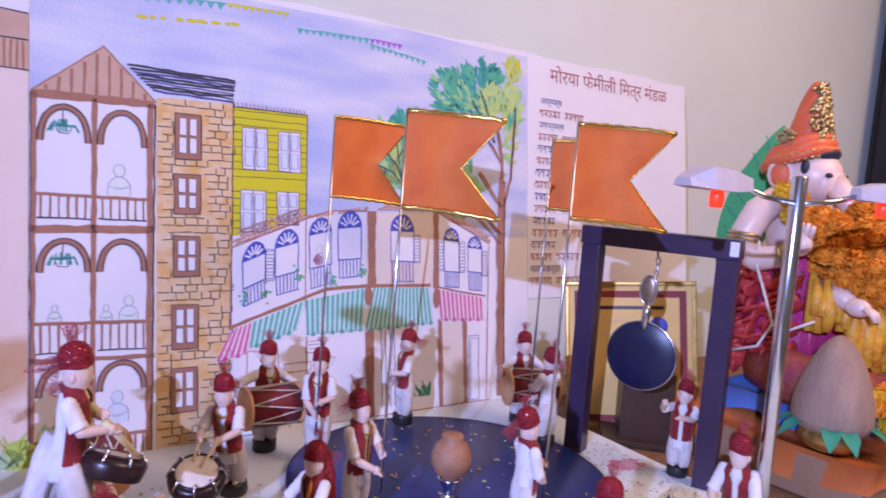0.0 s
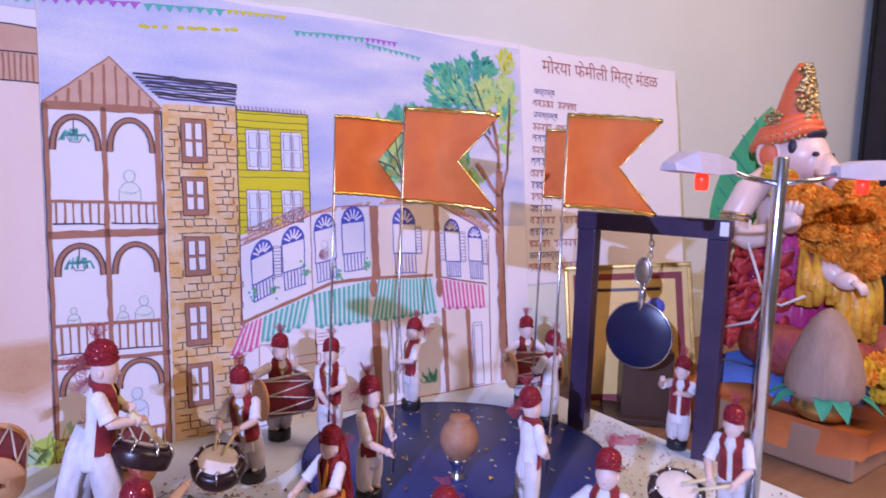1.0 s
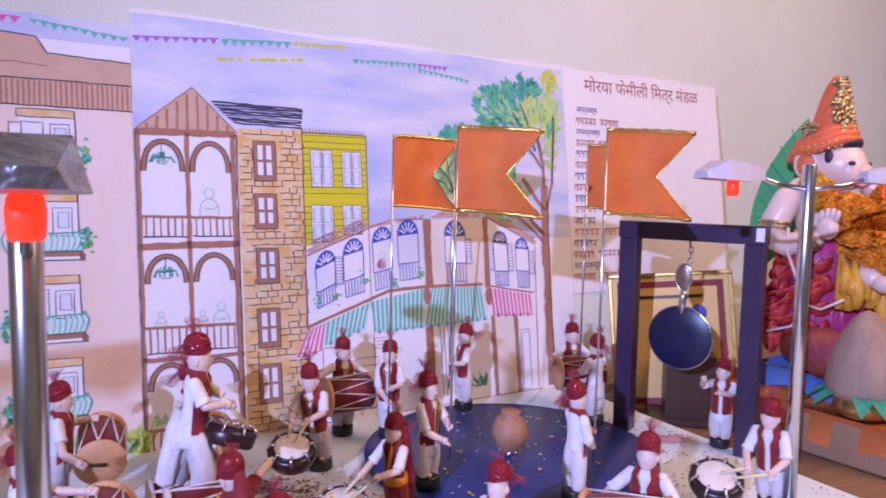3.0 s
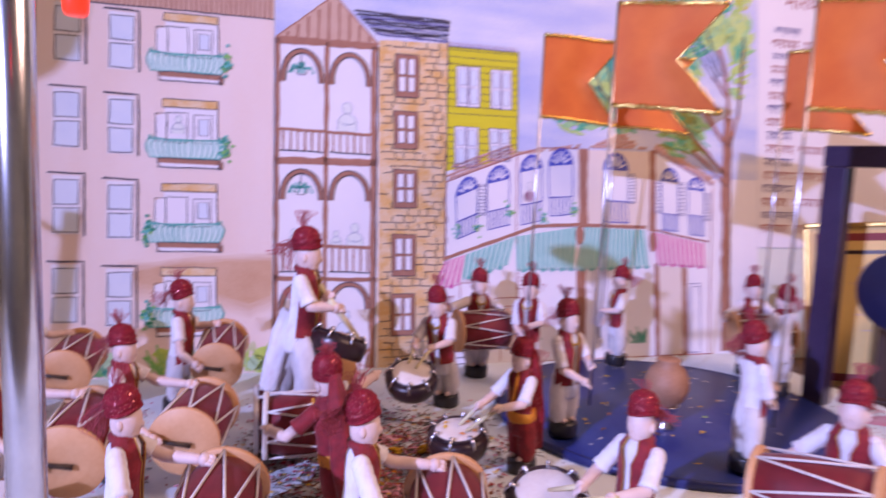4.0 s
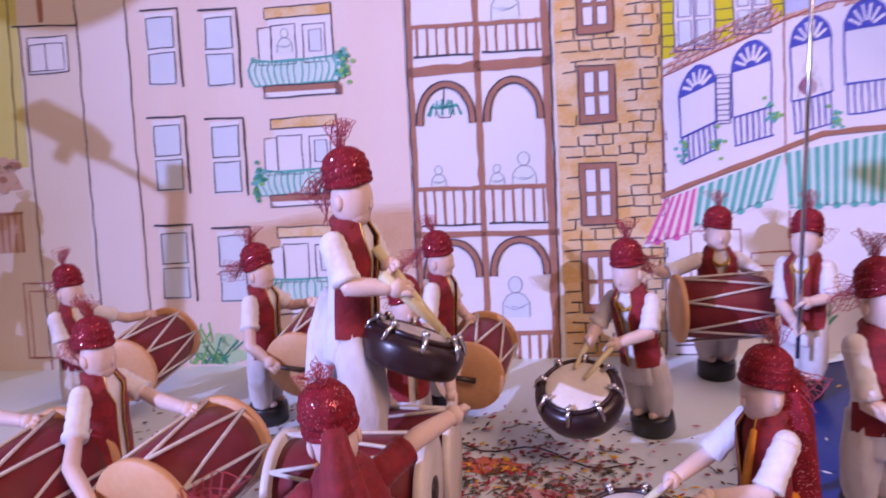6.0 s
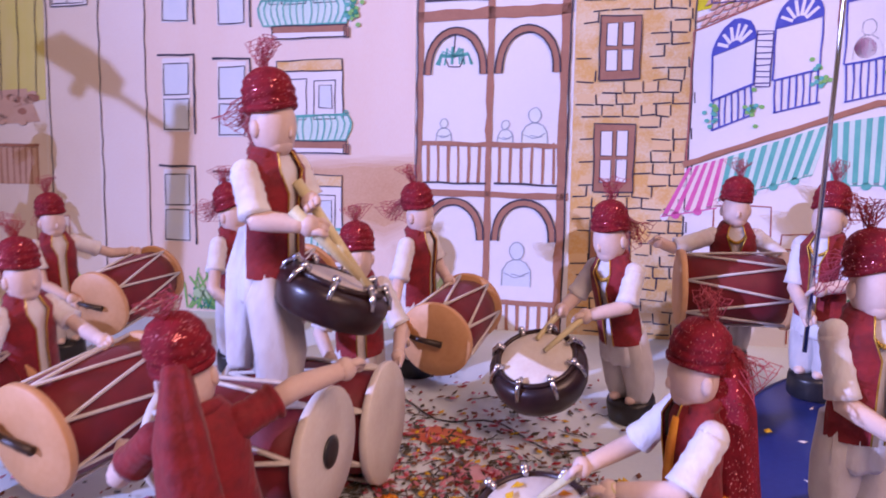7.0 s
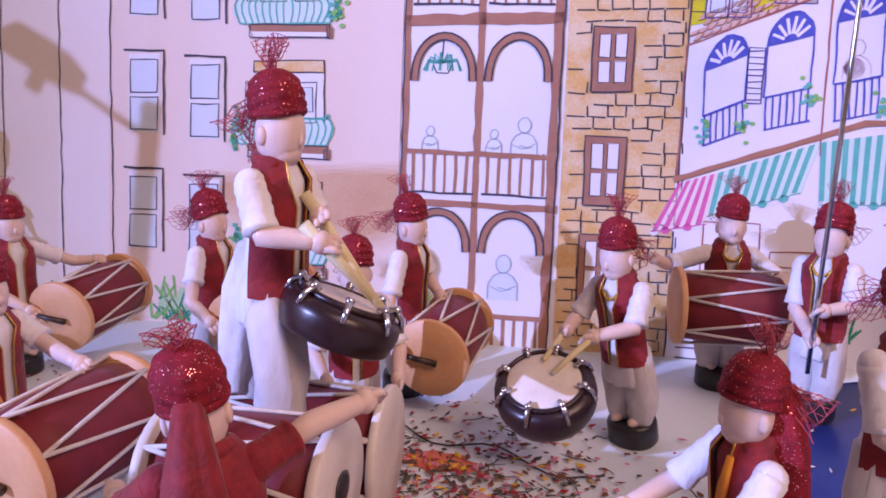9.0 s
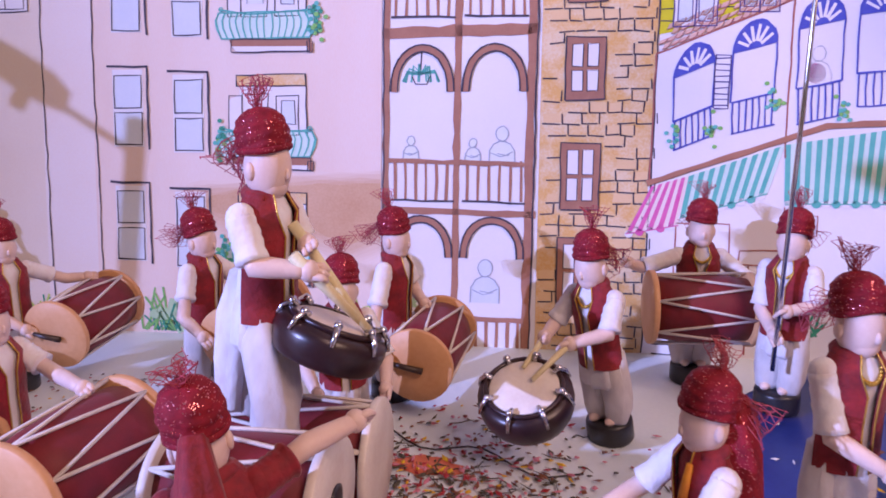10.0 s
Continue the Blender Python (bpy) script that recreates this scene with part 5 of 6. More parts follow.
# front row
m, d, h = under(0.258, -0.602, -70, 0.86), pose(0.196, -0.565, 0.062, 14, -14, 0), ((0.016, -0.054, 0.100), (-0.020, -0.052, 0.096))
doll(m, *h, RED + " playing a kettle drum", 15, plume=0.3)
tasha(d, "dark kettle drum with chrome lugs at the waist", 0.030, 0.023, sticks_for(d, m, h))
doll(under(0.440, -0.625, -60), *DRUMHANDS, RED + " with a barrel drum", 16)
dhol(axis((0.395, -0.640, 0.075), (0.55, -0.80, 0.1)), "maroon barrel drum laced with white cord", 0.084, 0.031, False, False, 0.2)
doll(under(0.765, -0.118, -18, 0.93), (0.052, -0.024, 0.100), (-0.054, -0.026, 0.104), RED + " drumming beside the gong", 17)
dhol(axis((0.752, -0.160, 0.082), (0.93, -0.36, 0)), "maroon barrel drum laced with white cord near the gong", 0.084, 0.029, False, False, 0.5)
doll(under(0.850, -0.404, -60, 0.84), (0.000, -0.034, 0.118), (-0.026, -0.066, 0.150), RED + " striking the gong", 18)
m, d, h = under(0.690, -0.600, -70, lean=14), pose(0.622, -0.575, 0.058, 18, -20, 0), ((0.016, -0.056, 0.096), (-0.016, -0.056, 0.096))
doll(m, *h, RED + " bowed over a drum", 19)
tasha(d, "dark kettle drum with chrome lugs beside the lamp post", 0.030, 0.023, sticks_for(d, m, h))

# flag bearers round the turntable, each with a swallow-tailed flag
HUB = Vector((0.51, -0.27))
for turn, way, seed in ((6, (0.45, -0.60), 21), (80, (0.84, -0.40), 22), (140, (0.95, -0.10), 23), (200, (0.80, -0.55), 24), (260, (0.84, -0.52), 25)):
    p = HUB + 0.200 * Vector((math.cos(radians(turn)), math.sin(radians(turn))))
    facing = turn + 180 if turn != 200 else 20
    m = spot(p.x, p.y, 0.013, facing)
    doll(m, (0.012, -0.030, 0.100), (0.004, -0.030, 0.078), RED + " carrying a flag", seed)
    q = m @ Vector((0.008, -0.036, 0.0))
    root = thing("flag", pose(q.x, q.y, 0.060), "saffron swallow-tailed flag with gold trim on a steel staff", "flag", "flags of the bearers")
    part("staff", Shape().tube([(0, 0, 0), (0.002, 0, 0.2), (0.003, 0, 0.450)], [0.0017, 0.0017, 0.0015], 0, 9), CHROME, root)
    w = Vector((*way, 0)).normalized()
    nrm = Vector((-w.y, w.x, 0))
    long, tall, z0 = 0.112, 0.108, 0.340
    cols, rows = 14, 8

    def cloth(i, j):
        f, g = i / cols, j / rows
        notch = 1 - 0.42 * (1 - abs(2 * g - 1))
        wave = 0.006 * math.sin(f * 5.5 + seed) * f + 0.003 * math.sin(g * 4 + seed * 2) * f
        return Vector((0.003, 0, 0)) + w * (long * f * notch) + nrm * wave + Vector((0, 0, z0 + tall * g - 0.006 * f * f + 0.004 * (g - 0.5) * f))

    s = Shape()
    for off in (0.0, 0.0008):
        s.add([cloth(i, j) + nrm * off for j in range(rows + 1) for i in range(cols + 1)],
              [[j * (cols + 1) + i, j * (cols + 1) + i + 1, (j + 1) * (cols + 1) + i + 1, (j + 1) * (cols + 1) + i] for j in range(rows) for i in range(cols)], 0)
    cloth_part = part("cloth", s, ORANGE, root)
    for g in (0, rows):
        part("trim", Shape().tube([cloth(i, g) + Vector((0, 0, 0.0006 * (-1) ** i)) for i in range(cols + 1)], 0.0028, 0, 6), GOLDTRIM, cloth_part, "crinkled gold foil trim")
    part("trim", Shape().tube([cloth(cols, j) for j in range(rows + 1)], 0.0011, 0, 6), GOLDTRIM, cloth_part, "crinkled gold foil trim")

# ---- the turntable ----
root = thing("turntable", pose(HUB.x, HUB.y, 0.003), "round blue painted turntable strewn with petals", "turntable")
part("disc", Shape().lathe([(0.2295, 0.0), (0.2295, 0.0098), (0.2285, 0.0105), (0.0008, 0.0105)], 0, 72), BLUE, root)
part("rim", Shape().lathe([(0.2297, 0.0), (0.2325, 0.001), (0.2330, 0.006), (0.2320, 0.0100), (0.2297, 0.0112), (0.2297, 0.0)], 0, 72, caps=False), surface("dark_blue_edge", (0.008, 0.014, 0.09), (0.014, 0.022, 0.12), 30, 0.4), root, "dark blue rim")
COCONUT = surface("brown_clay_pot", (0.36, 0.16, 0.08), (0.46, 0.23, 0.13), 30, 0.6, bump=0.6, fine=260, dist=0.001)
root = thing("water_pot", pose(0.461, -0.338, 0.0135), "brown clay pot on a small steel cup", "pot")
part("cup", Shape().lathe([(0.012, 0.0), (0.013, 0.002), (0.009, 0.006), (0.008, 0.014), (0.012, 0.022), (0.017, 0.030), (0.0165, 0.031)], 0, 24), CHROME, root, "polished steel cup")
part("pot", Shape().lathe([(0.012, 0.030), (0.021, 0.038), (0.0265, 0.052), (0.0265, 0.062), (0.021, 0.076), (0.0135, 0.083), (0.0150, 0.087), (0.0135, 0.089), (0.0006, 0.088)], 0, 28), COCONUT, root, "brown clay pot")

# ---- street lamps ----
LAMPGREY = surface("lilac_grey_card", (0.60, 0.54, 0.58), (0.52, 0.46, 0.50), 30, 0.55, 0.0, bump=0.1)
BULB = glow("red_bulb", (1.0, 0.035, 0.015), 1.6)


FOIL = surface("crumpled_silver_foil", (0.42, 0.42, 0.44), (0.28, 0.28, 0.30), 40, 0.32, 0.9, bump=1.0, fine=60, dist=0.006)


def lamp_head(root, at, skin=LAMPGREY, full=1.0, bulb=1.0):
    """A wedge-shaped lamp housing with a red bulb, pointing along its own x axis."""
    a = 0.088
    ring = lambda x, w, lo, hi: [(x, -w * full, lo * full * 0.9), (x, w * full, lo * full * 0.9), (x, w * 0.72 * full, hi * full), (x, -w * 0.72 * full, hi * full)]
    rows = ring(0.0, 0.009, -0.006, 0.007) + ring(0.030, 0.017, -0.008, 0.013) + ring(0.062, 0.022, -0.007, 0.015) + ring(a, 0.013, -0.005, 0.003)
    faces = [[4 * j + k, 4 * j + (k + 1) % 4, 4 * j + 4 + (k + 1) % 4, 4 * j + 4 + k] for j in range(3) for k in range(4)] + [[3, 2, 1, 0], [12, 13, 14, 15]]
    head = part("lamp_head", Shape().add(rows, faces, 0, False, at), skin, root, "silver grey lamp housing")
    part("bulb", Shape().lathe([(0.0058 * bulb, -0.022 * bulb), (0.0072 * bulb, -0.020 * bulb), (0.0078 * bulb, -0.010 * bulb), (0.0068 * bulb, -0.004 * bulb), (0.004 * bulb, -0.002)], 0, 18, at @ pose(0.042, 0.016 * (full - 1), -0.004)), BULB, head, "glowing red bulb")


def street_lamp(x, y, top, ways, label, skin=LAMPGREY, rise=0.0, full=1.0, bulb=1.0, tilt=0.0):
    root = thing("street_lamp", pose(x, y, 0.003), label, "street lamp", "street lamps")
    part("pole", Shape().lathe([(0.0085, 0.0), (0.0085, top), (0.0075, top + 0.0015), (0.0006, top + 0.0015)], 0, 20), CHROME, root, "polished steel pole")
    part("foot", Shape().lathe([(0.024, 0.0), (0.024, 0.004), (0.012, 0.007), (0.0095, 0.014)], 0, 24), CHROME, root)
    for way in ways:
        w = Vector((*way, 0)).normalized()
        z = top - 0.030
        part("arm", Shape().tube([(0, 0, z), w * 0.05 + Vector((0, 0, z + 0.006 + rise * 0.7)), w * 0.080 + Vector((0, 0, z + 0.014 + rise))], [0.0035, 0.0032, 0.0030], 0, 10), CHROME, root)
        lamp_head(root, axis(w * 0.076 + Vector((0, 0, z + 0.016 + rise)), w + Vector((0, 0, tilt))), skin, full, bulb)
    return root


street_lamp(0.710, -0.620, 0.462, ((-0.93, 0.20), (0.93, -0.36)), "steel street lamp with two grey heads and red bulbs", full=1.1)
street_lamp(-0.138, -0.715, 0.412, ((0.022, -1.0), (0.0, 1.0)), "steel street lamp with crumpled foil heads and red bulbs", FOIL, 0.028, 1.02, 0.97)
# unseen lamp, added and shaped so its head casts shade on the left sheet
street_lamp(-0.600, -0.410, 0.405, ((-1.0, 0.0),), "unseen steel street lamp with one raised grey head, casting shade", rise=0.034, full=1.5, tilt=0.5)

# unseen round blocker in a paper lantern's shape, added to shade the painted wall
BLOCKERPAPER = surface("orange_paper", (0.74, 0.26, 0.06), (0.66, 0.20, 0.05), 30, 0.8, bump=0.3)
root = thing("shade_blocker", pose(-0.795, -0.500, 0.678), "unseen round shade blocker hung as an orange paper lantern from the ceiling", "lantern")
ribs = [(0.098 * math.sin(math.pi * k / 24) * (1.0 if k % 2 else 0.975) + 0.002, -0.098 * math.cos(math.pi * k / 24)) for k in range(1, 24)]
part("shade", Shape().lathe(ribs, 0, 36), BLOCKERPAPER, root, "ribbed orange paper shade")
part("cord", Shape().tube([(0, 0, 0.096), (0.001, 0, 0.70), (0, 0, 1.278)], 0.0016, 0, 6), CORD, root, "thin white cord")

# ---- gong and its stand ----
PURPLEWOOD = surface("dark_purple_gloss_paint", (0.030, 0.018, 0.050), (0.050, 0.032, 0.075), 14, 0.28, bump=0.1, fine=200)
GONGBLUE = surface("midnight_blue_foil", (0.007, 0.008, 0.036), (0.013, 0.014, 0.055), 25, 0.35, bump=0.3, fine=300)
A, B = Vector((0.769, -0.262, 0)), Vector((0.850, -0.452, 0))
along = (B - A).normalized()
GONG = axis((A + B) / 2 + Vector((0, 0, 0.0)), along)
width, tall, bar = (B - A).length, 0.378, 0.030
root = thing("gong_stand", GONG, "dark purple wooden gate frame holding a gong", "stand")
for f in (-1, 1):
    part("post", Shape().box((f * width / 2 - bar / 2, -bar / 2, 0.003), (f * width / 2 + bar / 2, bar / 2, tall - bar), 0, bevel=0.0015), PURPLEWOOD, root)
part("crossbar", Shape().box((-width / 2 - bar / 2 - 0.002, -bar / 2 - 0.001, tall - bar + 0.0005), (width / 2 + bar / 2 + 0.002, bar / 2 + 0.001, tall), 0, bevel=0.0015), PURPLEWOOD, root)
part("corner_label", Shape().box((width / 2 + 0.003, -bar / 2 - 0.0035, tall - bar + 0.006), (width / 2 + bar / 2, -bar / 2 - 0.001, tall - 0.003), 0), PAPER, root, "small white paper label")
root = thing("hanging_hook", GONG, "steel snap hook and short chain below the crossbar", "hook")
hx = 0.000
for k in range(4):
    c = Vector((hx + 0.002 * math.sin(k), 0, tall - bar - 0.006 - k * 0.0095))
    t = 0 if k % 2 else 90
    part("chain_link", Shape().tube([c + pose(0, 0, 0, 0, 0, t) @ Vector((0.0032 * math.cos(a), 0, 0.0060 * math.sin(a))) for a in (2 * math.pi * j / 14 for j in range(15))], 0.0012, 0, 6, caps=False), CHROME, root)
c = Vector((hx - 0.008, 0, tall - bar - 0.062))
part("snap_plate", Shape().ball(c, (0.0125, 0.0035, 0.0215), 0, 20, 12), surface("tarnished_brass", (0.36, 0.27, 0.18), (0.22, 0.16, 0.11), 90, 0.35, 0.7), root, "tarnished oval plate")
part("snap_ring", Shape().tube([c + Vector((0.013 * math.cos(a), -0.002, 0.0225 * math.sin(a))) for a in (2 * math.pi * j / 24 for j in range(25))], 0.0016, 0, 8, caps=False), CHROME, root, "oval steel ring")
part("swivel", Shape().tube([c + Vector((0.001, -0.002, -0.020)), c + Vector((0.001, -0.002, -0.034)), c + Vector((-0.001, -0.002, -0.052)), c + Vector((-0.002, 0, -0.066))], [0.0035, 0.0066, 0.0058, 0.0030], 0, 12), CHROME, root, "bright steel drop")
root = thing("gong", GONG @ pose(hx - 0.010, 0, 0.182), "midnight blue gong disc with a worn silver edge", "gong")
part("disc", Shape().lathe([(0.052, -0.003), (0.0535, -0.002), (0.0535, 0.002), (0.052, 0.003), (0.020, 0.0042), (0.0006, 0.0045)], 0, 48, pose(0, 0, 0, 90, 0, 0)), GONGBLUE, root)
part("edge", Shape().tube([(0.0537 * math.cos(2 * math.pi * k / 48), 0, 0.0537 * math.sin(2 * math.pi * k / 48)) for k in range(49)], 0.0019, 0, 7, caps=False), CHROME, root, "silver foil edge")

# ---- behind the gong: a plinth and a framed certificate ----
tagged(part("plinth", Shape().box((-0.045, -0.040, -0.012), (0.045, 0.040, 0.118), 0, bevel=0.002).box((-0.075, -0.065, -0.012), (0.075, 0.065, -0.002), 0, bevel=0.001), DARKWOOD, at=pose(0.955, -0.245, 0.002, 0, 0, -42)), "dark wooden plinth block behind the gong", "plinth")
FRAMEGOLD = surface("gilt_frame", (0.62, 0.40, 0.12), (0.45, 0.27, 0.07), 50, 0.35, 0.7, bump=0.4, fine=400)
CERTPAPER = surface("cream_certificate_paper", (0.76, 0.52, 0.16), (0.70, 0.44, 0.11), 14, 0.5, bump=0.05)
MAROONCARD = surface("maroon_mount_card", (0.26, 0.03, 0.025), (0.20, 0.02, 0.02), 20, 0.6)
CERT = axis((0.970, -0.190, 0.126), (0.70, -0.71, 0.10)) @ pose(0, 0, 0, -8, 0, 0)
root = thing("framed_certificate", CERT, "gilt framed certificate with a maroon border, leaning", "picture frame")
W2, H2 = 0.121, 0.142
for x0, x1, z0, z1 in ((-W2, W2, H2 - 0.008, H2), (-W2, W2, -H2, -H2 + 0.008), (-W2, -W2 + 0.008, -H2 + 0.0085, H2 - 0.0085), (W2 - 0.008, W2, -H2 + 0.0085, H2 - 0.0085)):
    part("frame_bar", Shape().box((x0, -0.006, z0), (x1, 0.006, z1), 0, bevel=0.002), FRAMEGOLD, root)
part("mount", Shape().box((-W2 + 0.007, -0.001, -H2 + 0.007), (W2 - 0.007, 0.003, H2 - 0.007), 0), CERTPAPER, root)
part("border", Shape().box((-W2 + 0.018, -0.0022, -H2 + 0.018), (W2 - 0.018, -0.0012, H2 - 0.018), 0), MAROONCARD, root, "maroon printed border")
part("certificate", Shape().box((-W2 + 0.031, -0.0036, -H2 + 0.031), (W2 - 0.031, -0.0024, H2 - 0.031), 0), CERTPAPER, root, "cream certificate sheet")
for k in range(7):
    w = (0.062, 0.040, 0.052, 0.030, 0.046, 0.036, 0.024)[k]
    part("text_bar", Shape().box((-w, -0.0042, 0.092 - k * 0.026 - (0.0032 if k == 0 else 0.0008)), (w, -0.0036, 0.092 - k * 0.026 + (0.0032 if k == 0 else 0.0008)), 0), DARKWOOD if k == 0 else PALEBROWN, root)
part("seal", Shape().lathe([(0.017, 0.0), (0.017, 0.0008), (0.0006, 0.001)], 0, 12, pose(0.052, -0.0042, 0.058, 90, 0, 0)), BLUEINK, root, "blue printed seal")

# ---- the idol on its platform ----
CARTON = surface("brown_cardboard", (0.36, 0.21, 0.12), (0.29, 0.16, 0.09), 9, 0.8, bump=0.2, fine=200)
ORANGECLOTH = surface("orange_cloth", (0.72, 0.22, 0.05), (0.58, 0.15, 0.04), 14, 0.8, bump=0.5, fine=500)
BLUECLOTH = surface("blue_satin", (0.06, 0.16, 0.52), (0.12, 0.26, 0.62), 9, 0.4, bump=0.4, fine=400)
IDOL = pose(1.175, -0.425, 0.090, 0, 0, 4)
tagged(part("platform", Shape().box((-0.19, -0.17, -0.100), (0.19, 0.17, -0.030), 0, bevel=0.004), CARTON, at=IDOL), "brown cardboard platform under the idol", "platform")
for name, m, lo, hi, out, label in (("orange_cloth", ORANGECLOTH, -0.070, -0.024, 0.004, "orange cloth spread over the platform"), ("blue_cloth", BLUECLOTH, -0.022, 0.018, -0.066, "blue satin cloth under the idol")):
    s = Shape()
    n = 96
    e = 0.186 + out
    edge = []
    for k in range(n):
        a = 2 * math.pi * k / n
        q = 1 / max(abs(math.cos(a)), abs(math.sin(a)))
        edge.append((e * q * math.cos(a), e * 0.95 * q * math.sin(a), a))
    verts = [(x, y, hi) for x, y, a in edge] + [(x * (1 + 0.014 * math.sin(a * 17)), y * (1 + 0.014 * math.sin(a * 17)), lo + 0.010 * math.sin(a * 5)) for x, y, a in edge] + [(x * 0.995, y * 0.995, hi - 0.002) for x, y, a in edge]
    s.add(verts, [[k, n + k, n + (k + 1) % n, (k + 1) % n][::-1] for k in range(n)] + [list(range(n))], 0)
    tagged(part(name, s, m, at=IDOL), label, "cloth")

IPINK = surface("idol_skin_paint", (0.84, 0.64, 0.56), (0.78, 0.56, 0.48), 20, 0.35, bump=0.1)
IMAGENTA = surface("magenta_dhoti", (0.60, 0.05, 0.22), (0.42, 0.025, 0.12), 34, 0.4, bump=0.9, fine=70, dist=0.006, stretch=(1, 1, 0.35))
IRED = surface("red_stole", (0.64, 0.06, 0.04), (0.42, 0.03, 0.04), 18, 0.5, bump=0.4, fine=300)
IMAROON = surface("maroon_dhoti", (0.26, 0.03, 0.06), (0.36, 0.10, 0.04), 26, 0.6, bump=0.9, fine=90, dist=0.004)
IORANGE = surface("saffron_crown_cloth", (0.80, 0.16, 0.05), (0.70, 0.11, 0.04), 18, 0.5, bump=0.3)
IYELLOW = surface("yellow_stole", (0.80, 0.46, 0.04), (0.66, 0.26, 0.03), 40, 0.45, bump=0.8, fine=80, dist=0.005)
ANTIQUE = surface("antique_gold_paint", (0.62, 0.48, 0.24), (0.36, 0.26, 0.12), 160, 0.3, 0.9, bump=0.5, fine=900)
IDARK = surface("dark_hair_paint", (0.02, 0.018, 0.03), (0.04, 0.03, 0.05), 16, 0.5)
s = Shape()
# seated body with crossed legs, its front towards -y
s.ball((0, 0.042, 0.090), (0.098, 0.088, 0.092), 1, 28, 18)
s.ball((0, 0.046, 0.185), (0.084, 0.070, 0.084), 1, 26, 16)
s.ball((0, 0.052, 0.270), (0.064, 0.052, 0.060), 0, 24, 14)
s.tube([(-0.075, 0.050, 0.040), (-0.118, -0.020, 0.040), (-0.088, -0.092, 0.038), (-0.020, -0.122, 0.034)], [0.040, 0.045, 0.038, 0.024], 8, 18)
s.tube([(0.075, 0.050, 0.040), (0.118, -0.020, 0.040), (0.078, -0.100, 0.038), (0.010, -0.128, 0.034)], [0.040, 0.045, 0.038, 0.024], 8, 18)
# the hand that rests on the knee
s.tube([(-0.050, -0.020, 0.190), (-0.076, -0.060, 0.182), (-0.088, -0.082, 0.174)], [0.018, 0.017, 0.013], 0, 14)
s.ball((-0.090, -0.094, 0.170), (0.013, 0.020, 0.015), 0, 14, 9)
for k in range(4):
    s.tube([(-0.098 + 0.006 * k, -0.106, 0.170), (-0.099 + 0.006 * k, -0.118, 0.164), (-0.098 + 0.006 * k, -0.124, 0.152)], [0.0050, 0.0044, 0.0030], 0, 8)
# upper arms with armlets, the near forearm raised with an open palm
s.tube([(-0.052, 0.070, 0.334), (-0.078, 0.090, 0.306), (-0.097, 0.099, 0.270), (-0.101, 0.103, 0.240)], [0.024, 0.027, 0.025, 0.023], 0, 16)
s.tube([(-0.101, 0.105, 0.240), (-0.106, 0.066, 0.226), (-0.104, 0.030, 0.236), (-0.101, 0.012, 0.246)], [0.023, 0.023, 0.019, 0.014], 0, 16)
s.ball((-0.101, 0.000, 0.260), (0.013, 0.019, 0.020), 0, 14, 9)
for k in range(4):
    s.tube([(-0.101, 0.012 - 0.0085 * k, 0.272), (-0.103, 0.010 - 0.0090 * k, 0.286), (-0.103, 0.010 - 0.0095 * k, 0.298 - 0.004 * abs(k - 1.5))], [0.0052, 0.0046, 0.0032], 0, 8)
s.tube([(0.062, 0.050, 0.312), (0.100, 0.050, 0.262), (0.106, 0.010, 0.230), (0.092, -0.060, 0.215)], [0.026, 0.026, 0.023, 0.018], 0, 16)
for c, d, r in (((-0.098, 0.100, 0.266), (-0.06, 0.04, -0.6), 0.0265), ((-0.099, 0.101, 0.258), (-0.06, 0.04, -0.6), 0.0262), ((-0.103, 0.026, 0.238), (0.02, -0.6, 0.3), 0.0195), ((-0.102, 0.019, 0.242), (0.02, -0.6, 0.3), 0.0175)):
    s.lathe([(r - 0.002, -0.0035), (r + 0.0022, -0.001), (r + 0.0022, 0.001), (r - 0.002, 0.0035)], 5, 18, towards(c, Vector(c) + Vector(d)), caps=False)
# elephant head with its trunk, tusk and small ears, later scaled and moved to fit the camera's view
head_from = len(s.v)
s.ball((0, -0.022, 0.348), (0.052, 0.060, 0.056), 0, 28, 18)
s.ball((0, -0.052, 0.338), (0.040, 0.034, 0.042), 0, 22, 14)
s.tube([(0, -0.066, 0.338), (0.0, -0.092, 0.312), (0.002, -0.110, 0.282), (0.010, -0.122, 0.250), (0.026, -0.124, 0.226), (0.044, -0.116, 0.232)], [0.026, 0.022, 0.019, 0.016, 0.013, 0.010], 0, 18)
for f in (-1, 1):
    s.tube([(f * 0.028, -0.074, 0.316), (f * 0.034, -0.098, 0.308), (f * 0.037, -0.114, 0.314)], [0.0080, 0.0066, 0.0028], 0, 10)
    s.ball((f * 0.052, 0.014, 0.352), (0.010, 0.027, 0.034), 0, 20, 12, turn=(0, 0, -f * 14))
    s.ball((f * 0.058, 0.013, 0.350), (0.006, 0.019, 0.025), 3, 16, 10, turn=(0, 0, -f * 14))
    s.ball((f * 0.048, -0.030, 0.366), (0.006, 0.009, 0.016), 6, 14, 10)
    s.ball((f * 0.0345, -0.072, 0.352), (0.006, 0.0075, 0.0050), 6, 12, 8)
s.ball((0, -0.050, 0.392), (0.036, 0.022, 0.014), 6, 18, 10, turn=(-24, 0, 0))
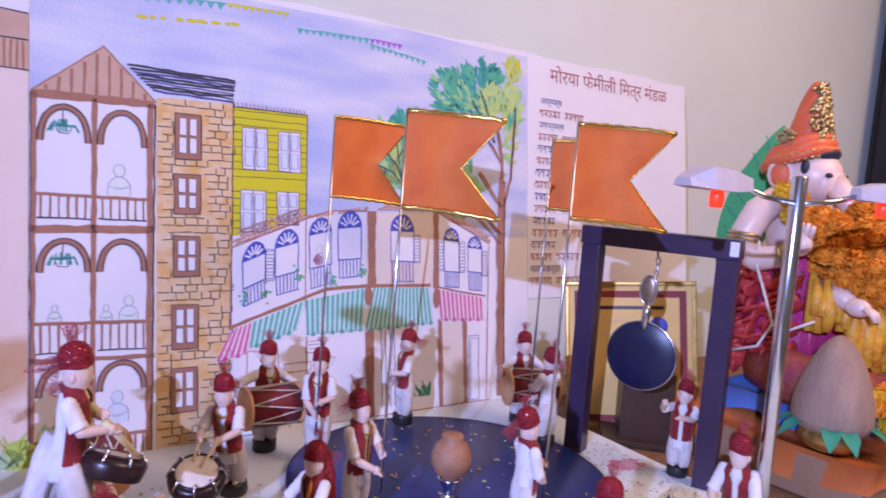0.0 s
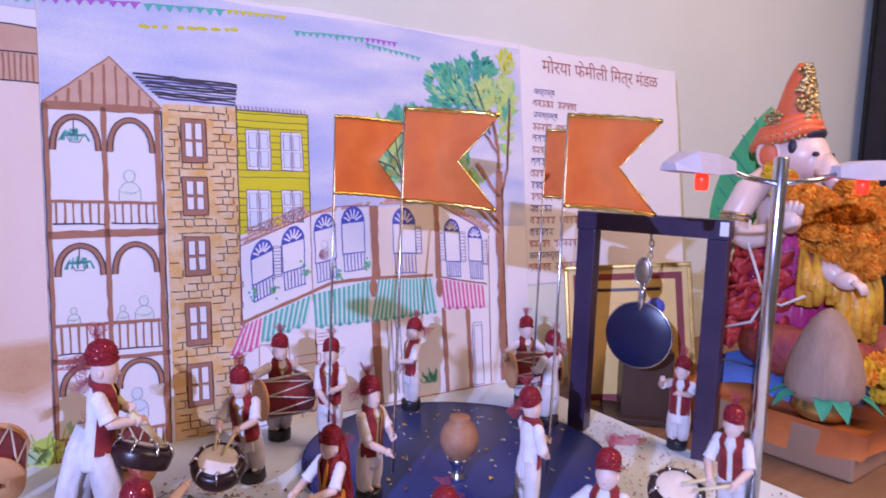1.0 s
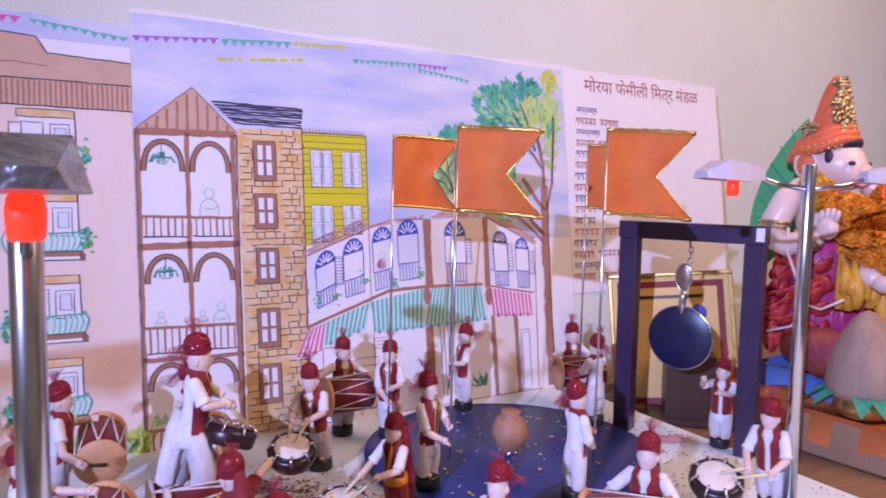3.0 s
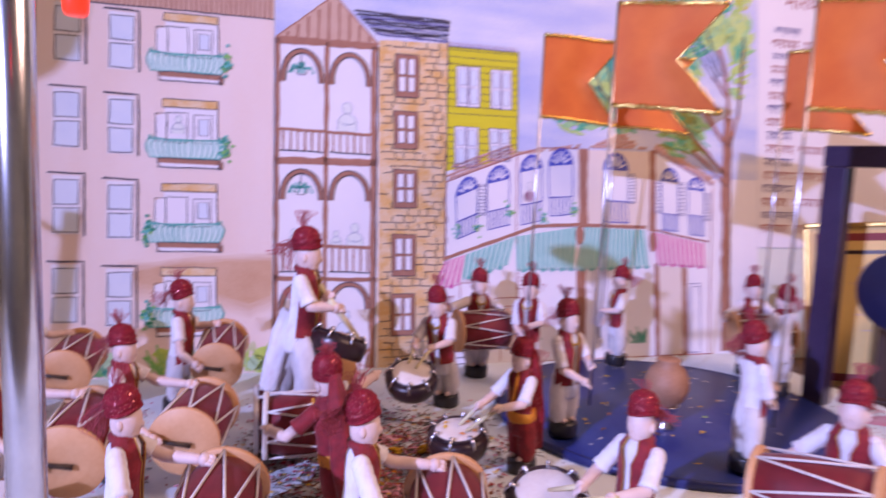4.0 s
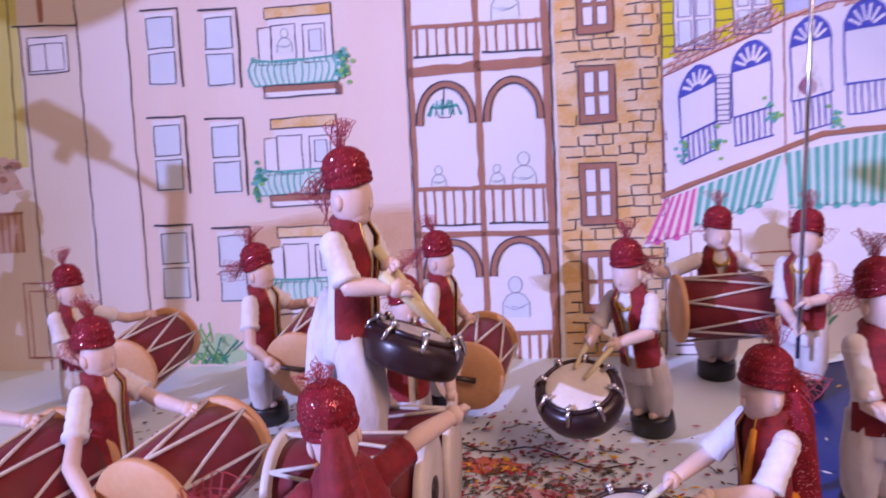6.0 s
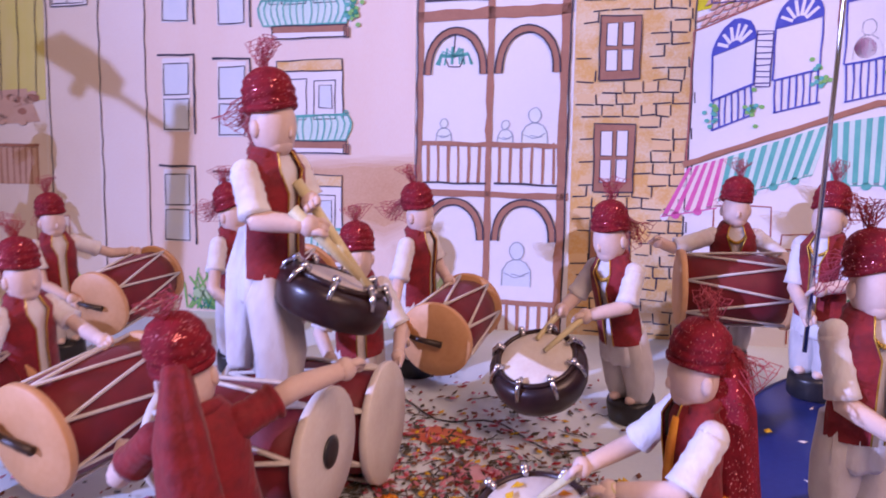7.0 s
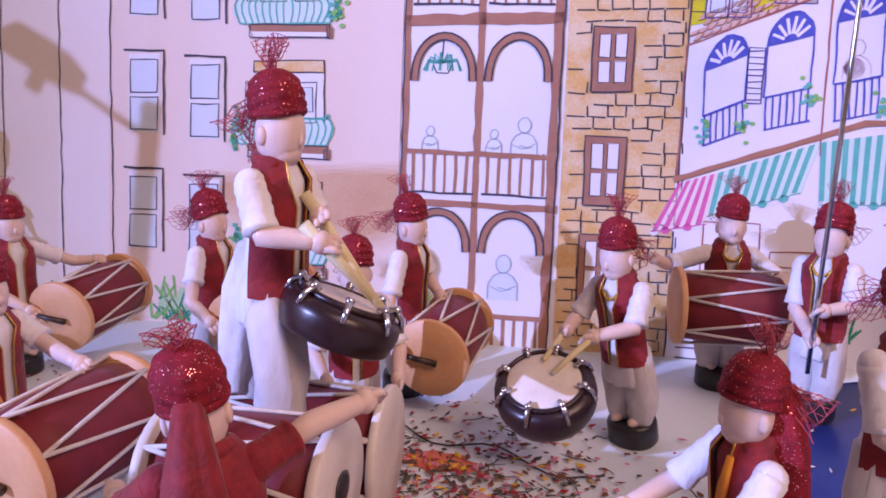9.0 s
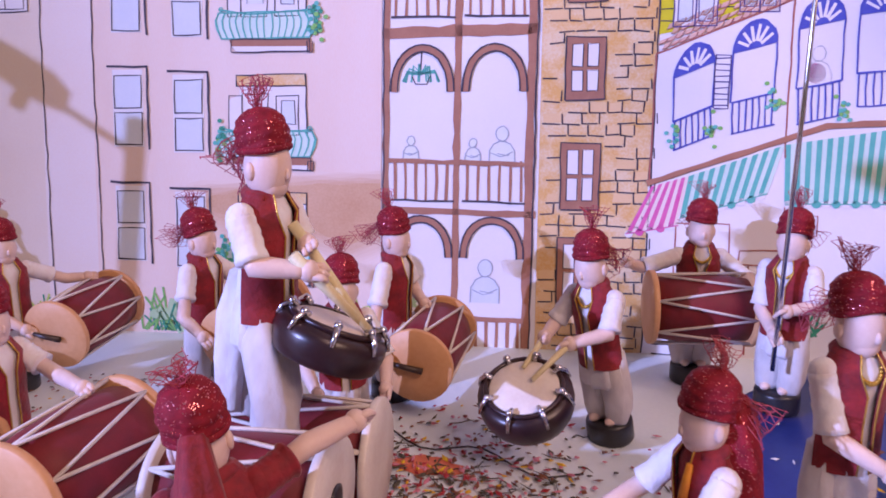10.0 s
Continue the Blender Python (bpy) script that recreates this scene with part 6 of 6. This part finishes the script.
# wound turban, its cone and jewels
for k in range(3):
    s.tube([((0.056 - 0.005 * k) * math.cos(a), 0.006 + (0.062 - 0.005 * k) * math.sin(a), 0.383 + 0.013 * k - 0.020 * math.sin(a) + 0.002 * math.sin(5 * a + k)) for a in (2 * math.pi * j / 30 for j in range(31))], 0.0125 - 0.001 * k, 3, 10, caps=False)
s.lathe([(0.050, 0.386), (0.046, 0.408), (0.041, 0.424), (0.037, 0.446), (0.032, 0.470), (0.025, 0.500), (0.016, 0.525), (0.008, 0.540), (0.001, 0.543)], 3, 26, pose(0, 0.016, 0, 3, 0, 0))
for k in range(34):
    a = 2 * math.pi * k / 34
    s.ball((0.060 * math.cos(a), 0.005 + 0.066 * math.sin(a), 0.373 - 0.020 * math.sin(a)), 0.0052, 5, 8, 6)
    s.ball((0.066 * math.cos(a), 0.006 + 0.071 * math.sin(a), 0.386 - 0.020 * math.sin(a)), 0.0034, 5, 7, 5)
rnd = random.Random(31)
for k in range(150):
    f = rnd.random()
    z, r = 0.412 + 0.124 * f, 0.048 - 0.032 * f
    e = rnd.gauss(-1.70, 0.45)
    s.ball((r * math.cos(e), 0.016 - 0.052 * z + r * math.sin(e), z), (rnd.uniform(0.005, 0.011), rnd.uniform(0.003, 0.006), rnd.uniform(0.005, 0.010)), 5, 7, 5, turn=(40 * k, 25 * k, 0))
for k in range(34):
    a, r = rnd.uniform(0, 6.3), 0.017 * rnd.random() ** 0.5
    s.ball((-0.054 + 0.006 * rnd.random(), 0.014 + r * math.cos(a), 0.424 + r * math.sin(a)), (0.003, rnd.uniform(0.003, 0.006), rnd.uniform(0.003, 0.006)), 5, 7, 5, turn=(40 * k, 25 * k, 0))
s.v[head_from:] = [(0.87 * x, 0.0625 + 0.87 * y, 0.0715 + 0.87 * z) for x, y, z in s.v[head_from:]]
# ruffled red cloth along the back and folds in the lap
rnd = random.Random(32)
for k in range(120):
    a, z = rnd.uniform(1.5, 3.7), rnd.uniform(0.03, 0.20)
    w = 1.0 - 0.20 * max(0.0, z - 0.12) / 0.08
    s.ball((0.108 * w * math.cos(a), 0.044 + 0.096 * w * math.sin(a), z), (rnd.uniform(0.012, 0.020), rnd.uniform(0.003, 0.005), rnd.uniform(0.012, 0.020)), 2, 9, 6, turn=(rnd.uniform(0, 90), rnd.uniform(0, 90), 0))
for k in range(40):
    a = 3.45 + 2.2 * k / 39
    hi, lo, out = rnd.uniform(0.175, 0.215), rnd.uniform(0.115, 0.150) if a < 4.1 else rnd.uniform(0.05, 0.11), rnd.uniform(0.094, 0.112)
    s.tube([((out - 0.012) * math.cos(a), 0.008 + (out - 0.012) * math.sin(a), hi), (out * math.cos(a + rnd.uniform(-0.1, 0.1)), 0.004 + out * math.sin(a), (hi + lo) / 2), ((out + 0.004) * math.cos(a + rnd.uniform(-0.12, 0.12)), 0.004 + (out + 0.006) * math.sin(a), lo)], [0.006, rnd.uniform(0.009, 0.014), rnd.uniform(0.005, 0.010)], 4, 8)
# beads and a long thread
for k in range(40):
    a = math.pi * (0.1 + 0.8 * k / 39)
    s.ball((0.078 * math.cos(a), -0.010 - 0.030 * math.sin(a), 0.262 - 0.060 * math.sin(a)), 0.0050, 5, 7, 5)
for k in range(60):
    a, z = rnd.uniform(2.6, 3.9), rnd.uniform(0.12, 0.22)
    w = math.sqrt(max(0.05, 1 - ((z - 0.175) / 0.100) ** 2))
    s.ball((0.088 * w * math.cos(a), 0.046 + 0.074 * w * math.sin(a), z), 0.0022, 5, 6, 4)
s.tube([(-0.118, 0.062, 0.258), (-0.124, 0.058, 0.215), (-0.122, 0.036, 0.160), (-0.124, 0.020, 0.122), (-0.126, 0.040, 0.080), (-0.128, 0.086, 0.062)], 0.0026, 7, 8)
s.tube([(-0.122, 0.020, 0.122), (-0.126, -0.010, 0.118), (-0.122, -0.046, 0.140)], 0.0024, 7, 8)
tagged(part("idol", s, [IPINK, IMAGENTA, IRED, IORANGE, IYELLOW, ANTIQUE, IDARK, CORD, IMAROON], at=IDOL @ pose(0, 0, 0.020)), "painted elephant-headed idol in magenta with a saffron crown", "statue")

# marigold garland, of ruffled blossoms
MARIGOLD = surface("orange_marigold", (0.86, 0.33, 0.02), (0.76, 0.23, 0.012), 60, 0.8, bump=0.8, fine=300, dist=0.001)
YELLOWMARI = surface("yellow_marigold", (0.80, 0.52, 0.02), (0.72, 0.40, 0.02), 60, 0.8, bump=0.8, fine=300, dist=0.001)
rnd = random.Random(40)


def blossom(r, seed):
    s, q = Shape(), random.Random(seed)
    for k in range(34):
        z = 1 - 2 * (k + 0.5) / 34
        a = k * 2.39996
        c = Vector((math.sqrt(1 - z * z) * math.cos(a), math.sqrt(1 - z * z) * math.sin(a), z * 0.8))
        u = c.orthogonal().normalized()
        v = c.cross(u)
        w = q.uniform(0.30, 0.42)
        s.add([c * 0.5 * r, (c + u * w) * r * q.uniform(0.85, 1.0), c * r * q.uniform(1.0, 1.12), (c - u * w) * r * q.uniform(0.85, 1.0), (c * 0.8 + v * w) * r], [[0, 1, 2, 3], [0, 1, 2, 4]], 0, False)
    s.ball((0, 0, 0), (r * 0.72, r * 0.72, r * 0.62), 0, 10, 7)
    return s


garland = thing("marigold_garland", IDOL, "thick garland of orange and yellow marigolds on the idol", "garland")
blooms = [blossom(0.017, k).mesh("blossom", [MARIGOLD]) for k in range(3)] + [blossom(0.019, 9).mesh("blossom", [YELLOWMARI])]
spots = []
lines = (((-0.040, 0.070, 0.372), (-0.056, 0.052, 0.356), (-0.066, 0.034, 0.334), (-0.070, 0.000, 0.320), (-0.066, -0.045, 0.308), (-0.048, -0.095, 0.302), (-0.024, -0.135, 0.262)),
         ((-0.066, -0.010, 0.300), (-0.066, -0.050, 0.276), (-0.056, -0.095, 0.250), (-0.030, -0.142, 0.236)),
         ((-0.052, -0.030, 0.250), (-0.058, -0.070, 0.228), (-0.042, -0.115, 0.218)),
         ((-0.016, -0.050, 0.350), (-0.012, -0.090, 0.336), (-0.020, -0.125, 0.300)),
         ((-0.020, -0.120, 0.250), (0.050, -0.130, 0.260), (0.080, -0.070, 0.310), (0.056, 0.010, 0.356)))
for j, (count, fat) in enumerate(((75, 0.022), (50, 0.026), (34, 0.024), (24, 0.020), (30, 0.024))):
    line = [Vector(q) for q in lines[j]]
    for k in range(count):
        f = (k + rnd.random()) / count * (len(line) - 1)
        i = min(int(f), len(line) - 2)
        q = Vector((rnd.gauss(0, 1), rnd.gauss(0, 1), rnd.gauss(0, 1))).normalized() * fat * rnd.uniform(0.4, 1.0) * (0.6 if j == 0 and f < 1.5 else 1.0)
        p = line[i].lerp(line[i + 1], f - i) + q
        spots.append((p.x, p.y, p.z, 3 if j == 0 and f < 1.9 else 0))
for x, y, z, m in spots:
    ob = new("blossom", blooms[m if m else rnd.randrange(3)])
    ob.parent = garland
    ob.matrix_basis = pose(x + rnd.uniform(-0.004, 0.004), y + rnd.uniform(-0.004, 0.004), z + rnd.uniform(-0.004, 0.004), rnd.uniform(0, 360), rnd.uniform(0, 360), 0)

# loose blossoms heaped on the platform
heap = thing("flower_heap", IDOL, "heap of loose yellow and orange marigolds before the idol", "flowers")
for k in range(52):
    a, r = rnd.uniform(0, 6.3), rnd.uniform(0, 1) ** 0.5
    ob = new("blossom", blooms[3 if rnd.random() < 0.55 else rnd.randrange(3)])
    ob.parent = heap
    if k < 22:
        ob.matrix_basis = pose(0.070 + 0.085 * r * math.cos(a), -0.140 + 0.026 * r * math.sin(a), -0.012 + 0.034 * (1 - r) * rnd.random() + 0.004, rnd.uniform(0, 360), rnd.uniform(0, 360), 0)
    else:
        # on the feet and knees
        ob.matrix_basis = pose(-0.030 + 0.080 * r * math.cos(a), -0.150 + 0.030 * r * math.sin(a), 0.062 - 0.020 * r + 0.012 * rnd.random(), rnd.uniform(0, 360), rnd.uniform(0, 360), 0)

# the green fan behind the idol
GREENFAN = surface("green_foam_sheet", (0.05, 0.42, 0.12), (0.04, 0.34, 0.09), 16, 0.6, bump=0.2)
fan = thing("leaf_fan", IDOL @ pose(0.026, 0.176, 0.282, 4, 14, -56) @ Matrix.Scale(1.09, 4), "green leaf-shaped fan with dark veins behind the idol", "fan")
outline = [(0.050 * math.sin(math.pi * t) ** 0.8 * (1 - 0.25 * t), 0.30 * t) for t in (k / 16 for k in range(17))]
pts = [(x, z) for x, z in outline] + [(-x, z) for x, z in outline[-2:0:-1]]
n = len(pts)
blade = part("blade", Shape().add([(x, -0.003, z - 0.10) for x, z in pts] + [(x, 0.003, z - 0.10) for x, z in pts], [list(range(n))[::-1], list(range(n, 2 * n))] + [[k, (k + 1) % n, n + (k + 1) % n, n + k] for k in range(n)], 0, False), GREENFAN, fan)
for k in range(7):
    z = -0.06 + 0.034 * k
    w = 0.040 * math.sin(math.pi * (z + 0.12) / 0.32)
    part("vein", Shape().tube([(-w, -0.0042, z + 0.030), (0, -0.0046, z), (w, -0.0042, z + 0.030)], 0.0013, 0, 5), LEAFDARK, blade)
# coconut on a brass pot, before the idol
HUSK = surface("brown_coconut_husk", (0.30, 0.19, 0.14), (0.40, 0.27, 0.20), 40, 0.9, bump=1.0, fine=260, stretch=(1, 1, 0.2), dist=0.002)
BRASS = surface("brass", (0.62, 0.42, 0.16), (0.50, 0.32, 0.10), 30, 0.3, 0.9, bump=0.1)
root = thing("offering_coconut", pose(1.022, -0.540, 0.0665), "brown husked coconut on a brass pot with mango leaves", "coconut")
part("pot", Shape().lathe([(0.022, 0.0), (0.034, 0.004), (0.044, 0.016), (0.042, 0.028), (0.034, 0.036), (0.038, 0.041), (0.036, 0.042)], 0, 28), BRASS, root, "small brass pot")
part("husk", Shape().lathe([(0.034, 0.030), (0.050, 0.036), (0.057, 0.050), (0.056, 0.074), (0.049, 0.104), (0.037, 0.136), (0.024, 0.160), (0.010, 0.174), (0.001, 0.178)], 0, 28), HUSK, root, "fibrous brown coconut husk")
for k in range(9):
    a = radians(40 * k + 12 * math.sin(k * 3.0))
    u, w = Vector((math.cos(a), math.sin(a), 0)), Vector((-math.sin(a), math.cos(a), 0))
    rows = [(0.030, 0.006, 0.040), (0.050, 0.013, 0.046), (0.068, 0.012, 0.036), (0.084, 0.002, 0.020)]
    part("mango_leaf", Shape().add([u * r + w * (f * h) + Vector((0, 0, z + (0.003 if f else 0))) for r, h, z in rows for f in (-1, 0, 1)],
                                   [[3 * j + i, 3 * j + i + 1, 3 * j + i + 4, 3 * j + i + 3] for j in range(3) for i in range(2)], 0), LEAFDARK, root, "green mango leaf")

# ---- what lies on the board ----
rnd = random.Random(77)
CONFETTI = [surface("red_petal", (0.40, 0.03, 0.04), (0.30, 0.02, 0.03), 90, 0.8), surface("brown_petal", (0.24, 0.09, 0.04), (0.16, 0.06, 0.03), 90, 0.8),
            surface("dry_leaf_bit", (0.10, 0.09, 0.05), (0.05, 0.04, 0.03), 90, 0.8), surface("pink_petal", (0.66, 0.26, 0.32), (0.58, 0.18, 0.26), 90, 0.8), YELLOWMARI]


def scatter(name, n, place, mats, size, label, z=0.0045):
    s = Shape()
    for k in range(n):
        x, y = place()
        a, t = rnd.uniform(0, 6.3), rnd.uniform(-0.5, 0.5)
        l, w = rnd.uniform(*size), rnd.uniform(*size) * 0.55
        u, v = Vector((math.cos(a), math.sin(a), 0.25 * t)) * l, Vector((-math.sin(a), math.cos(a), 0.2 * t)) * w
        c = Vector((x, y, z + rnd.uniform(0, 0.0016)))
        s.add([c - u, c + v * 0.9, c + u + Vector((0, 0, l * 0.4 * abs(t))), c - v, c + Vector((0, 0, 0.0010))], [[0, 4, 1], [1, 4, 2], [2, 4, 3], [3, 4, 0]], rnd.choices(range(len(mats)), [4, 5, 4.5, 4, 1.2][:len(mats)])[0], False)
    return tagged(part(name, s, mats), label, "petals", kind="stuff")


def clear(x, y):
    return (Vector((x, y)) - HUB).length > 0.236


def street_spot():
    while True:
        x, y = rnd.gauss(0.10, 0.070), rnd.gauss(-0.36, 0.080)
        if clear(x, y) and -0.90 < y < -0.16:
            return x, y


def right_spot():
    while True:
        x, y = rnd.uniform(0.60, 0.84), rnd.uniform(-0.62, -0.22)
        if clear(x, y):
            return x, y


def left_spot():
    while True:
        x, y = rnd.uniform(-0.35, 0.2), rnd.uniform(-0.70, -0.12)
        if clear(x, y):
            return x, y


scatter("petal_litter", 2700, street_spot, CONFETTI, (0.0013, 0.0052), "red, brown and dark shredded petals littering the board")
scatter("petal_litter", 1800, left_spot, CONFETTI, (0.0012, 0.0042), "fine shredded petals littering the board")
scatter("petal_litter", 420, right_spot, CONFETTI, (0.001, 0.0032), "fine shredded petals littering the board")
scatter("disc_petals", 90, lambda: tuple(HUB + 0.21 * math.sqrt(rnd.random()) * Vector((math.cos(a := rnd.uniform(0, 6.3)), math.sin(a)))), [CONFETTI[4], CORD], (0.0015, 0.006), "yellow and white flecks scattered on the blue turntable", 0.0148)
# dry twigs
rnd = random.Random(91)
s = Shape()
for k in range(420):
    x, y = street_spot()
    a, l = rnd.uniform(0, 6.3), rnd.uniform(0.008, 0.026)
    p = [(x + l * t * math.cos(a + 0.8 * t * rnd.uniform(-1, 1)), y + l * t * math.sin(a + 0.8 * t * rnd.uniform(-1, 1)), 0.0042 + 0.0012 * math.sin(3 * t)) for t in (0, 0.35, 0.7, 1.0)]
    s.tube(p, [0.0005, 0.00045, 0.0004, 0.0002], 0, 4, caps=False)
tagged(part("dry_twigs", s, CONFETTI[2]), "dark dry twigs and stalks strewn over the board", "twigs", kind="stuff")
# loose petals and leaf pieces that can be told apart
for k in range(26):
    x, y = (rnd.gauss(0.11, 0.035), rnd.gauss(-0.36, 0.03)) if k < 18 else (rnd.gauss(0.46, 0.05), rnd.gauss(-0.30, 0.06))
    on = 0.0145 if not clear(x, y) else 0.0045
    a, l = rnd.uniform(0, 6.3), rnd.uniform(0.006, 0.011)
    s = Shape()
    rows = [(0.1, 0.15), (0.4, 0.5), (0.7, 0.42), (1.0, 0.05)]
    verts = [(l * t, f * l * w * 0.6, 0.0016 * math.sin(3 * t) + (0.0012 if f else 0)) for t, w in rows for f in (-1, 0, 1)]
    s.add(verts, [[3 * j + i, 3 * j + i + 1, 3 * j + i + 4, 3 * j + i + 3] for j in range(3) for i in range(2)], 0)
    green = k % 5 == 0
    tagged(part("leaf" if green else "petal", s, LEAFLIGHT if green else rnd.choice((YELLOWMARI, YELLOWMARI, MARIGOLD, CONFETTI[1])), at=pose(x, y, on, 0, 0, math.degrees(a))), "lime green leaf piece lying on the board" if green else "single yellow marigold petal lying on the board", "leaf" if green else "petal", "loose petals")
# torn marigold clumps
for k in range(7):
    x, y = rnd.gauss(0.125, 0.03), rnd.gauss(-0.335, 0.028)
    s = blossom(rnd.uniform(0.006, 0.010), 60 + k)
    tagged(part("marigold_clump", s, rnd.choice((MARIGOLD, CONFETTI[1], YELLOWMARI)), at=pose(x, y, 0.0065, rnd.uniform(-30, 30), rnd.uniform(-30, 30), 0) @ Matrix.Diagonal((1, 1, 0.5, 1))), "torn marigold clump lying on the littered board", "flower", "marigold clumps")
# petals on the drum of the doll with the sash
for k, (px, py) in enumerate(((0.012, 0.010), (-0.014, 0.004), (0.004, -0.016), (-0.006, 0.018), (0.016, -0.008))):
    s = Shape().add([(0.0, 0.0, 0.0), (0.003, 0.0022, 0.0012), (0.0075, 0.0, 0.0006), (0.003, -0.0022, 0.0012), (0.0035, 0.0, 0.0004)], [[0, 4, 1], [1, 4, 2], [2, 4, 3], [3, 4, 0]], 0)
    tagged(part("petal", s, YELLOWMARI if k % 2 else MARIGOLD, at=pose(0.172, -0.398, 0.050, 8, -6, 0) @ pose(px * 0.9, py * 0.9, 0.0058, 0, 0, 70 * k)), "loose marigold petal lying on a drumhead", "petal", "loose petals")
# powder patches
for x, y, r, seed in ((0.80, -0.345, 0.045, 1), (0.66, -0.545, 0.035, 3), (0.125, -0.290, 0.030, 5), (0.150, -0.325, 0.024, 6), (0.095, -0.420, 0.034, 8), (-0.02, -0.47, 0.030, 9)):
    s, q = Shape(), random.Random(seed)
    ring = [(x + r * q.uniform(0.55, 1.0) * math.cos(2 * math.pi * k / 26), y + 0.6 * r * q.uniform(0.55, 1.0) * math.sin(2 * math.pi * k / 26), 0.0036) for k in range(26)]
    s.add(ring + [(x, y, 0.0052)], [[k, (k + 1) % 26, 26] for k in range(26)], 0)
    tagged(part("powder_patch", s, PINKDUST), "thin patch of pink festival powder on the board", "powder", kind="stuff")
s, q = Shape(), random.Random(12)
ring = [(0.088 + 0.034 * q.uniform(0.6, 1.0) * math.cos(2 * math.pi * k / 26), -0.243 + 0.016 * q.uniform(0.6, 1.0) * math.sin(2 * math.pi * k / 26), 0.0038) for k in range(26)]
s.add(ring + [(0.088, -0.243, 0.0055)], [[k, (k + 1) % 26, 26] for k in range(26)], 0)
tagged(part("powder_patch", s, surface("vermilion_powder", (0.62, 0.10, 0.05), (0.70, 0.24, 0.14), 50, 0.95, bump=0.6, fine=900)), "small patch of vermilion powder on the board", "powder", kind="stuff")
# a thin wire
tagged(part("wire", Shape().tube([(0.02 + 0.012 * k, -0.19 + 0.010 * math.sin(k * 0.9) - 0.004 * k, 0.0050) for k in range(16)], 0.0007, 0, 6), BLACK), "thin black wire lying across the board", "wire")
# a small printed white carton
root = thing("small_carton", pose(-0.250, -0.492, 0.003, 0, 0, 12), "small white carton with a dark printed swirl", "box")
part("carton", Shape().box((-0.034, -0.018, 0.0), (0.034, 0.018, 0.064), 0, bevel=0.001), PAPER, root)
part("print", Shape().tube([(0.012 * t * math.cos(6 * t), -0.0186, 0.040 + 0.013 * t * math.sin(6 * t)) for t in (k / 20 for k in range(4, 21))], 0.0011, 0, 5), INK, root, "dark printed swirl")
